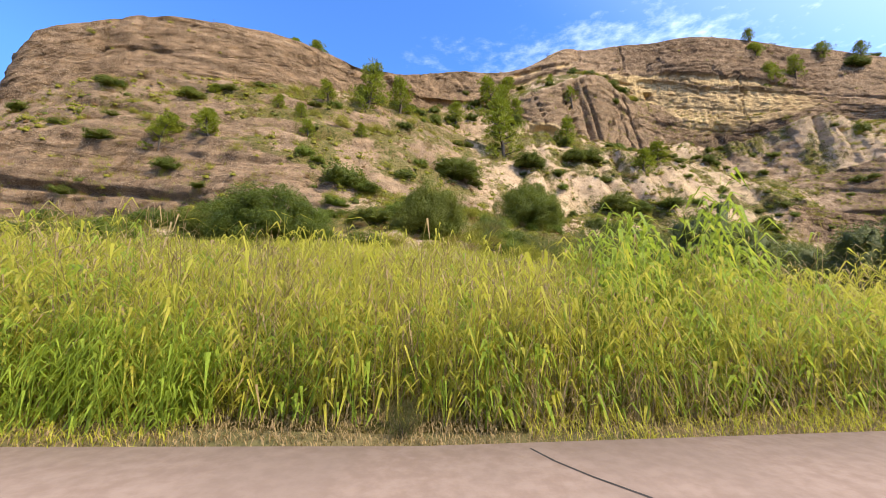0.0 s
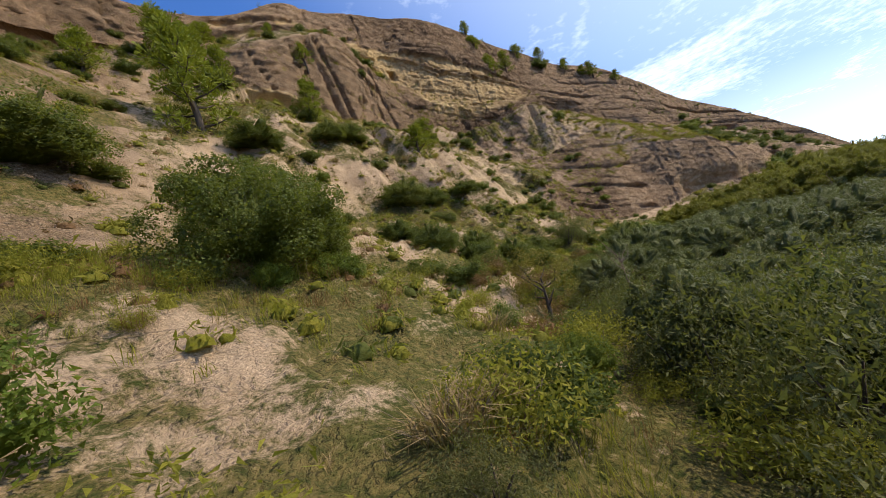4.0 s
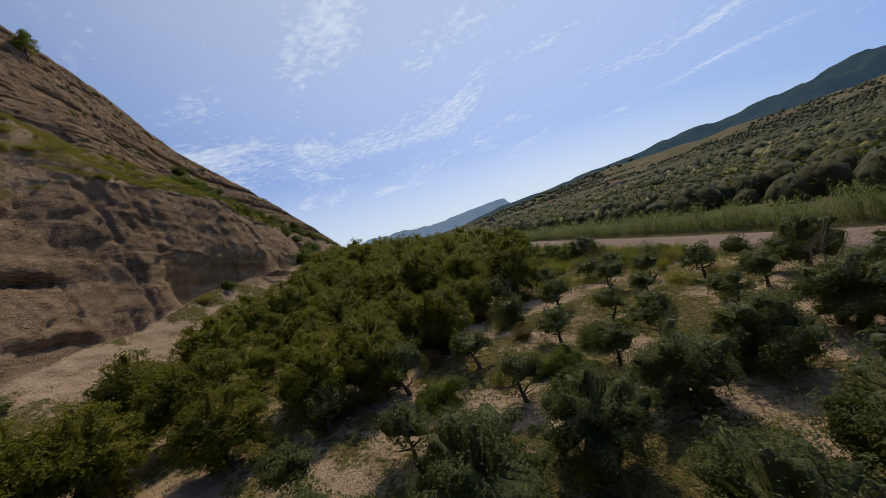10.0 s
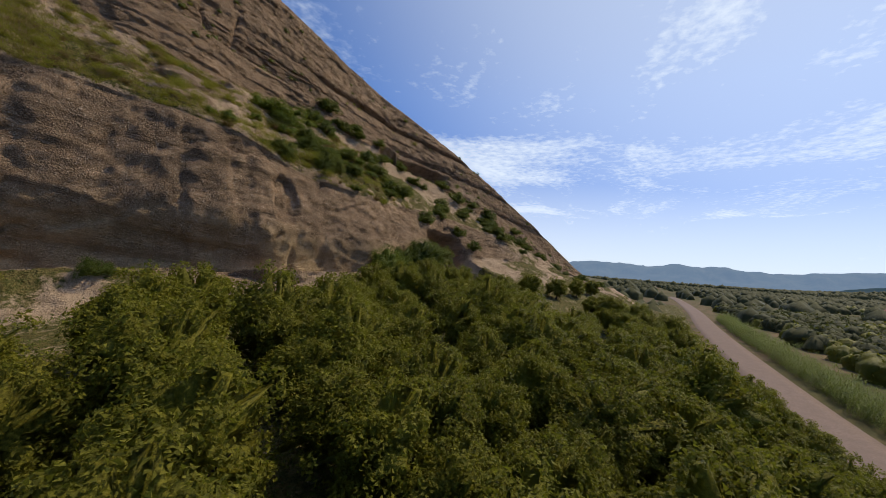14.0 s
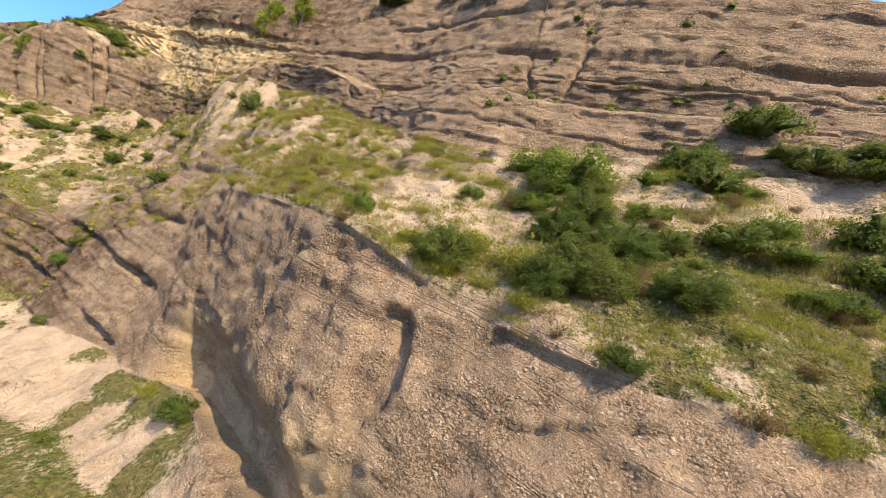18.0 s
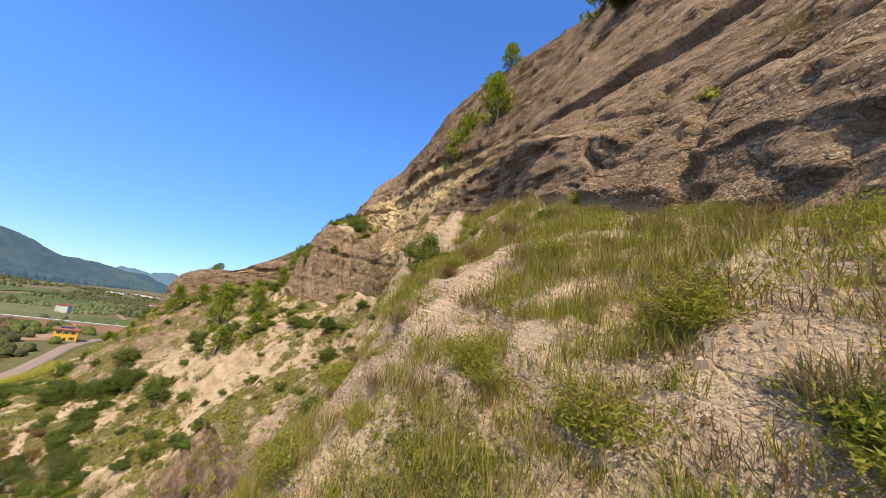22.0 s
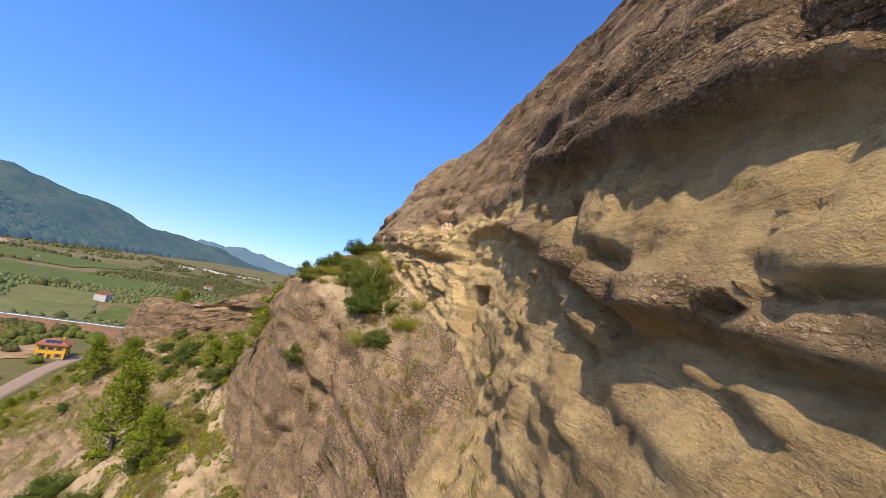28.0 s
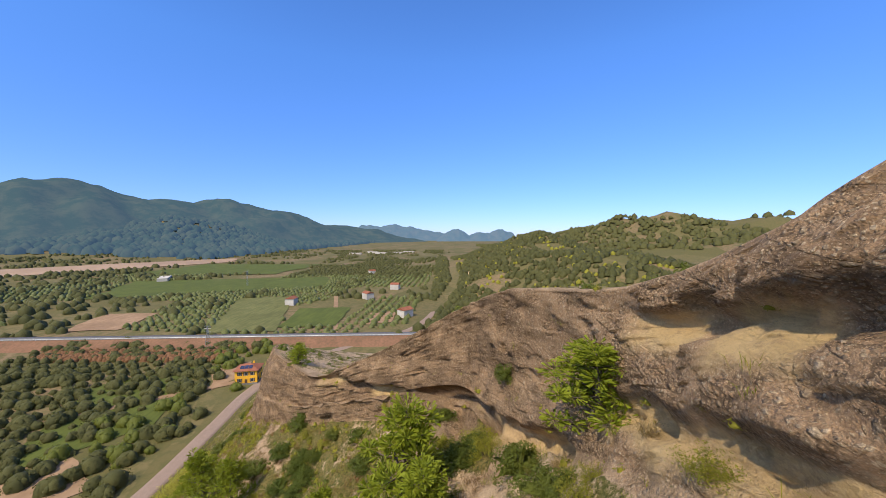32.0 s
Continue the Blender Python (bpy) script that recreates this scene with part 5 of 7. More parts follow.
# ---- plants: kinds, each with a few variants of (wood, foliage) ----
KIND = {
    "mastic": [(stems_mesh("stem", 100 + k, 5, 0.6, 0.8, 0.03, BARK), crown_mesh("foliage", 110 + k, 3600, (1.0, 0.95, 0.85), 34, 0.3, 0.042, LEAF_DARK, 0.28, 0.55, -0.25, core=(26, 16), fill=0.45)) for k in range(4)],
    "mastic_large": [(stems_mesh("stem", 120 + k, 9, 0.6, 0.85, 0.03, BARK), crown_mesh("foliage", 124 + k, 20000, (1.0, 0.95, 0.95), 140, 0.19, 0.02, LEAF_DARK, 0.35, 0.6, -0.45, core=(52, 30), fill=0.38)) for k in range(3)],
    "mastic_near": [(stems_mesh("stem", 127 + k, 9, 0.6, 0.85, 0.03, BARK), crown_mesh("foliage", 128 + k, 46000, (1.0, 0.95, 0.95), 170, 0.17, 0.0155, LEAF_DARK, 0.35, 0.6, -0.45, core=(40, 24), fill=0.22)) for k in range(2)],
    "green_shrub": [(stems_mesh("stem", 130 + k, 5, 0.6, 0.8, 0.03, BARK), crown_mesh("foliage", 134 + k, 4200, (1.0, 0.95, 0.8), 34, 0.3, 0.038, LEAF_BRIGHT, 0.28, 0.5, -0.25, core=(26, 16), fill=0.45)) for k in range(3)],
    "broom": [(stems_mesh("stem", 140 + k, 6, 0.7, 0.7, 0.018, DEADWOOD), spray_mesh("foliage", 144 + k, 2200, 1.0, 0.95, 0.05, LEAF_BROOM, 46)) for k in range(4)],
    "dry_bush": [(stems_mesh("stem", 150 + k, 18, 1.0, 1.0, 0.012, DEADWOOD), tuft_mesh("foliage", 154 + k, 220, 0.5, 1.1, 0.016, LEAF_DRY, 0.9)) for k in range(3)],
    "grey_shrub": [(stems_mesh("stem", 160 + k, 9, 0.6, 0.8, 0.025, BARK), spray_mesh("foliage", 164 + k, 5600, 0.9, 1.25, 0.026, LEAF_GREY, 70)) for k in range(3)],
    "rusty_bush": [(stems_mesh("stem", 170 + k, 16, 0.8, 0.9, 0.02, DEADWOOD), spray_mesh("foliage", 174 + k, 1700, 1.0, 1.0, 0.07, LEAF_RUST, 34)) for k in range(3)],
    "olive_tree": [(trunk_mesh("trunk", 180 + k, 1.2, 0.16, 5, 0.9, BARK, 0.4, 0.15), crown_mesh("crown", 184 + k, 10500, (1.75, 1.7, 1.6), 110, 0.34, 0.05, LEAF_OLIVE, 1.5, 0.34, -0.75, core=(30, 20), fill=0.58)) for k in range(4)],
    "young_olive": [(trunk_mesh("trunk", 190 + k, 1.3, 0.11, 5, 1.0, BARK, 0.3, 0.2), crown_mesh("crown", 194 + k, 1900, (1.25, 1.2, 0.95), 26, 0.34, 0.07, LEAF_OLIVE, 1.45, 0.38, -0.4, core=(16, 10), fill=0.55)) for k in range(3)],
    "broadleaf_tree": [(trunk_mesh("trunk", 200 + k, 4.0, 0.18, 7, 1.9, BARK, 0.4, 0.08), crown_mesh("crown", 204 + k, 9500, (2.7, 2.6, 2.9), 110, 0.55, 0.1, LEAF_THICKET, 3.3, 0.5, -0.95, core=(30, 20), fill=0.52)) for k in range(4)],
    "yellowing_tree": [(trunk_mesh("trunk", 210 + k, 3.6, 0.11, 8, 1.5, BARK, 0.3, 0.1), crown_mesh("crown", 214 + k, 3600, (1.8, 1.7, 2.0), 46, 0.45, 0.06, LEAF_AUTUMN, 2.9, 0.5, -0.7, core=None)) for k in range(2)],
    "bare_sapling": [(trunk_mesh("trunk", 217, 3.4, 0.05, 12, 0.9, DEADWOOD, 0.4, 0.1), crown_mesh("crown", 218, 260, (1.0, 0.9, 1.4), 20, 0.3, 0.035, LEAF_GREY, 2.4, 0.4, -0.6, core=None))],
}


def pine_meshes(seed, height, width):
    """A young pine: bowed trunk, whorls of limbs carrying rounded tufts of needles."""
    rng = np.random.default_rng(seed)
    t = np.linspace(0, 1, 7)
    line = np.stack([0.06 * height * np.sin(t * 3 + seed), 0.05 * height * np.cos(t * 2.6 + seed), t * height * 0.97], -1)
    line -= line[0]
    line[0, 2] = -0.4
    pieces, tips = [tube(line, 0.035 * height * (1.15 - t))], []
    for k in range(26):
        f = 0.10 + 0.88 * k / 26
        base = np.array([np.interp(f, t, line[:, n]) for n in range(3)])
        a = k * 2.4 + rng.random()
        reach = width * (1.12 - f) ** 0.75 * rng.uniform(0.6, 1.1)
        tip = base + np.array([math.cos(a) * reach, math.sin(a) * reach, reach * rng.uniform(0.1, 0.5)])
        pieces.append(tube([base, (base + tip) / 2 - [0, 0, 0.06 * reach], tip], [0.012 * height, 0.008 * height, 0.004 * height], 4))
        tips += [tip, base + (tip - base) * 0.62]
    tips.append(line[-1])
    tips = np.array(tips)
    n = 4200
    pick, out = rng.integers(0, len(tips), n), unit(rng, n)
    out[:, 2] = 0.75 * out[:, 2] + 0.15
    c = tips[pick] + out * (0.115 * height * rng.uniform(0.5, 1.2, len(tips))[pick] * rng.uniform(0.6, 1, n))[:, None]
    nm = np.cross(out, rng.normal(size=(n, 3)))
    nm /= np.linalg.norm(nm, axis=1, keepdims=True)
    a = out * (0.03 * height)
    b = np.cross(nm, out) * (0.009 * height)
    v = np.stack([c - a, c + a + b, c + a - b], 1).reshape(-1, 3)
    wv, wf = joined(pieces)
    return mesh_of("trunk", wv, wf, BARK), mesh_of("crown", v, np.arange(3 * n).reshape(-1, 3), LEAF_PINE, False)


KIND["pine"] = [pine_meshes(230 + k, 1.0, 0.40) for k in range(4)]
WORDS = {
    "mastic": ("mastic_shrub", "dense dark green mastic shrub on the rocky slope", "shrub"),
    "mastic_large": ("mastic_bush", "large rounded dark green mastic bush", "bush"),
    "mastic_near": ("mastic_bush", "large rounded dark green mastic bush", "bush"),
    "green_shrub": ("green_shrub", "leafy bright green shrub rooted in the rock", "shrub"),
    "broom": ("broom_shrub", "low yellow-green broom shrub on dry scree", "shrub"),
    "dry_bush": ("dry_bush", "withered straw-brown bush of brittle stems", "bush"),
    "grey_shrub": ("tamarisk", "feathery grey-green tamarisk shrub", "shrub"),
    "rusty_bush": ("dying_bush", "dying bush with rust-brown twiggy foliage", "bush"),
    "olive_tree": ("olive_tree", "rounded grey-green olive tree in the grove", "tree"),
    "young_olive": ("olive_tree", "small pruned olive tree with open crown", "tree"),
    "broadleaf_tree": ("thicket_tree", "leafy yellow-green tree in a dense thicket", "tree"),
    "yellowing_tree": ("yellowing_tree", "slender tree with sparse yellowing leaves", "tree"),
    "bare_sapling": ("sapling", "thin nearly leafless sapling among shrubs", "tree"),
    "pine": ("pine_tree", "young bright green pine on the cliff", "tree"),
}
GROUPS = {"olive_tree": "olive grove", "young_olive": "olive grove", "broadleaf_tree": "thicket below the cliff", "pine": "pines on the cliff"}
dice = random.Random(7)
planted = {}


LANE = np.array([(pose(0, 0, EYE, TILT, LEAN, TURN) @ Vector((METRES * r[1], METRES * r[2], METRES * r[3])))[:] for r in ROWS])
LANE = np.stack([np.interp(np.linspace(0, len(LANE) - 1, 600), np.arange(len(LANE)), LANE[:, k]) for k in range(3)], -1)


def at_hill(x, y, z):
    """The point of the hillside nearest to (x, y, z)."""
    c0 = np.searchsorted(COLUMNS, x)
    cut = HILL[max(c0 - 16, 0):c0 + 17].reshape(-1, 3)
    return Vector(cut[np.argmin(((cut - np.array([x, y, z])) ** 2).sum(1))])


def plant(kind, at, size=1.0, tall=1.0, sink=0.08):
    """One plant: its wood is the thing, its foliage a part."""
    reach = size * {"olive_tree": 2.6, "young_olive": 2.4, "broadleaf_tree": 3.7, "yellowing_tree": 3.6, "bare_sapling": 3.5}.get(kind, 1.3)
    if np.min(np.linalg.norm(LANE - np.array(at) - [0, 0, reach * 0.5], axis=1)) < reach + 0.5:
        return None
    name, label, category = WORDS[kind]
    wood, foliage = KIND[kind][planted.get(kind, 0) % len(KIND[kind])]
    planted[kind] = planted.get(kind, 0) + 1
    thing = tagged(new(name), label, category, GROUPS.get(kind, category + "s on the hillside"))
    thing.empty_display_size = 0.3
    thing.matrix_basis = Matrix.LocRotScale((at[0], at[1], at[2] - sink * size), Euler((dice.uniform(-0.06, 0.06), dice.uniform(-0.06, 0.06), dice.uniform(0, 6.28))), (size, size, size * tall))
    part(wood.name.split(".")[0], wood, thing)
    part(foliage.name.split(".")[0], foliage, thing)
    return thing


# ---- plants: where they stand ----
# bushes seen from the road, on the lower slope
for kind, x, y, size, tall in (
        ("mastic_large", 24, 57, 2.4, 0.7), ("grey_shrub", 6, 27, 1.6, 1.0), ("green_shrub", 9.5, 25.5, 1.7, 0.9), ("grey_shrub", 13.5, 26.5, 2.0, 1.0), ("yellowing_tree", 15, 36, 1.1, 1.0), ("yellowing_tree", 24, 42, 1.2, 0.9),
        ("yellowing_tree", 3.4, 23.5, 0.42, 0.8), ("olive_tree", 13.5, 17.5, 1.25, 1.15), ("olive_tree", 17, 20, 1.2, 1.1), ("olive_tree", 18, 15, 1.1, 1.1), ("mastic_large", 31, 47.5, 1.6, 0.9), ("mastic_large", 29, 51.5, 1.8, 0.9),
        ("rusty_bush", 29.5, 46.5, 1.5, 0.9), ("rusty_bush", 33, 47, 1.5, 0.9), ("mastic", 34.5, 49, 1.6, 0.9), ("mastic_large", 38, 49.5, 2.0, 0.9), ("green_shrub", 36, 45.5, 1.3, 0.9), ("grey_shrub", 40.5, 47.5, 2.2, 1.1),
        ("mastic_large", 33, 56.5, 2.2, 0.8), ("mastic_large", 28, 56, 2.2, 0.8), ("broom", 31, 44.5, 1.2, 1.0), ("broom", 34, 43.5, 1.2, 1.0), ("rusty_bush", 28, 50.5, 1.5, 0.9), ("rusty_bush", 31.5, 49.5, 1.7, 0.9),
        ("rusty_bush", 35, 50.5, 1.4, 0.8), ("rusty_bush", 26, 48, 1.2, 0.8), ("rusty_bush", 33, 52.5, 1.3, 0.9), ("mastic_large", 30, 54, 2.2, 0.8), ("mastic_large", 35.5, 54, 2.4, 0.9), ("mastic_large", 26, 54, 2.4, 0.9),
        ("mastic_large", 40, 55, 2.0, 0.9), ("mastic", 22.5, 47, 1.6, 0.8), ("grey_shrub", 50, 57.5, 2.4, 1.5), ("grey_shrub", 53, 58, 2.2, 1.3), ("grey_shrub", 43, 53.5, 1.6, 1.2), ("grey_shrub", 39, 51, 1.6, 1.1),
        ("green_shrub", 42, 50, 1.5, 0.8), ("bare_sapling", 31, 40.5, 1.25, 1.1), ("grey_shrub", 36, 47, 1.6, 1.1), ("green_shrub", 56, 57, 1.6, 0.9), ("mastic_large", 68, 61.5, 3.6, 0.85), ("mastic_large", 73, 62.5, 3.6, 0.85),
        ("mastic_large", 64.5, 61, 2.8, 0.8), ("green_shrub", 79.5, 62, 3.4, 1.2), ("grey_shrub", 10, 24, 2.2, 1.2), ("grey_shrub", 13, 27, 2.6, 1.2), ("grey_shrub", 15, 23.5, 2.6, 1.2), ("grey_shrub", 16.5, 29.5, 2.6, 1.2),
        ("grey_shrub", 19, 32.5, 2.4, 1.2), ("grey_shrub", 19, 27, 2.8, 1.2), ("grey_shrub", 22, 35, 2.4, 1.2), ("mastic_large", 21, 31, 2.6, 1.0), ("grey_shrub", 3.8, 29.2, 1.5, 1.1), ("broom", 2.6, 26.2, 1.2, 1.0),
        ("broom", 4.8, 22.4, 1.2, 1.1), ("grey_shrub", 24, 38, 2.2, 1.2), ("grey_shrub", 23, 30, 2.6, 1.2), ("grey_shrub", 6.5, 24.5, 1.5, 1.2), ("grey_shrub", 8.6, 22.2, 1.7, 1.2), ("grey_shrub", 11.5, 21, 2.1, 1.2),
        ("grey_shrub", 12.8, 24.5, 2.2, 1.2), ("broom", 3.6, 24.8, 1.3, 1.1), ("broom", 5.6, 22.8, 1.2, 1.1), ("green_shrub", 10.4, 26.0, 1.6, 1.1), ("broom", 0.4, 25.4, 1.1, 1.0), ("dry_bush", 1.6, 24.4, 1.2, 1.0),
        ("broom", -3.0, 25.4, 1.3, 1.0), ("broom", 7.2, 20.4, 1.3, 1.1), ("grey_shrub", 9.6, 18.6, 1.6, 1.1), ("broom", 2.0, 28.4, 1.3, 1.0), ("broom", 3.2, 31.0, 1.2, 1.0), ("dry_bush", 4.6, 32.6, 1.2, 1.0),
        ("green_shrub", 4.4, 34.4, 1.6, 1.0), ("grey_shrub", 71, 58.5, 1.6, 0.8), ("green_shrub", 78, 63, 2.6, 1.1), ("green_shrub", 82, 62, 2.8, 1.3), ("grey_shrub", 66, 66, 2.2, 0.9), ("mastic", 64, 62, 1.8, 0.8)):
    plant(kind, on_hill(x, y, 0, 5), size, tall)

# brush along the foot of the slope
for k in range(120):
    x = dice.uniform(3, 62)
    y = float(np.interp(x, COLUMNS, LINES[2][0])) + dice.uniform(-5.5, 5.0)
    if x < 14 and y < 24:
        continue
    plant(dice.choice(["mastic", "mastic", "green_shrub", "broom", "grey_shrub", "rusty_bush", "broom", "dry_bush"]), on_hill(x, y, 0, 3), dice.uniform(0.8, 1.7), dice.uniform(0.7, 1.0))
for k in range(9):
    plant("grey_shrub", on_hill(69 + k * 1.9, 54.3 + dice.uniform(-0.2, 0.2), 0, 1), dice.uniform(0.8, 1.1), 1.1)

# the larger bushes of the slope, each at its own spot
for kind, x, y, z, size, tall in (
        ("mastic_near", -12.6, 26.4, 5.7, 4.2, 0.85), ("mastic_near", -17.5, 27.5, 6.5, 3.0, 0.8), ("mastic_near", -1.0, 30.0, 7.6, 3.3, 1.12), ("mastic_large", 1.8, 55.2, 20.7, 4.0, 0.75),
        ("mastic_near", 10.6, 45.6, 11.5, 4.2, 0.9), ("mastic_near", 14.0, 52.5, 14.5, 4.2, 0.8), ("mastic", -11.5, 40.1, 13.2, 2.6, 0.9), ("mastic_large", 28.5, 78.0, 33.0, 3.0, 0.7),
        ("mastic_large", 32.5, 79.0, 33.6, 3.0, 0.7), ("mastic_large", 32.4, 67.7, 18.7, 3.6, 0.8), ("mastic_large", 17.6, 72.4, 28.0, 3.6, 0.7), ("mastic_large", 36.6, 67.6, 19.0, 2.4, 0.7),
        ("mastic_large", 44.2, 67.7, 21.2, 2.6, 0.6), ("broom", -15.4, 51.5, 26.7, 2.4, 0.7), ("broom", -11.6, 55.0, 28.5, 1.8, 0.8), ("grey_shrub", 3.4, 27.6, 6.2, 1.2, 0.9),
        ("green_shrub", 4.6, 24.4, 5.2, 1.2, 1.0), ("green_shrub", 161.0, 75.8, 38.4, 3.4, 0.75), ("green_shrub", 158.6, 76.6, 38.6, 2.2, 0.8), ("mastic_large", 163.3, 67.4, 31.0, 2.5, 0.8),
        ("mastic_large", 155.8, 67.9, 30.0, 2.2, 0.85), ("green_shrub", 149.1, 68.3, 32.4, 0.9, 1.3), ("grey_shrub", 159.5, 73.9, 35.9, 2.0, 0.8), ("mastic", 109.3, 91.1, 47.0, 1.9, 1.25),
        ("broom", 108.0, 90.8, 46.2, 1.2, 1.2), ("broom", 114.3, 91.5, 49.7, 0.8, 0.8), ("broom", 114.0, 90.9, 48.6, 0.5, 1.1), ("broom", 117.9, 89.0, 48.0, 0.6, 1.0), ("green_shrub", 118.6, 88.9, 49.0, 0.45, 0.8),
        ("broom", 115.7, 91.6, 50.4, 0.6, 1.1), ("dry_bush", 109.9, 94.1, 53.0, 0.8, 1.0), ("rusty_bush", 117.1, 89.2, 47.4, 0.4, 1.0), ("rusty_bush", 115.6, 89.8, 47.3, 0.3, 1.2), ("dry_bush", 112.6, 89.7, 46.3, 0.7, 1.5),
        ("mastic_large", 49.5, 100.1, 64.2, 2.0, 1.15), ("mastic", 46.5, 99.2, 64.6, 1.4, 0.9), ("broom", 54.2, 99.6, 60.4, 1.5, 0.8), ("mastic", 40.6, 96.9, 66.2, 1.4, 0.9), ("broom", 50.5, 100.9, 67.0, 0.7, 1.0),
        ("mastic", 44.5, 94.9, 64.7, 0.9, 0.7), ("broom", 28.0, 102.3, 68.3, 0.9, 0.8), ("mastic", 47.1, 95.7, 57.2, 1.2, 1.0), ("mastic_large", 77.7, 90.9, 36.0, 1.8, 0.9), ("mastic_large", 70.3, 89.8, 39.4, 1.7, 0.9),
        ("mastic_large", 52.8, 90.2, 37.3, 2.6, 0.7), ("mastic_near", 13.1, 58.7, 15.7, 5.0, 0.8), ("mastic_large", 17.1, 86.4, 46.7, 2.4, 0.8), ("mastic", 5.5, 101.3, 61.9, 1.2, 1.0), ("mastic_large", 121.8, 100.7, 73.7, 2.6, 0.9),
        ("mastic_large", 124.5, 100.9, 74.0, 2.4, 0.8)):
    plant(kind, at_hill(x, y, z), size, tall)

# pines: place, height and how tall for their breadth
for x, y, z, height, slim in (
        (-14.2, 60.6, 36.1, 8.0, 1.15), (12.2, 91.0, 55.1, 10.5, 0.95), (12.8, 75.4, 33.1, 11.0, 1.25), (-20.3, 58.2, 35.1, 4.6, 1.0), (45.6, 74.2, 31.8, 7.0, 0.8), (-25.3, 51.4, 29.7, 2.8, 0.9),
        (-21.4, 50.1, 27.7, 3.0, 0.85), (-18.7, 46.7, 23.4, 3.0, 0.9), (-12.7, 51.4, 25.3, 2.6, 0.85), (-29.2, 42.4, 21.8, 5.0, 0.8), (-35.7, 52.5, 32.0, 2.6, 0.8), (-34.8, 42.5, 20.1, 5.0, 0.9),
        (1.8, 84.4, 43.6, 6.5, 0.95), (-33.0, 70.0, 59.0, 5.0, 0.7), (96.6, 107.1, 85.5, 5.2, 0.95), (117.4, 103.7, 78.9, 6.5, 0.9), (126.2, 101.2, 77.1, 6.0, 0.9), (135.7, 100.2, 73.0, 6.5, 0.9),
        (141.0, 94.8, 70.6, 5.0, 0.9), (144.1, 92.3, 69.1, 6.8, 0.95), (152.8, 88.7, 65.8, 5.2, 0.9), (103.8, 101.2, 69.0, 6.5, 1.1), (97.0, 100.0, 66.2, 7.6, 1.15), (97.0, 104.7, 78.9, 6.4, 0.8),
        (28.8, 82.5, 38.6, 7.0, 1.05), (50.0, 83.0, 34.5, 6.5, 0.8), (33.6, 91.5, 55.2, 4.8, 1.0), (39.8, 97.2, 67.1, 2.2, 0.8), (-9.0, 67.5, 38.8, 7.4, 1.0), (18.2, 87.7, 48.4, 6.4, 1.0),
        (15.6, 92.6, 55.5, 6.2, 1.0), (18.0, 102.7, 65.4, 8.2, 0.58), (-26.8, 70.0, 51.8, 5.2, 0.65), (28.0, 93.0, 61.5, 3.2, 1.1)):
    plant("pine", at_hill(x, y, z), height, slim)

# the thicket, and the olive rows
for k in range(91):
    gx, gy = k % 13, k // 13
    x = 103 + gx * 5.1 + dice.uniform(-1.6, 1.6) + gy * 1.2
    y = 26 + gy * 4.6 + dice.uniform(-1.4, 1.4) - 1.6 * ramp01(x, 125, 150) * 2 + 4 * (1 - ramp01(x, 100, 118))
    if (x < 121 and y < 33) or y < 22:
        continue
    if y < float(np.interp(x, COLUMNS, LINES[2][0])) - 0.5 and x < 172:
        plant("broadleaf_tree", on_hill(x, y, 0, 2), dice.uniform(0.85, 1.12), dice.uniform(0.8, 1.0))
for k in range(44):
    x = dice.uniform(136, 205)
    y = float(road_y(x)) + dice.uniform(8.5, 24)
    if y < float(np.interp(x, COLUMNS, LINES[2][0])) - 1:
        plant("broadleaf_tree", on_hill(x, y, 0, 2), dice.uniform(0.55, 0.85), dice.uniform(0.75, 0.95))
for k in range(16):
    x = dice.uniform(131, 172)
    plant("broadleaf_tree", on_hill(x, float(road_y(x)) + dice.uniform(5.0, 9.0), 0, 2), dice.uniform(0.5, 0.72), dice.uniform(0.75, 0.9))
for k in range(60):
    x = dice.uniform(94, 160)
    y = float(road_y(x)) + dice.uniform(4.6, 13)
    plant(dice.choice(["broom", "broom", "green_shrub", "rusty_bush", "mastic", "grey_shrub"]), on_hill(x, y, 0, 1), dice.uniform(0.7, 1.6), dice.uniform(0.8, 1.2))
for x, y, s in ((99, 62, 0.9), (104, 60, 1.0), (95, 59, 0.8), (109, 58, 1.0), (90, 62, 0.75), (86, 61, 0.7), (114, 61, 0.9), (120, 60, 0.85), (176, 50, 0.8), (182, 46, 0.8), (190, 44, 0.85), (198, 41, 0.8), (206, 38, 0.7), (216, 36, 0.7)):
    plant("broadleaf_tree", on_hill(x, y, 0, 3), s, 0.85)
for k in range(26):
    x, y = 91 + (k % 5) * 4.0 + dice.uniform(-1.2, 1.2), 41 + (k // 5) * 3.7 + dice.uniform(-1.2, 1.2)
    if y < float(np.interp(x, COLUMNS, LINES[2][0])) - 1 and x + 0.9 * y > 134:
        plant("broadleaf_tree", on_hill(x, y, 0, 2), dice.uniform(0.6, 0.85), dice.uniform(0.75, 0.95))
for k in range(70):
    x, y = dice.uniform(82, 122), dice.uniform(20, 47)
    if y > float(road_y(x)) + 5.5 and x + y > 112:
        plant(dice.choice(["broom", "green_shrub", "mastic", "grey_shrub", "rusty_bush", "bare_sapling"]), on_hill(x, y, 0, 1), dice.uniform(0.5, 1.2), dice.uniform(0.8, 1.2))
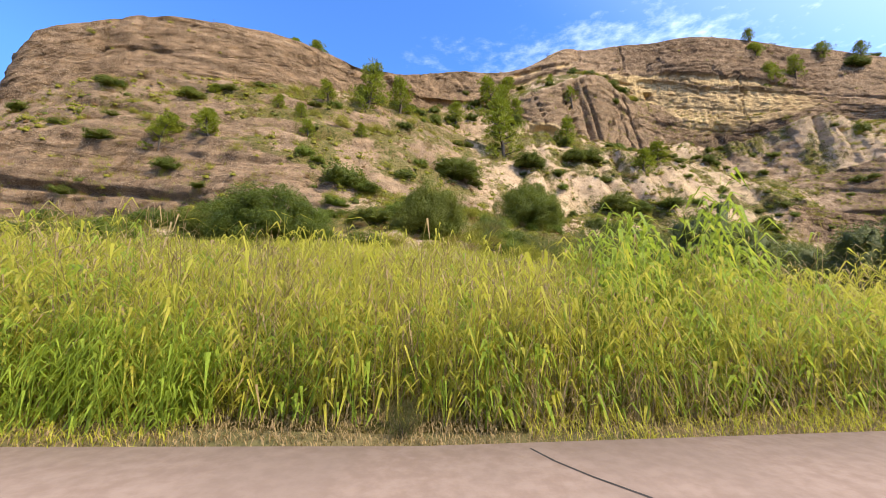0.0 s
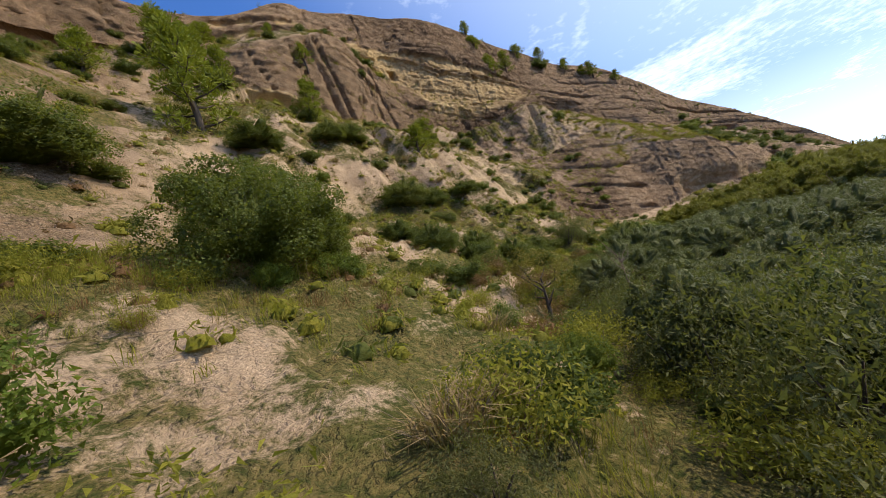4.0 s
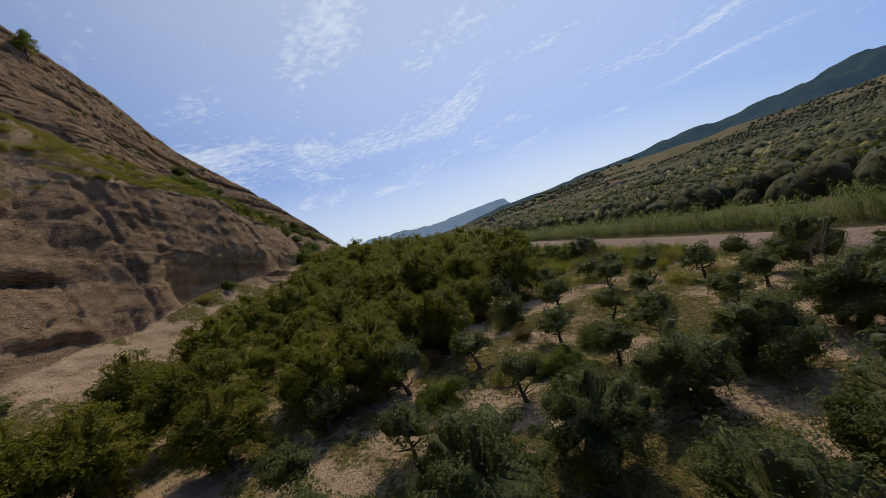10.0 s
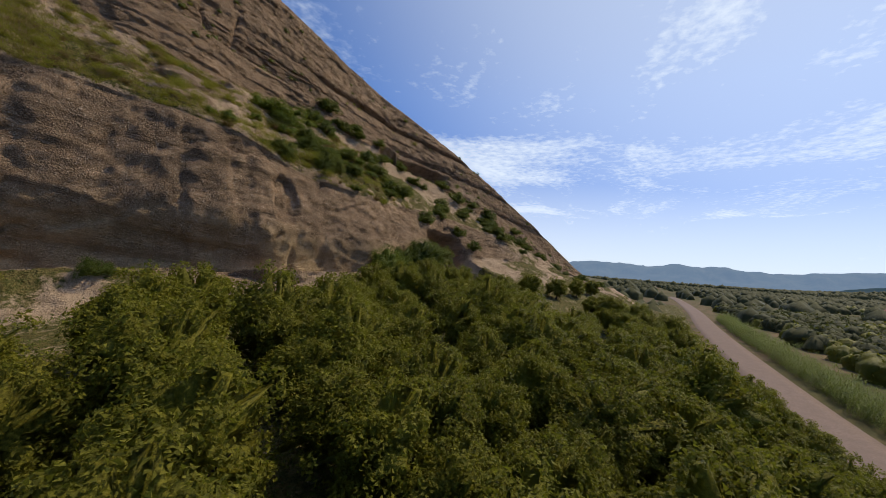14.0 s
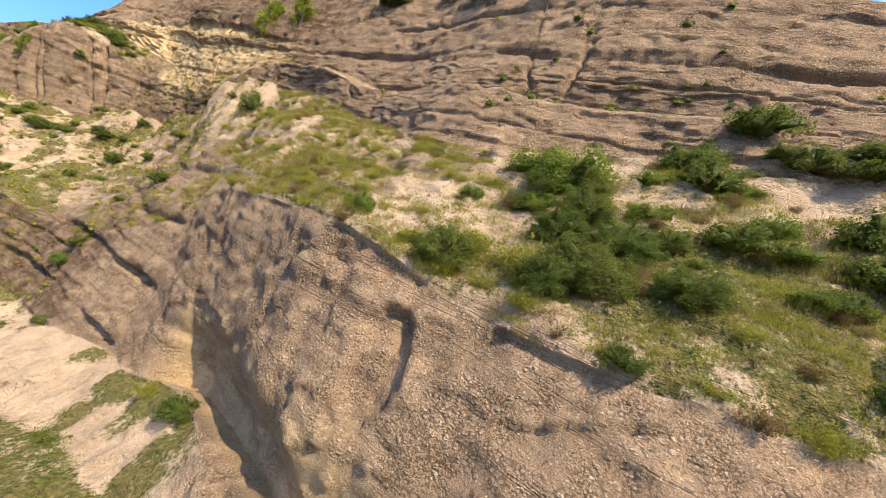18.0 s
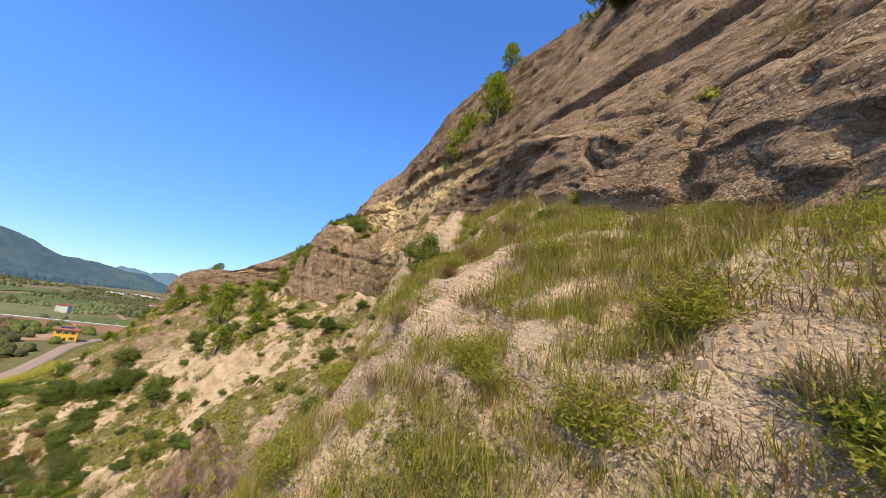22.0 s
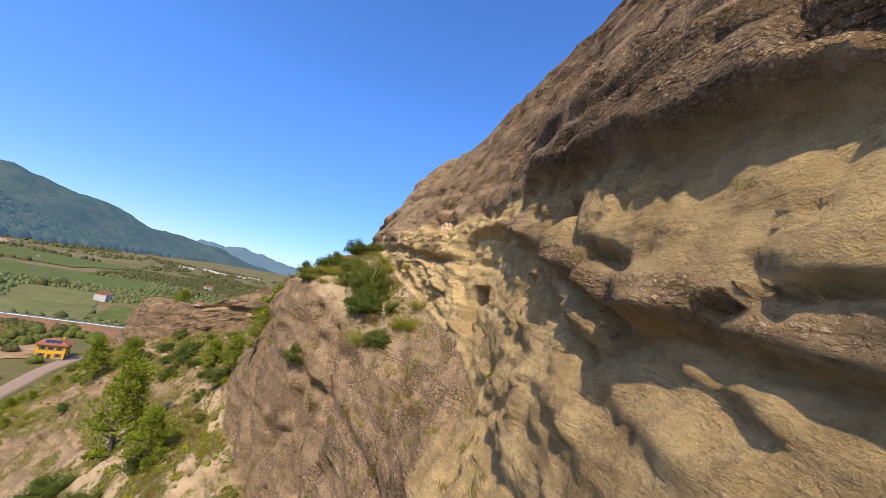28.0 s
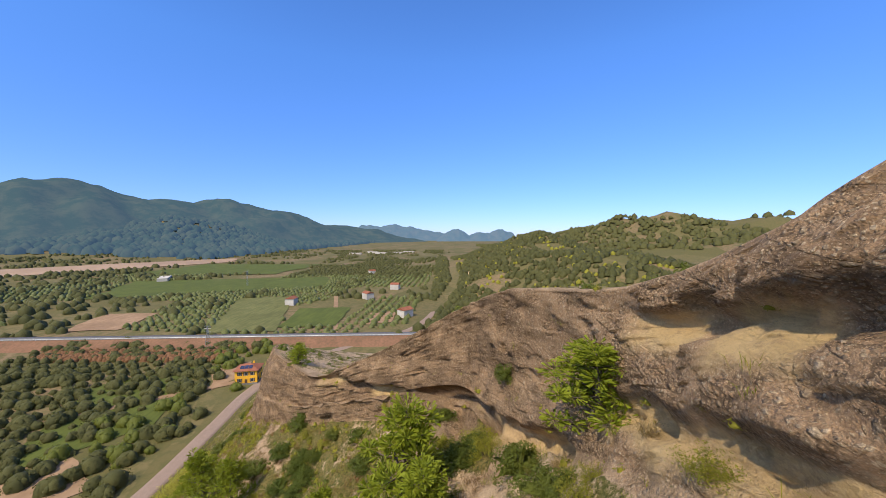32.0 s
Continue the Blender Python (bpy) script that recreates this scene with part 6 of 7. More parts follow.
for gx in range(19):
    for gy in range(9):
        x, y = 18 + gx * 4.55 + 0.35 * gy, 50.5 - gy * 4.3 + 1.3 * math.sin(gx * 0.5)
        x, y = x + dice.uniform(-0.4, 0.4), y + dice.uniform(-0.4, 0.4)
        if y < float(road_y(x)) + 7 or y > float(np.interp(x, COLUMNS, LINES[2][0])) - 4 or (x < 30 and y > 36) or (x > 92 and y > 40) or (x > 97 and y < 24):
            continue
        if x > 82 + 0.25 * (50 - y):
            plant("young_olive", on_hill(x, y, 0, 1), dice.uniform(0.85, 1.1), dice.uniform(0.9, 1.05))
        else:
            plant("olive_tree", on_hill(x, y, 0, 1), dice.uniform(0.98, 1.22), dice.uniform(0.9, 1.05))
for x, y, kind, s in ((112, 21, "olive_tree", 1.0), (104, 23.5, "green_shrub", 1.6), (118, 22, "mastic", 1.9), (126, 20.5, "mastic", 1.7), (122, 24, "olive_tree", 1.1), (134, 20, "green_shrub", 1.7), (100, 20, "broom", 1.5), (140, 22, "mastic", 2.0), (148, 21, "broadleaf_tree", 0.6), (157, 20, "broadleaf_tree", 0.55), (131, 25, "broadleaf_tree", 0.6), (177, 19.4, "broadleaf_tree", 0.62), (170, 17.4, "broadleaf_tree", 0.5), (162, 17, "broadleaf_tree", 0.55), (165, 19, "broadleaf_tree", 0.6), (184, 22, "broadleaf_tree", 0.65), (191, 19.6, "broadleaf_tree", 0.55), (154, 17.6, "mastic_large", 2.0), (173, 21.5, "mastic_large", 2.2)):
    plant(kind, on_hill(x, y, 0, 1), s)

# shrubs scattered over the slopes and ledges; denser on the gentle bench
def scatter(kind, count, first, last, x_low, x_high, size, tall, seed, flat_least=0.25, clear=0.0):
    rng = np.random.default_rng(seed)
    cols = np.where((COLUMNS > x_low) & (COLUMNS < x_high))[0]
    rows_in = np.where((SEGMENT >= first) & (SEGMENT <= last))[0]
    done = 0
    for _ in range(count * 30):
        i, j = rng.choice(cols), rng.choice(rows_in)
        nz = HILL_N[i, j, 2]
        if abs(nz) < flat_least or KINDS["chalky"][i, j] > 0.75 or rng.random() > 0.35 + 0.65 * KINDS["turf"][i, j]:
            continue
        p = HILL[i, j]
        plant(kind, p, rng.uniform(*size), rng.uniform(*tall), 0.12)
        done += 1
        if done >= count:
            return


scatter("broom", 80, 4, 5, 112, 160, (0.6, 1.3), (0.6, 0.9), 26)
scatter("broom", 45, 4, 5, 100, 178, (0.45, 1.15), (0.7, 1.1), 1)
scatter("rusty_bush", 45, 4, 5, 100, 178, (0.4, 0.9), (0.8, 1.2), 21)
scatter("dry_bush", 60, 4, 5, 100, 178, (0.5, 1.1), (0.8, 1.2), 2)
scatter("mastic", 8, 4, 5, 152, 180, (0.6, 1.5), (0.7, 1.0), 3)
scatter("green_shrub", 8, 4, 5, 100, 178, (0.4, 0.8), (0.7, 1.0), 4)
scatter("broom", 55, 2, 5, 5, 100, (0.5, 1.2), (0.7, 1.1), 5)
scatter("mastic", 80, 2, 5, 5, 105, (0.7, 1.9), (0.6, 0.9), 6)
scatter("green_shrub", 25, 2, 5, -20, 100, (0.6, 1.5), (0.7, 1.0), 7)
scatter("dry_bush", 40, 2, 5, -60, 100, (0.6, 1.3), (0.7, 1.0), 8)
scatter("broom", 20, 2, 5, -60, 5, (0.7, 1.5), (0.7, 1.1), 9)
scatter("mastic", 60, 2, 5, -70, 5, (0.8, 2.0), (0.5, 0.8), 10)
scatter("broom", 20, 7, 7, 14, 57, (0.7, 1.6), (0.6, 1.0), 15, 0.2)
scatter("mastic", 14, 7, 7, 14, 57, (0.8, 1.8), (0.7, 1.0), 16, 0.2)
scatter("dry_bush", 20, 7, 7, 14, 57, (0.6, 1.2), (0.7, 1.0), 17, 0.2)
scatter("broom", 16, 5, 6, -25, 14, (0.8, 1.7), (0.6, 1.0), 18, 0.2)
scatter("mastic", 22, 5, 6, -25, 14, (0.9, 2.1), (0.7, 1.0), 19, 0.2)
scatter("green_shrub", 10, 4, 5, 148, 176, (0.8, 1.7), (0.7, 1.0), 20)
scatter("mastic_large", 4, 4, 5, 158, 172, (1.2, 2.0), (0.7, 1.0), 23)
scatter("broom", 12, 7, 10, -60, 240, (0.5, 1.2), (0.6, 1.0), 11, 0.3)
scatter("mastic", 30, 10, 10, 95, 250, (0.8, 2.0), (0.5, 0.8), 12, 0.45)
scatter("mastic", 45, 3, 6, 172, 270, (1.0, 2.4), (0.6, 0.9), 13, 0.15)
scatter("dry_bush", 25, 6, 9, 20, 200, (0.4, 0.8), (0.7, 1.0), 14, 0.3)
# bushes along the eastern cliff top
for x in range(150, 222, 4):
    j = int(np.argmax(HILL[np.searchsorted(COLUMNS, x), :, 2]))
    plant("mastic_large", HILL[np.searchsorted(COLUMNS, x), j], dice.uniform(0.9, 2.0), dice.uniform(0.6, 0.9), 0.2)
# the green cluster on the bench above the lower cliff
for x, y, s, kind in ((160.4, 74.3, 2.2, "green_shrub"), (163, 72, 2.0, "mastic_large"), (158, 73, 1.6, "grey_shrub"), (161.5, 70, 2.2, "mastic_large"), (165, 69.5, 2.1, "mastic_large"), (157, 68.5, 1.5, "broom"), (160.5, 67.5, 2.2, "broom"), (164, 66.5, 2.1, "grey_shrub"), (168, 67, 1.8, "mastic_large"), (147.5, 69.4, 0.9, "green_shrub"), (153, 67.8, 1.3, "broom")):
    plant(kind, on_hill(x, y, 4, 5), s, 0.85)
for x, y, s, kind in ((166.5, 57.6, 3.0, "green_shrub"), (174.5, 57.5, 3.4, "mastic_large"), (170.5, 58.5, 3.0, "mastic_large"), (179, 57, 3.2, "mastic_large"), (184, 56, 3.0, "mastic_large"), (158, 57.5, 1.8, "mastic"), (139, 67.5, 1.4, "mastic"), (145, 62, 1.2, "dry_bush"), (170, 55, 1.8, "grey_shrub"), (133, 69, 1.3, "broom")):
    plant(kind, on_hill(x, y, 1, 3), s, 0.9)


# ---- uncounted growth ----
LOW = np.where(SEGMENT <= 3)[0][-1]


def low_ground(x, y):
    """Height of the ground from the road to the foot of the slope."""
    out = np.array(valley(x), float)
    col = np.clip(np.searchsorted(COLUMNS, x), 0, len(COLUMNS) - 1)
    for i in np.unique(col):
        at = col == i
        h = np.interp(y[at], HILL[i, :LOW, 1], HILL[i, :LOW, 2])
        out[at] = np.where(y[at] > HILL[i, 2, 1], h, out[at])
    return out


def stuff(name, v, f, mat, label):
    return tagged(new(name, mesh_of(name, v, f, mat)), label, "vegetation", kind="stuff")


def reed_bed(name, seed, xs, ys, count, height, label, near_road=None, mat=None, per=13, tilted=0.1, width=0.02):
    """Canes with long arching leaves."""
    rng = np.random.default_rng(seed)
    x = rng.uniform(*xs, count)
    y = (road_y(x) + near_road + ys[0] + (ys[1] - ys[0]) * rng.random(count)) if near_road is not None else ys[0] + 0.08 * x * (1 - ramp01(np.abs(x), 8, 14)) + (ys[1] - ys[0]) * rng.random(count) ** 1.4
    z = low_ground(x, y)
    q = np.stack([x, y, 0 * x], -1)
    h = height * rng.uniform(0.55, 1.12, count) * (1 + 0.3 * vnoise(q / 1.7, seed) + 0.15 * vnoise(q / 0.6, seed + 1))
    base = np.stack([x, y, z], -1)
    tilt = rng.normal(size=(count, 2)) * tilted + 0.16 * np.stack([vnoise(q / 1.2, seed + 5), vnoise(q / 1.2, seed + 6)], -1)
    top = base + np.stack([tilt[:, 0] * h, tilt[:, 1] * h, h], -1)
    w = 0.011
    stalk = np.stack([base - [w, 0, 0], base + [w, 0, 0], top + [w * 0.3, 0, 0], top - [w * 0.3, 0, 0]], 1).reshape(-1, 3)
    pieces = [(stalk, np.arange(4 * count).reshape(-1, 4))]
    k = np.repeat(np.arange(count), per)
    t = rng.uniform(0.04, 1.0, len(k))
    b = base[k] + (top - base)[k] * t[:, None]
    a = rng.uniform(0, 2 * np.pi, len(k))
    way = np.stack([np.cos(a), np.sin(a), 0 * a], -1)
    ln = rng.uniform(0.3, 0.75, len(k))[:, None] * (height / 2.2)
    side = np.stack([-np.sin(a), np.cos(a), 0 * a], -1) * width * rng.uniform(0.5, 1.5, len(k))[:, None] * (height / 2.2)
    rise = rng.uniform(0.15, 0.75, len(k))[:, None]
    up = np.array([[0, 0, 1.0]])
    mid = b + way * ln * 0.45 + up * ln * rise * 0.7
    tip = b + way * ln * rng.uniform(0.8, 1.0, len(k))[:, None] + up * ln * (rise - rng.uniform(0.1, 1.0, len(k))[:, None])
    v = np.stack([b, mid + side, tip, mid - side], 1).reshape(-1, 3)
    pieces.append((v, np.arange(4 * len(k)).reshape(-1, 4)))
    v, f = joined(pieces)
    return stuff(name, v, f, mat or LEAF_REED, label)


reed_bed("reed_bed", 1, (-26, 26), (5.2, 11), 2700, 2.0, "dense bed of tall green giant reeds beside the road", None, None, 16, 0.14, 0.019)
reed_bed("fresh_reeds", 11, (-26, 26), (5.0, 9), 1100, 1.7, "fresh green reeds at the front of the bed", None, LEAF_FRESH, 13, 0.12, 0.026)
reed_bed("dry_reeds", 12, (-26, 26), (5.4, 11), 1500, 2.1, "dry straw-coloured reed stalks among the green", None, LEAF_DRY, 10, 0.16, 0.014)
reed_bed("tall_canes", 15, (3.2, 8.5), (7.6, 10.5), 70, 2.9, "clump of tall fresh green canes above the reeds", None, LEAF_FRESH, 20, 0.08, 0.03)
reed_bed("low_reeds", 13, (-9, -3.2), (4.7, 6.4), 420, 1.15, "low patch of blue-green blades at the road edge", None, LEAF_FRESH, 14, 0.2, 0.02)
reed_bed("dry_reeds", 14, (0.5, 20), (5.0, 6.4), 900, 0.75, "withered brown undergrowth at the foot of the reeds", None, LEAF_DRY, 9, 0.25, 0.016)
reed_bed("reed_bed", 2, (-75, -24), (2.0, 7.5), 1800, 2.3, "dense bed of tall green giant reeds beside the road", 3)
reed_bed("reed_bed", 3, (24, 62), (0.5, 5.0), 1300, 2.2, "bed of tall green giant reeds beside the road", 3)
reed_bed("roadside_reeds", 4, (80, 270), (-4.2, -0.4), 5200, 2.5, "bright green hedge of reeds lining the road", -3.4, LEAF_BRIGHT, 12, 0.1, 0.026)
plant("grey_shrub", (-0.47, 4.75, float(valley(-0.47)) + 0.02), 0.36)


def grass_field(name, seed, count, xs, ys, height, mat, label, lean=0.5):
    rng = np.random.default_rng(seed)
    x, y = rng.uniform(*xs, count), rng.uniform(*ys, count)
    keep = (vnoise(np.stack([x / 5, y / 5, 0 * x], -1), seed) > -0.5) & (y > road_y(x) + 2.75)
    x, y = x[keep], y[keep]
    z = low_ground(x, y)
    k = np.repeat(np.arange(len(x)), 7)
    base = np.stack([x, y, z], -1)[k] + rng.normal(size=(len(k), 3)) * [0.14, 0.14, 0]
    v, f = blades(rng, base, height * rng.uniform(0.5, 1.2, len(k)), lean * rng.uniform(0.2, 1.3, len(k)), 0.012 * height + 0.006)
    return stuff(name, v, f, mat, label)


grass_field("dry_grass", 21, 1900, (-30, 12), (8.5, 19.5), 0.8, LEAF_DRY, "tall straw-coloured dry grass")
grass_field("green_grass", 22, 6500, (-30, 28), (8.5, 24), 0.75, LEAF_REED, "yellow-green meadow grass")
grass_field("verge_grass", 23, 6000, (-16, 16), (3.6, 6.4), 0.12, LEAF_DRY, "short dry grass on the road verge", 0.8)
grass_field("verge_grass", 24, 3600, (-16, 16), (4.0, 6.6), 0.17, LEAF_REED, "short green grass on the road verge", 0.8)
grass_field("grove_weeds", 25, 5500, (20, 112), (18, 62), 0.45, LEAF_BROOM, "low weeds between the olive trees")
grass_field("grove_weeds", 26, 6500, (92, 230), (13, 30), 0.6, LEAF_BROOM, "yellow-green weeds on the road bank")
grass_field("bank_growth", 28, 5200, (101, 160), (15, 33), 1.0, LEAF_BROOM, "knee-high yellow-green growth beside the thicket", 0.7)
grass_field("grove_weeds", 27, 4000, (-140, -25), (14, 40), 0.8, LEAF_BROOM, "scrubby green growth by the road")


def slope_tufts(name, seed, count, first, last, xs, height, mat, label, flat=0.25):
    rng = np.random.default_rng(seed)
    cols = np.where((COLUMNS > xs[0]) & (COLUMNS < xs[1]))[0]
    rows_in = np.where((SEGMENT >= first) & (SEGMENT <= last))[0]
    i, j = rng.choice(cols, count * 3), rng.choice(rows_in, count * 3)
    ok = (np.abs(HILL_N[i, j, 2]) > flat) & (rng.random(count * 3) < 0.12 + KINDS["turf"][i, j])
    i, j = i[ok][:count], j[ok][:count]
    k = np.repeat(np.arange(len(i)), 14)
    sz = rng.uniform(0.5, 1.4, len(i))[k]
    base = HILL[i, j][k] + rng.normal(size=(len(k), 3)) * [0.13, 0.13, 0.0] * sz[:, None]
    base[:, 2] -= 0.05
    v, f = blades(rng, base, height * sz * rng.uniform(0.5, 1.1, len(k)), rng.uniform(0.1, 1.1, len(k)), 0.011)
    return stuff(name, v, f, mat, label)


slope_tufts("dry_tufts", 31, 1300, 4, 5, (95, 180), 0.42, LEAF_DRY, "tufts of dry straw grass on the scree")
slope_tufts("herb_tufts", 32, 1400, 4, 5, (95, 180), 0.32, LEAF_BROOM, "low yellow-green herbs on the scree")
slope_tufts("dry_tufts", 33, 900, 2, 5, (-60, 95), 0.6, LEAF_DRY, "tufts of dry straw grass on the slope")
slope_tufts("herb_tufts", 34, 1000, 2, 5, (-60, 95), 0.55, LEAF_BROOM, "low yellow-green herbs on the slope")
slope_tufts("ledge_herbs", 35, 1500, 7, 10, (-60, 230), 0.5, LEAF_BROOM, "herbs growing along the ledges", 0.35)


def brush(name, seed, count, first, last, xs, height, mat, label, per=52):
    """Upright twiggy bushlets over the slope, gathered in patches."""
    rng = np.random.default_rng(seed)
    cols = np.where((COLUMNS > xs[0]) & (COLUMNS < xs[1]))[0]
    rows_in = np.where((SEGMENT >= first) & (SEGMENT <= last))[0]
    i, j = rng.choice(cols, count * 5), rng.choice(rows_in, count * 5)
    ok = (np.abs(HILL_N[i, j, 2]) > 0.25) & (vnoise(HILL[i, j] / 4.0, 300) + 0.4 * vnoise(HILL[i, j] / 1.3, 301) > -0.08) & (KINDS["chalky"][i, j] < 0.6)
    i, j = i[ok][:count], j[ok][:count]
    at = HILL[i, j]
    at = at[np.array([np.min(np.linalg.norm(LANE - q, axis=1)) for q in at]) > 1.7]
    k = np.repeat(np.arange(len(at)), per)
    sz = rng.uniform(0.4, 1.25, len(at))[k]
    base = at[k] + rng.normal(size=(len(k), 3)) * [0.24, 0.24, 0.0] * sz[:, None]
    base[:, 2] -= 0.08
    tall = height * sz * rng.uniform(0.35, 1.1, len(k))
    a = rng.uniform(0, 2 * np.pi, len(k))
    lean = rng.uniform(0.1, 0.9, len(k))
    way = np.stack([np.cos(a) * lean, np.sin(a) * lean, 1 - 0.35 * lean], -1)
    tip = base + way * tall[:, None]
    side = np.stack([-np.sin(a), np.cos(a), 0 * a], -1) * (0.005 + 0.006 * rng.random(len(k)))[:, None]
    mid = base + way * (tall * 0.6)[:, None] + rng.normal(size=(len(k), 3)) * 0.02
    v = np.stack([base, mid + side, tip, mid - side], 1).reshape(-1, 3)
    return stuff(name, v, np.arange(4 * len(k)).reshape(-1, 4), mat, label)


brush("bench_brush", 51, 2600, 4, 5, (97, 178), 0.6, LEAF_BROOM, "yellow-green twiggy brush on the scree bench")
brush("bench_brush", 52, 350, 4, 5, (97, 178), 0.6, LEAF_RUST, "brown withered brush on the scree bench")
brush("bench_brush", 53, 750, 4, 5, (97, 178), 0.7, LEAF_DRY, "straw-coloured dry brush on the scree bench")
brush("bench_brush", 58, 700, 4, 5, (116, 136), 0.75, LEAF_BROOM, "yellow-green twiggy brush on the scree bench")
brush("bench_brush", 59, 500, 4, 5, (116, 136), 0.7, LEAF_DRY, "straw-coloured dry brush on the scree bench")
brush("bench_brush", 60, 250, 4, 5, (116, 136), 0.6, LEAF_RUST, "brown withered brush on the scree bench")
scatter("mastic", 24, 4, 6, 165, 240, (1.4, 2.8), (0.7, 1.0), 24, 0.15)
scatter("green_shrub", 14, 2, 4, -30, 14, (0.9, 1.8), (0.7, 1.0), 25)
brush("slope_brush", 56, 1700, 2, 5, (-60, 14), 0.9, LEAF_BROOM, "yellow-green twiggy brush on the slope")
brush("slope_brush", 57, 700, 2, 5, (-60, 14), 0.9, LEAF_RUST, "brown withered brush on the slope")
brush("slope_brush", 54, 2000, 2, 7, (12, 97), 0.95, LEAF_BROOM, "yellow-green twiggy brush on the slope")
brush("slope_brush", 55, 800, 2, 7, (12, 97), 0.9, LEAF_RUST, "brown withered brush on the slope")


# ---- stones on the scree ----
def stones(seed, count):
    rng = np.random.default_rng(seed)
    cols = np.where((COLUMNS > 98) & (COLUMNS < 170))[0]
    rows_in = np.where((SEGMENT >= 4) & (SEGMENT <= 5))[0]
    cube = np.array([(x, y, z) for x in (-1, 1) for y in (-1, 1) for z in (-1, 1)], float)
    quad = np.array([(0, 1, 3, 2), (4, 6, 7, 5), (0, 4, 5, 1), (2, 3, 7, 6), (0, 2, 6, 4), (1, 5, 7, 3)])
    pieces = []
    for i, j in zip(rng.choice(cols, count), rng.choice(rows_in, count)):
        s = 0.016 + 0.06 * rng.random() ** 5
        v = cube * (1 + 0.24 * rng.normal(size=(8, 3))) * s * rng.uniform(0.6, 1.2, 3)
        pieces.append((v + HILL[i, j], quad))
    v, f = joined(pieces)
    me = mesh_of("loose_stones", v, f, STONE, False)
    return tagged(new("loose_stones", me), "scattered angular stones on the scree", "stones", kind="stuff")


STONE = plain("loose_stone", (0.46, 0.34, 0.24), (0.30, 0.21, 0.145), 5.0, 0.95, 0.02)
stones(5, 13000)


# ---- pale pinnacles on the sandstone ledge ----
def pinnacle(seed, height, radius):
    """A lumpy tapered tooth of sandstone."""
    nu, nv = 18, 16
    a, f = np.meshgrid(np.linspace(0, 2 * np.pi, nu, endpoint=False), np.linspace(0, 1, nv), indexing="ij")
    r = radius * (1 - f ** 1.6) ** 0.7 * (1 - 0.22 * np.exp(-((f - 0.62) / 0.09) ** 2)) + 0.02
    p = np.stack([r * np.cos(a), r * np.sin(a), f * height - 0.25], -1)
    p = p + 0.22 * radius * fbm(p.reshape(-1, 3) / 0.4 + seed, 3, seed).reshape(nu, nv, 1) * np.array([1, 1, 0.3])
    k = np.arange(nu * nv).reshape(nu, nv)
    n = np.roll(k, -1, axis=0)
    faces = np.stack([k[:, :-1], n[:, :-1], n[:, 1:], k[:, 1:]], -1).reshape(-1, 4)
    return mesh_of("pinnacle", p.reshape(-1, 3), faces, PALE_STONE)


PALE_STONE = plain("pale_sandstone", (0.58, 0.43, 0.27), (0.40, 0.28, 0.16), 5.0, 0.95, 0.15)
for k, (x, tall, wide) in enumerate(((53.7, 0.85, 0.34), (54.6, 1.2, 0.38), (55.4, 1.1, 0.36))):
    ob = tagged(new("rock_pinnacle", pinnacle(70 + k, tall, wide)), "pale weathered sandstone pinnacle on the cliff ledge", "rock", "pinnacles on the ledge")
    ob.matrix_basis = Matrix.Translation(at_hill(x, 104.9, 70.62) + Vector((0, -0.1, -0.05)))


# ---- far trees, too many to count ----
def domes(rng, at, size, sides=7, squat=1.0):
    """Rounded uneven crowns, one at each point: verts and triangles."""
    rings = ((1.0, 0.0), (1.02, 0.42), (0.62, 0.85)) if sides > 5 else ((1.0, 0.0), (0.85, 0.55))
    n = len(at)
    a = np.linspace(0, 2 * np.pi, sides, endpoint=False)
    cols = []
    for r, h in rings:
        rr = r * rng.uniform(0.78, 1.2, (n, sides)) * size[:, None] * 0.5
        aa = a[None] + rng.uniform(-0.25, 0.25, (n, sides))
        cols.append(np.stack([rr * np.cos(aa), rr * np.sin(aa), (h + rng.uniform(-0.1, 0.1, (n, sides))) * size[:, None] * 0.62 * squat], -1))
    top = np.stack([0 * size, 0 * size, size * 0.64 * squat], -1)[:, None]
    v = np.concatenate(cols + [top], 1) + at[:, None]
    m = len(rings) * sides + 1
    k = np.arange(sides)
    nx = (k + 1) % sides
    f = []
    for q in range(len(rings) - 1):
        f += [np.stack([q * sides + k, q * sides + nx, (q + 1) * sides + nx], -1), np.stack([q * sides + k, (q + 1) * sides + nx, (q + 1) * sides + k], -1)]
    last = (len(rings) - 1) * sides
    f.append(np.stack([last + k, last + nx, np.full(sides, m - 1)], -1))
    f = np.concatenate(f)
    return v.reshape(-1, 3), (f[None] + (np.arange(n) * m)[:, None, None]).reshape(-1, 3)


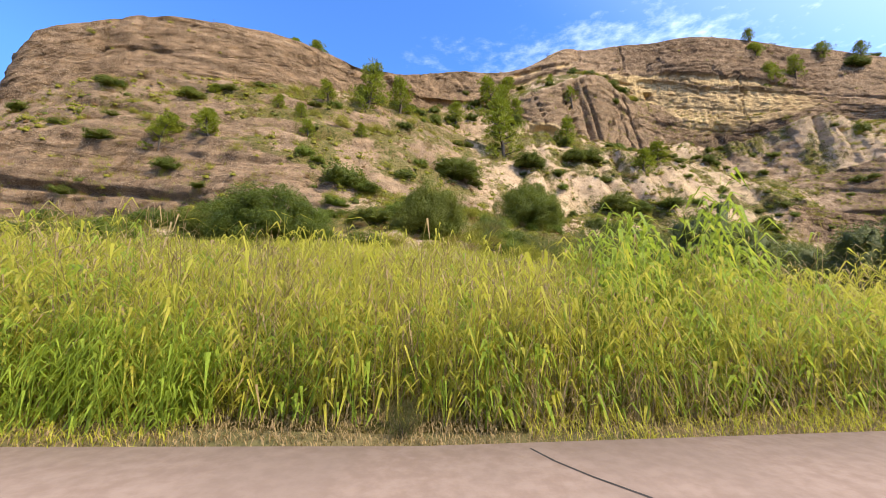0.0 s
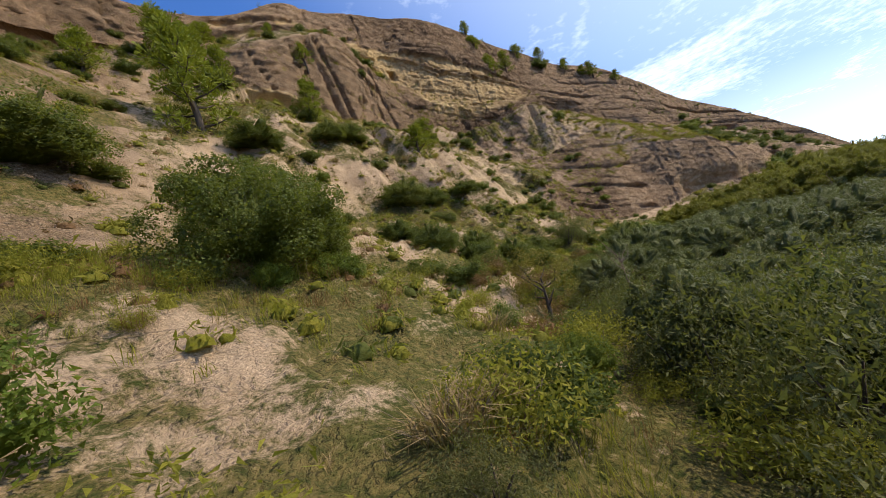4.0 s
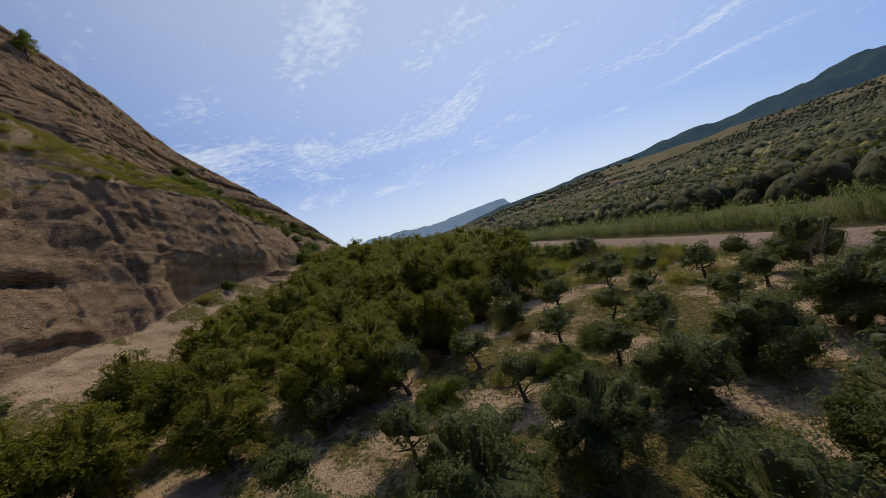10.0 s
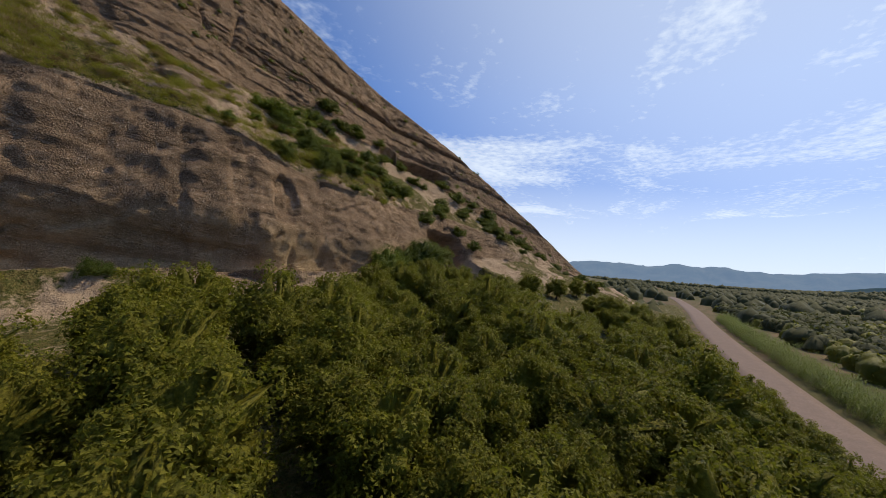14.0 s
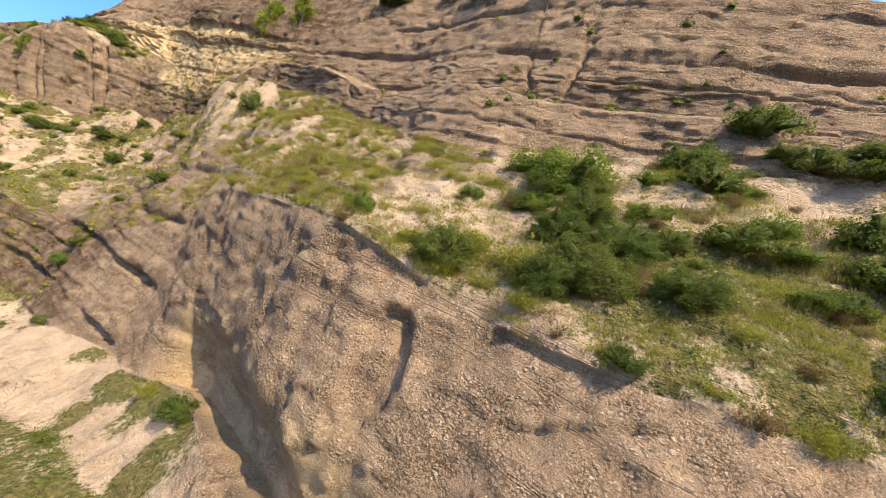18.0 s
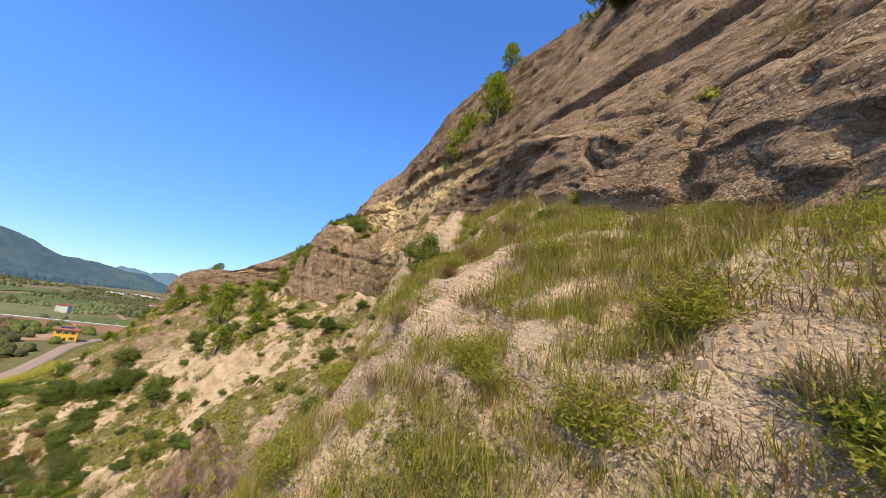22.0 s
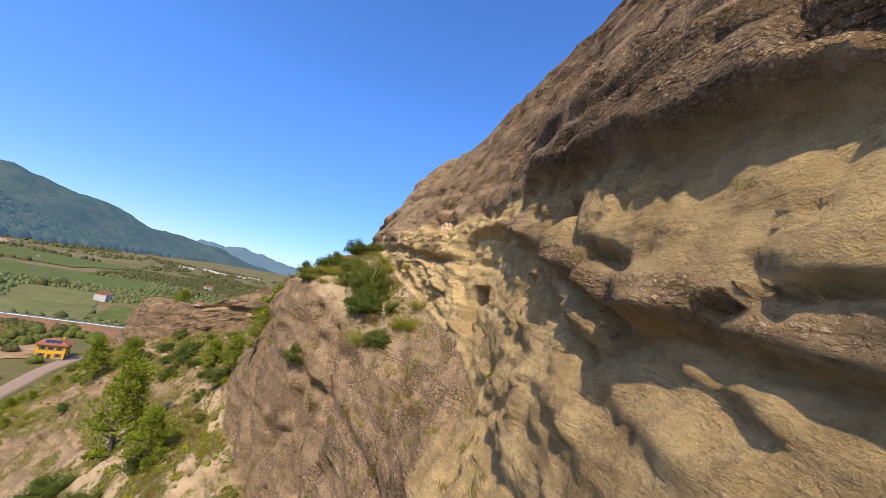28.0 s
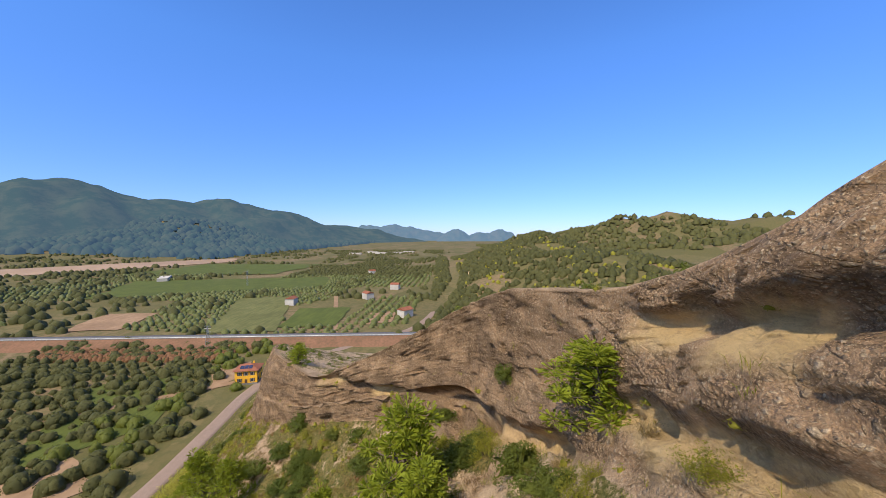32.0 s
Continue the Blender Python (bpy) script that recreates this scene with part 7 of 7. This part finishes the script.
def woods(name, seed, x, y, size, mat, label, per=11):
    """Rounded crowns with leafy facets about them, one for each tree."""
    rng = np.random.default_rng(seed)
    n = len(x)
    z = floor_height(x, y)
    s = size * rng.uniform(0.6, 1.35, n)
    at = np.stack([x, y, z], -1)
    pieces = [domes(rng, at, s, 7 if per > 10 else 5, 1.1)]
    if per > 10:
        per = per * 3 // 2
        lobe = np.repeat(np.arange(n), 3)
        a = rng.uniform(0, 2 * np.pi, len(lobe))
        off = np.stack([np.cos(a), np.sin(a), 0.4 + 0.5 * rng.random(len(lobe))], -1) * (s[lobe] * 0.3)[:, None]
        pieces.append(domes(rng, at[lobe] + off, s[lobe] * rng.uniform(0.4, 0.7, len(lobe)), 5, 1.2))
        k = np.repeat(np.arange(n), per)
        d = unit(rng, len(k))
        d[:, 2] = np.abs(d[:, 2])
        c = at[k] + d * (s[k] * rng.uniform(0.52, 0.68, len(k)))[:, None] * [[1, 1, 1.25]]
        nm = d + 0.5 * rng.normal(size=d.shape)
        nm /= np.linalg.norm(nm, axis=1, keepdims=True)
        pieces.append(leaves(rng, c, nm, s[k] * 0.5 / math.sqrt(per + 2), 0.6))
    v, f = joined(pieces)
    return tagged(new(name, mesh_of(name, v, f, mat)), label, "trees", kind="stuff")


def scrub(name, seed, count, first, last, xs, size, mat, label, flat=0.25, per=28, solid=True):
    """Low cushions of growth over the slope, too many to count."""
    rng = np.random.default_rng(seed)
    cols = np.where((COLUMNS > xs[0]) & (COLUMNS < xs[1]))[0]
    rows_in = np.where((SEGMENT >= first) & (SEGMENT <= last))[0]
    weight = np.gradient(COLUMNS)[cols]
    i, j = rng.choice(cols, count * 4, p=weight / weight.sum()), rng.choice(rows_in, count * 4)
    grouped = vnoise(HILL[i, j] / 5.0, seed)
    ok = (np.abs(HILL_N[i, j, 2]) > flat) & ((COLUMNS[i] > 14) | (HILL[i, j, 1] > 37) | (COLUMNS[i] < -25)) & (rng.random(len(i)) < 0.1 + 0.9 * KINDS["turf"][i, j]) & (grouped > -0.25) & (KINDS["chalky"][i, j] < 0.7)
    i, j = i[ok][:count], j[ok][:count]
    at = HILL[i, j]
    far = np.array([np.min(np.linalg.norm(LANE - q, axis=1)) for q in at]) > 2.4
    at = at[far] - [[0, 0, 0.08]]
    s = rng.uniform(*size, len(at)) * rng.uniform(0.6, 1.0, len(at))
    pieces = [domes(rng, at, s * 0.62, 7, 0.9)] if solid else []
    k = np.repeat(np.arange(len(at)), per)
    d = unit(rng, len(k))
    d[:, 2] = np.abs(d[:, 2])
    c = at[k] + d * (s[k] * rng.uniform(0.22 if solid else 0.02, 0.62, len(k)))[:, None] * [[1, 1, 1.15]]
    nm = d + 0.8 * rng.normal(size=d.shape)
    nm /= np.linalg.norm(nm, axis=1, keepdims=True)
    pieces.append(leaves(rng, c, nm, s[k] * 0.18 * (1 if solid else 0.3), 0.25 if solid else 0.42))
    v, f = joined(pieces)
    return stuff(name, v, f, mat, label)


scrub("low_scrub", 41, 2600, 2, 5, (-75, 100), (0.5, 1.5), LEAF_BROOM, "low yellow-green scrub on the slope")
scrub("low_scrub", 42, 450, 2, 5, (-75, 100), (0.6, 1.7), LEAF_DARK, "low dark green scrub on the slope")
scrub("low_scrub", 43, 1100, 2, 5, (-75, 100), (0.4, 1.1), LEAF_RUST, "low brown withered scrub on the slope")
scrub("low_scrub", 44, 1900, 4, 5, (92, 180), (0.5, 1.3), LEAF_BROOM, "low yellow-green scrub on the bench", 0.25, 110, False)
scrub("low_scrub", 45, 480, 4, 5, (97, 180), (0.4, 1.0), LEAF_RUST, "low brown withered scrub on the bench", 0.25, 80, False)
scrub("low_scrub", 46, 300, 4, 5, (97, 200), (0.5, 1.3), LEAF_DARK, "low dark green scrub on the bench", 0.25, 95, False)
scrub("bank_scrub", 61, 1300, 0, 1, (100, 158), (0.9, 2.2), LEAF_BRIGHT, "low green bushes between the thicket and the road", 0.25, 70, False)
scrub("bank_scrub", 62, 700, 0, 1, (100, 158), (0.8, 1.8), LEAF_BROOM, "low yellow-green bushes between the thicket and the road", 0.25, 70, False)
scrub("ledge_scrub", 47, 700, 7, 10, (-60, 240), (0.4, 1.2), LEAF_BROOM, "scrub along the ledges and the cliff top", 0.3)
scrub("ledge_scrub", 48, 450, 6, 10, (150, 270), (0.6, 1.8), LEAF_DARK, "dark scrub along the ledges and the cliff top", 0.2)
scrub("ledge_scrub", 49, 350, 10, 10, (-60, 240), (0.8, 2.4), LEAF_DARK, "dark scrub along the cliff top", 0.3)


def random_spots(seed, count, xs, ys, cell=60, least=-0.1):
    rng = np.random.default_rng(seed)
    x, y = rng.uniform(*xs, count), rng.uniform(*ys, count)
    keep = vnoise(np.stack([x / cell, y / cell * 1.6, 0 * x], -1), seed) > least
    keep &= (np.abs(y - road_y(x)) > 7) & ~in_field(x, y)
    return x[keep], y[keep]


def orchard_rows(xs, ys, gap, turn, seed):
    rng = np.random.default_rng(seed)
    x, y = [v.ravel() for v in np.meshgrid(np.arange(*xs, gap), np.arange(*ys, gap * 1.1))]
    x, y = x + y * turn + rng.normal(size=len(x)) * 0.5, y - x * turn * 0.3 + rng.normal(size=len(x)) * 0.5
    keep = (vnoise(np.stack([x / 90, y / 60, 0 * x], -1), seed) > -0.35) & (np.abs(y - road_y(x)) > 9) & ~in_field(x, y)
    return x[keep], y[keep]


woods("distant_olive_grove", 1, *orchard_rows((-520, -190), (-420, 60), 6.5, 0.12, 3), 4.4, LEAF_OLIVE, "rows of olive trees across the valley floor", 10)
woods("distant_olive_grove", 2, *orchard_rows((-900, -520), (-160, 140), 8.0, 0.1, 4), 5.4, LEAF_FAR, "rows of olive trees across the valley floor", 8)
woods("distant_olive_grove", 3, *orchard_rows((-172, -60), (-130, -18), 6.0, 0.05, 5), 3.8, LEAF_FAR, "olive grove beyond the road", 20)
woods("distant_trees", 4, *random_spots(6, 300, (-180, -40), (-120, 6), 25, -0.15), 4.8, LEAF_FAR, "clumps of green trees beside the road", 40)
woods("distant_trees", 14, *random_spots(16, 130, (-180, -70), (-30, 30), 20, -0.1), 4.5, LEAF_DARK, "clumps of bright green trees beside the road", 40)
woods("distant_trees", 5, *random_spots(7, 5200, (-1500, -180), (-900, 120), 70, 0.0), 7.5, LEAF_FAR, "dark tree belts in the valley", 10)
woods("distant_scrub", 6, *random_spots(8, 1600, (-1000, -150), (85, 420), 40, -0.4), 4.2, LEAF_BROOM, "scrub covering the low hill", 7)
woods("distant_scrub", 16, *random_spots(18, 9500, (-1000, -150), (85, 460), 40, -0.5), 6.5, LEAF_FAR, "dark scrub covering the low hill", 7)
woods("distant_scrub", 26, *random_spots(28, 7000, (-2400, -700), (300, 1500), 150, -0.4), 16, LEAF_FAR, "woods covering the farther hills", 7)
# HILL_GREEN brings its added haze emission to these far woods
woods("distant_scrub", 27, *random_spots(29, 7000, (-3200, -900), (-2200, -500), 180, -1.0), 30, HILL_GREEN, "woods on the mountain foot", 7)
woods("eastern_grove", 7, *random_spots(9, 1500, (60, 330), (-75, -3), 25, -0.45), 4.6, LEAF_FAR, "groves and hedges on the eastern plain", 24)
woods("eastern_grove", 17, *random_spots(19, 500, (60, 330), (-75, -3), 25, -0.1), 3.8, LEAF_THICKET, "green shrubs on the eastern plain", 24)
woods("eastern_grove", 8, *orchard_rows((90, 620), (-320, -75), 6.6, 0.08, 10), 4.6, LEAF_FAR, "olive groves on the eastern plain", 10)
woods("eastern_grove", 9, *random_spots(11, 8000, (250, 1700), (-1100, 60), 90, -0.6), 8.0, LEAF_FAR, "groves and hedges on the eastern plain", 9)
woods("eastern_grove", 10, *random_spots(12, 3200, (120, 1200), (-520, -70), 40, 0.1), 5.0, LEAF_THICKET, "groves and hedges on the eastern plain", 9)
woods("eastern_grove", 20, *random_spots(22, 3800, (120, 1200), (-620, -70), 50, -0.2), 6.0, LEAF_FAR, "dark tree belts on the eastern plain", 10)
woods("eastern_grove", 11, *random_spots(13, 5000, (1500, 4000), (-2600, 500), 200, -0.6), 20, LEAF_FAR, "woods on the far plain", 8)
woods("southern_woods", 12, *random_spots(14, 6000, (-800, 900), (-1500, -240), 90, -0.4), 9.0, LEAF_FAR, "woods south of the road", 8)


# ---- the valley to the west: embankment, house, pylon, fields ----
EARTH = plain("embankment_earth", (0.23, 0.115, 0.07), (0.15, 0.09, 0.052), 0.6, 0.95, 0.1)
CONCRETE = plain("pale_concrete", (0.22, 0.21, 0.195), (0.16, 0.15, 0.14), 3.0, 0.9, 0.01)
STEEL = plain("galvanised_steel", (0.42, 0.43, 0.44), (0.34, 0.35, 0.36), 5.0, 0.45, 0, metallic=0.7)
YELLOW = plain("yellow_plaster", (0.78, 0.42, 0.045), (0.68, 0.35, 0.035), 2.0, 0.9, 0.004)
TILE = plain("terracotta_tile", (0.32, 0.12, 0.07), (0.22, 0.085, 0.05), 4.0, 0.85, 0.03)
GLASS_DARK = plain("window_glass", (0.03, 0.035, 0.04), (0.045, 0.05, 0.055), 1.0, 0.08, 0)
SHUTTER = plain("brown_shutter", (0.12, 0.065, 0.035), (0.09, 0.05, 0.028), 8.0, 0.6, 0)
PANEL = plain("solar_glass", (0.02, 0.03, 0.07), (0.03, 0.04, 0.09), 3.0, 0.15, 0)
VINE = plain("vine_rows", (0.105, 0.118, 0.026), (0.068, 0.084, 0.02), 0.5, 0.9, 0.1, stretch=(0.15, 1.6, 1))
STRAWGREEN = plain("young_orchard", (0.16, 0.15, 0.055), (0.10, 0.105, 0.035), 0.4, 0.9, 0.1, stretch=(0.2, 1.8, 1))
SILT = plain("river_silt", (0.36, 0.24, 0.15), (0.30, 0.20, 0.13), 0.05, 0.7, 0)
FALLOW = plain("fallow_earth", (0.33, 0.215, 0.13), (0.25, 0.155, 0.09), 0.3, 0.95, 0.05)
STUBBLE = plain("straw_stubble", (0.55, 0.40, 0.22), (0.47, 0.33, 0.18), 0.1, 0.95, 0)
WHITEWASH = plain("white_walls", (0.5, 0.46, 0.41), (0.42, 0.38, 0.34), 0.5, 0.9, 0)


def embankment():
    """A raised road on an earth bank, running across the valley floor."""
    t = np.linspace(0, 1, 70)
    x, y = -168 - 20 * t, -330 + 420 * t
    z0 = valley(x)
    prof = [(13, -0.3), (12.5, 0.0), (4.6, 3.6), (4.2, 3.75), (-4.2, 3.75), (-4.6, 3.6), (-12.5, 0.0), (-13, -0.3)]
    lump = fbm(np.stack([x / 6, y / 6, 0 * x], -1), 3, 44)
    v = np.stack([np.stack([x + off + (0.6 * lump if h < 3 else 0), y, z0 + h], -1) for off, h in prof], 1)
    bank = tagged(new("embankment", mesh_of("embankment", v.reshape(-1, 3), grid_faces(70, len(prof)), EARTH)), "long reddish-brown earth embankment carrying a road", "embankment", kind="structure")
    top = np.stack([np.stack([x + off, y, z0 + h], -1) for off, h in ((3.7, 3.6), (3.7, 3.82), (-3.7, 3.82), (-3.7, 3.6))], 1)
    part("carriageway", mesh_of("carriageway", top.reshape(-1, 3), grid_faces(70, 4), CONCRETE), bank, "pale grey carriageway")
    rail = np.stack([np.stack([x + off, y, z0 + h], -1) for off, h in ((4.0, 4.15), (4.05, 4.3), (4.0, 4.5), (3.94, 4.5), (3.94, 4.15))], 1)
    part("guard_rail", mesh_of("guard_rail", rail.reshape(-1, 3), grid_faces(70, 5), STEEL), bank, "galvanised guard rail")
    post = box_mesh("rail_post", (-0.05, -0.05, 0), (0.05, 0.05, 0.75), STEEL)
    for k in range(2, 68):
        ob = part("rail_post", post, bank)
        ob.location = (x[k] + 3.9, y[k], z0[k] + 3.75)


embankment()
rngb = np.random.default_rng(61)
bx = rngb.uniform(-164, -150, 700)
by = rngb.uniform(-120, -20, 700)
woods("embankment_brush", 62, bx, by, 3.2, LEAF_RUST, "reddish dry brush along the embankment", 9)


def house():
    """Two-storey farmhouse: plaster box, hipped tile roof, shuttered windows, solar panels."""
    z = float(valley(-127)) + 0.05
    home = tagged(new("house"), "yellow two-storey farmhouse with a hipped tile roof", "house")
    home.location = (-127, 7.2, z)
    home.rotation_euler = (0, 0, 0.2)
    part("wall", box_mesh("wall", (-4.2, -4.6, -0.5), (4.2, 4.6, 5.9), YELLOW, 0.03), home)
    part("plinth", box_mesh("plinth", (-4.28, -4.68, -0.5), (4.28, 4.68, 0.5), CONCRETE, 0.03), home, "grey concrete plinth")
    bm = bmesh.new()
    low = [bm.verts.new(p) for p in ((-4.9, -5.3, 5.9), (4.9, -5.3, 5.9), (4.9, 5.3, 5.9), (-4.9, 5.3, 5.9))]
    eave = [bm.verts.new((p.co.x, p.co.y, 6.08)) for p in low]
    ridge = [bm.verts.new((0, -1.2, 8.0)), bm.verts.new((0, 1.2, 8.0))]
    bm.faces.new(low[::-1])
    for k in range(4):
        bm.faces.new((low[k], low[(k + 1) % 4], eave[(k + 1) % 4], eave[k]))
    bm.faces.new((eave[0], eave[1], ridge[0]))
    bm.faces.new((eave[1], eave[2], ridge[1], ridge[0]))
    bm.faces.new((eave[2], eave[3], ridge[1]))
    bm.faces.new((eave[3], eave[0], ridge[0], ridge[1]))
    roof = part("roof", bm_mesh("roof", bm, TILE), home, "terracotta tile roof")
    part("chimney", box_mesh("chimney", (-1.6, 1.6, 6.6), (-1.0, 2.2, 8.5), YELLOW, 0.02), roof)
    pane = box_mesh("solar_panel", (-0.5, -0.8, 0), (0.5, 0.8, 0.05), PANEL, 0.01)
    for k in range(6):
        ob = part("solar_panel", pane, roof, "dark blue solar panel")
        ob.matrix_basis = pose(2.0 + 1.05 * (k // 3), -1.9 + 1.75 * (k % 3), 7.28 - 0.41 * (k // 3), 0, 21.5, 0)
    frame_me = box_mesh("window_frame", (-0.04, -0.62, -0.8), (0.06, 0.62, 0.8), WHITEWASH, 0.01)
    glass_me = box_mesh("pane", (-0.02, -0.52, -0.7), (0.075, 0.52, 0.7), GLASS_DARK)
    leaf_me = box_mesh("shutter", (-0.02, -0.2, -0.78), (0.05, 0.2, 0.78), SHUTTER, 0.01)
    for side, n in ((0, 3), (1, 3), (2, 3), (3, 3)):
        turn = pose(0, 0, 0, 0, 0, 90 * side)
        out = 4.2 if side % 2 == 0 else 4.6
        for k in range(n):
            for storey in range(2):
                if storey == 0 and k == 1:
                    continue
                win = part("window", frame_me, home)
                win.matrix_basis = turn @ pose(out, -2.6 + 2.6 * k, 1.75 + 2.85 * storey)
                part("pane", glass_me, win)
                for s in (-1, 1):
                    sh = part("shutter", leaf_me, win, "brown wooden shutter")
                    sh.location = (0.02, s * 0.84, 0)
    door = part("door", box_mesh("door", (4.15, -0.55, 0), (4.27, 0.55, 2.15), SHUTTER, 0.01), home, "brown wooden door")
    part("handle", box_mesh("handle", (4.27, 0.38, 1.0), (4.32, 0.44, 1.12), STEEL), door)


house()


def pylon(at, height):
    """A small lattice mast with three cross-arms."""
    mast = tagged(new("lattice_pylon"), "slim grey steel lattice pylon in the fields", "pylon")
    mast.location = at

    def bar(name, a, b, r):
        v, f = tube([a, (np.array(a) + np.array(b)) / 2, b], [r, r, r], 4)
        part(name, mesh_of(name, v, f, STEEL), mast)
    for sx in (-1, 1):
        for sy in (-1, 1):
            bar("leg", (sx * 1.1, sy * 1.1, -0.4), (sx * 0.2, sy * 0.2, height), 0.08)
    for k in range(6):
        f0, f1 = k / 6, (k + 1) / 6
        w0, w1 = 1.1 - 0.9 * f0, 1.1 - 0.9 * f1
        for sx in (-1, 1):
            bar("brace", (sx * w0, -w0, f0 * height), (sx * w1, w1, f1 * height), 0.045)
            bar("brace", (-w0, sx * w0, f0 * height), (w1, sx * w1, f1 * height), 0.045)
    for f in (0.78, 0.88, 0.97):
        bar("cross_arm", (0, -1.9, f * height), (0, 1.9, f * height), 0.06)


pylon((-165, -36, float(valley(-165))), 15)
pylon((-420, -150, float(valley(-420))), 20)


def patch(name, corners, mat, label, lift=0.35, cells=14):
    """A field: a thin sheet laid over the ground between four corners."""
    c = np.array(corners, float)
    u, w = [q.ravel() for q in np.meshgrid(np.linspace(0, 1, cells), np.linspace(0, 1, cells), indexing="ij")]
    wob = 0.03 * vnoise(np.stack([u * 6, w * 6, 0 * u], -1), len(name) + int(abs(c[0, 0])))
    u2, w2 = np.clip(u + wob * np.sin(np.pi * w), -0.05, 1.05), w + wob
    p = ((1 - u2) * (1 - w2))[:, None] * c[0] + (u2 * (1 - w2))[:, None] * c[1] + (u2 * w2)[:, None] * c[2] + ((1 - u2) * w2)[:, None] * c[3]
    v = np.concatenate([p, (floor_height(p[:, 0], p[:, 1]) + lift)[:, None]], 1)
    tagged(new(name, mesh_of(name, v, grid_faces(cells, cells), mat)), label, "field", kind="structure")


patch("field_orchard", FIELDS["orchard"], STRAWGREEN, "pale green rows of young orchard", 0.5)
patch("field_vineyard", FIELDS["green"], VINE, "green field on the valley floor", 0.8)
patch("field_fallow", FIELDS["fallow"], FALLOW, "bare brown field in the valley", 0.5)
patch("field_vineyard", FIELDS["vineyard"], VINE, "bright green vineyard on the valley floor", 0.6)
patch("field_vineyard", FIELDS["meadow"], VINE, "green orchard rows on the valley floor", 0.6)
patch("field_meadow", ((-66, -36), (-120, -58), (-150, -26), (-92, -8)), VINE, "green meadow beside the road", 0.25)
patch("river_bed", FIELDS["river"], SILT, "brown silty river bed", 0.9, 20)
patch("field_fallow", ((-118, -4), (-140, -18), (-150, -4), (-134, 3)), FALLOW, "bare earth yard by the farmhouse", 0.2)
patch("field_fallow", ((-62, -2), (-75, -20), (-62, -34), (-48, -16)), FALLOW, "bare brown field beside the road", 0.25)
patch("field_fallow", ((-225, 40), (-262, 36), (-270, 56), (-232, 58)), FALLOW, "bare brown field in the valley", 0.4)
patch("farm_track", ((-196, 24), (-420, -40), (-420, -36), (-196, 28)), FALLOW, "pale dirt farm track", 0.3, 24)
patch("farm_track", ((-95, -52), (-126, 1), (-123, 3), (-92, -50)), FALLOW, "pale dirt track to the farmhouse", 0.3, 18)
patch("farm_track", ((-330, 112), (-560, 150), (-560, 154), (-330, 116)), STUBBLE, "pale dirt road on the hillside", 1.0, 24)
patch("field_stubble", ((-1560, -720), (-1700, -860), (-1800, -800), (-1640, -640)), STUBBLE, "tan stubble field on the mountain foot", 3.0)
patch("field_stubble", ((170, -60), (200, -95), (235, -80), (205, -48)), FALLOW, "bare ground among the groves", 0.3)
patch("field_stubble", ((330, -120), (380, -160), (430, -130), (370, -95)), STUBBLE, "straw field on the eastern plain", 0.4)

# long white sheds and village houses, far off
shed = box_mesh("shed", (-20, -6, 0), (20, 6, 5), WHITEWASH, 0.1)
for k, (x, y, turn) in enumerate(((-1240, -120, 80), (-1260, -60, 80), (-1300, -160, 75), (-1200, -200, 85), (-480, -300, 30), (-1330, -30, 80))):
    ob = tagged(new("shed", shed), "long low white farm shed in the valley", "shed", "sheds in the valley")
    ob.matrix_basis = pose(x, y, float(floor_height(np.array([float(x)]), np.array([float(y)]))[0]), 0, 0, turn)
cottage = box_mesh("cottage", (-5, -4, 0), (5, 4, 6), WHITEWASH, 0.05)
cap = bpy.data.meshes.new("roof")
cap.from_pydata([(-5.4, -4.4, 6), (5.4, -4.4, 6), (5.4, 4.4, 6), (-5.4, 4.4, 6), (-5.4, 0, 8), (5.4, 0, 8)], [], [(0, 1, 5, 4), (2, 3, 4, 5), (0, 4, 3), (1, 2, 5), (3, 2, 1, 0)])
cap.materials.append(TILE)
for k, (x, y) in enumerate(((-300, -45), (-330, 20), (-390, 40), (-560, -20), (330, -60), (480, -210), (650, -330), (300, -150), (-250, 66))):
    ob = tagged(new("cottage", cottage), "small pale farm cottage with a tiled roof", "house", "cottages in the valley")
    ob.matrix_basis = pose(x, y, float(floor_height(np.array([float(x)]), np.array([float(y)]))[0]), 0, 0, 40 * k)
    part("roof", cap, ob, "terracotta roof")
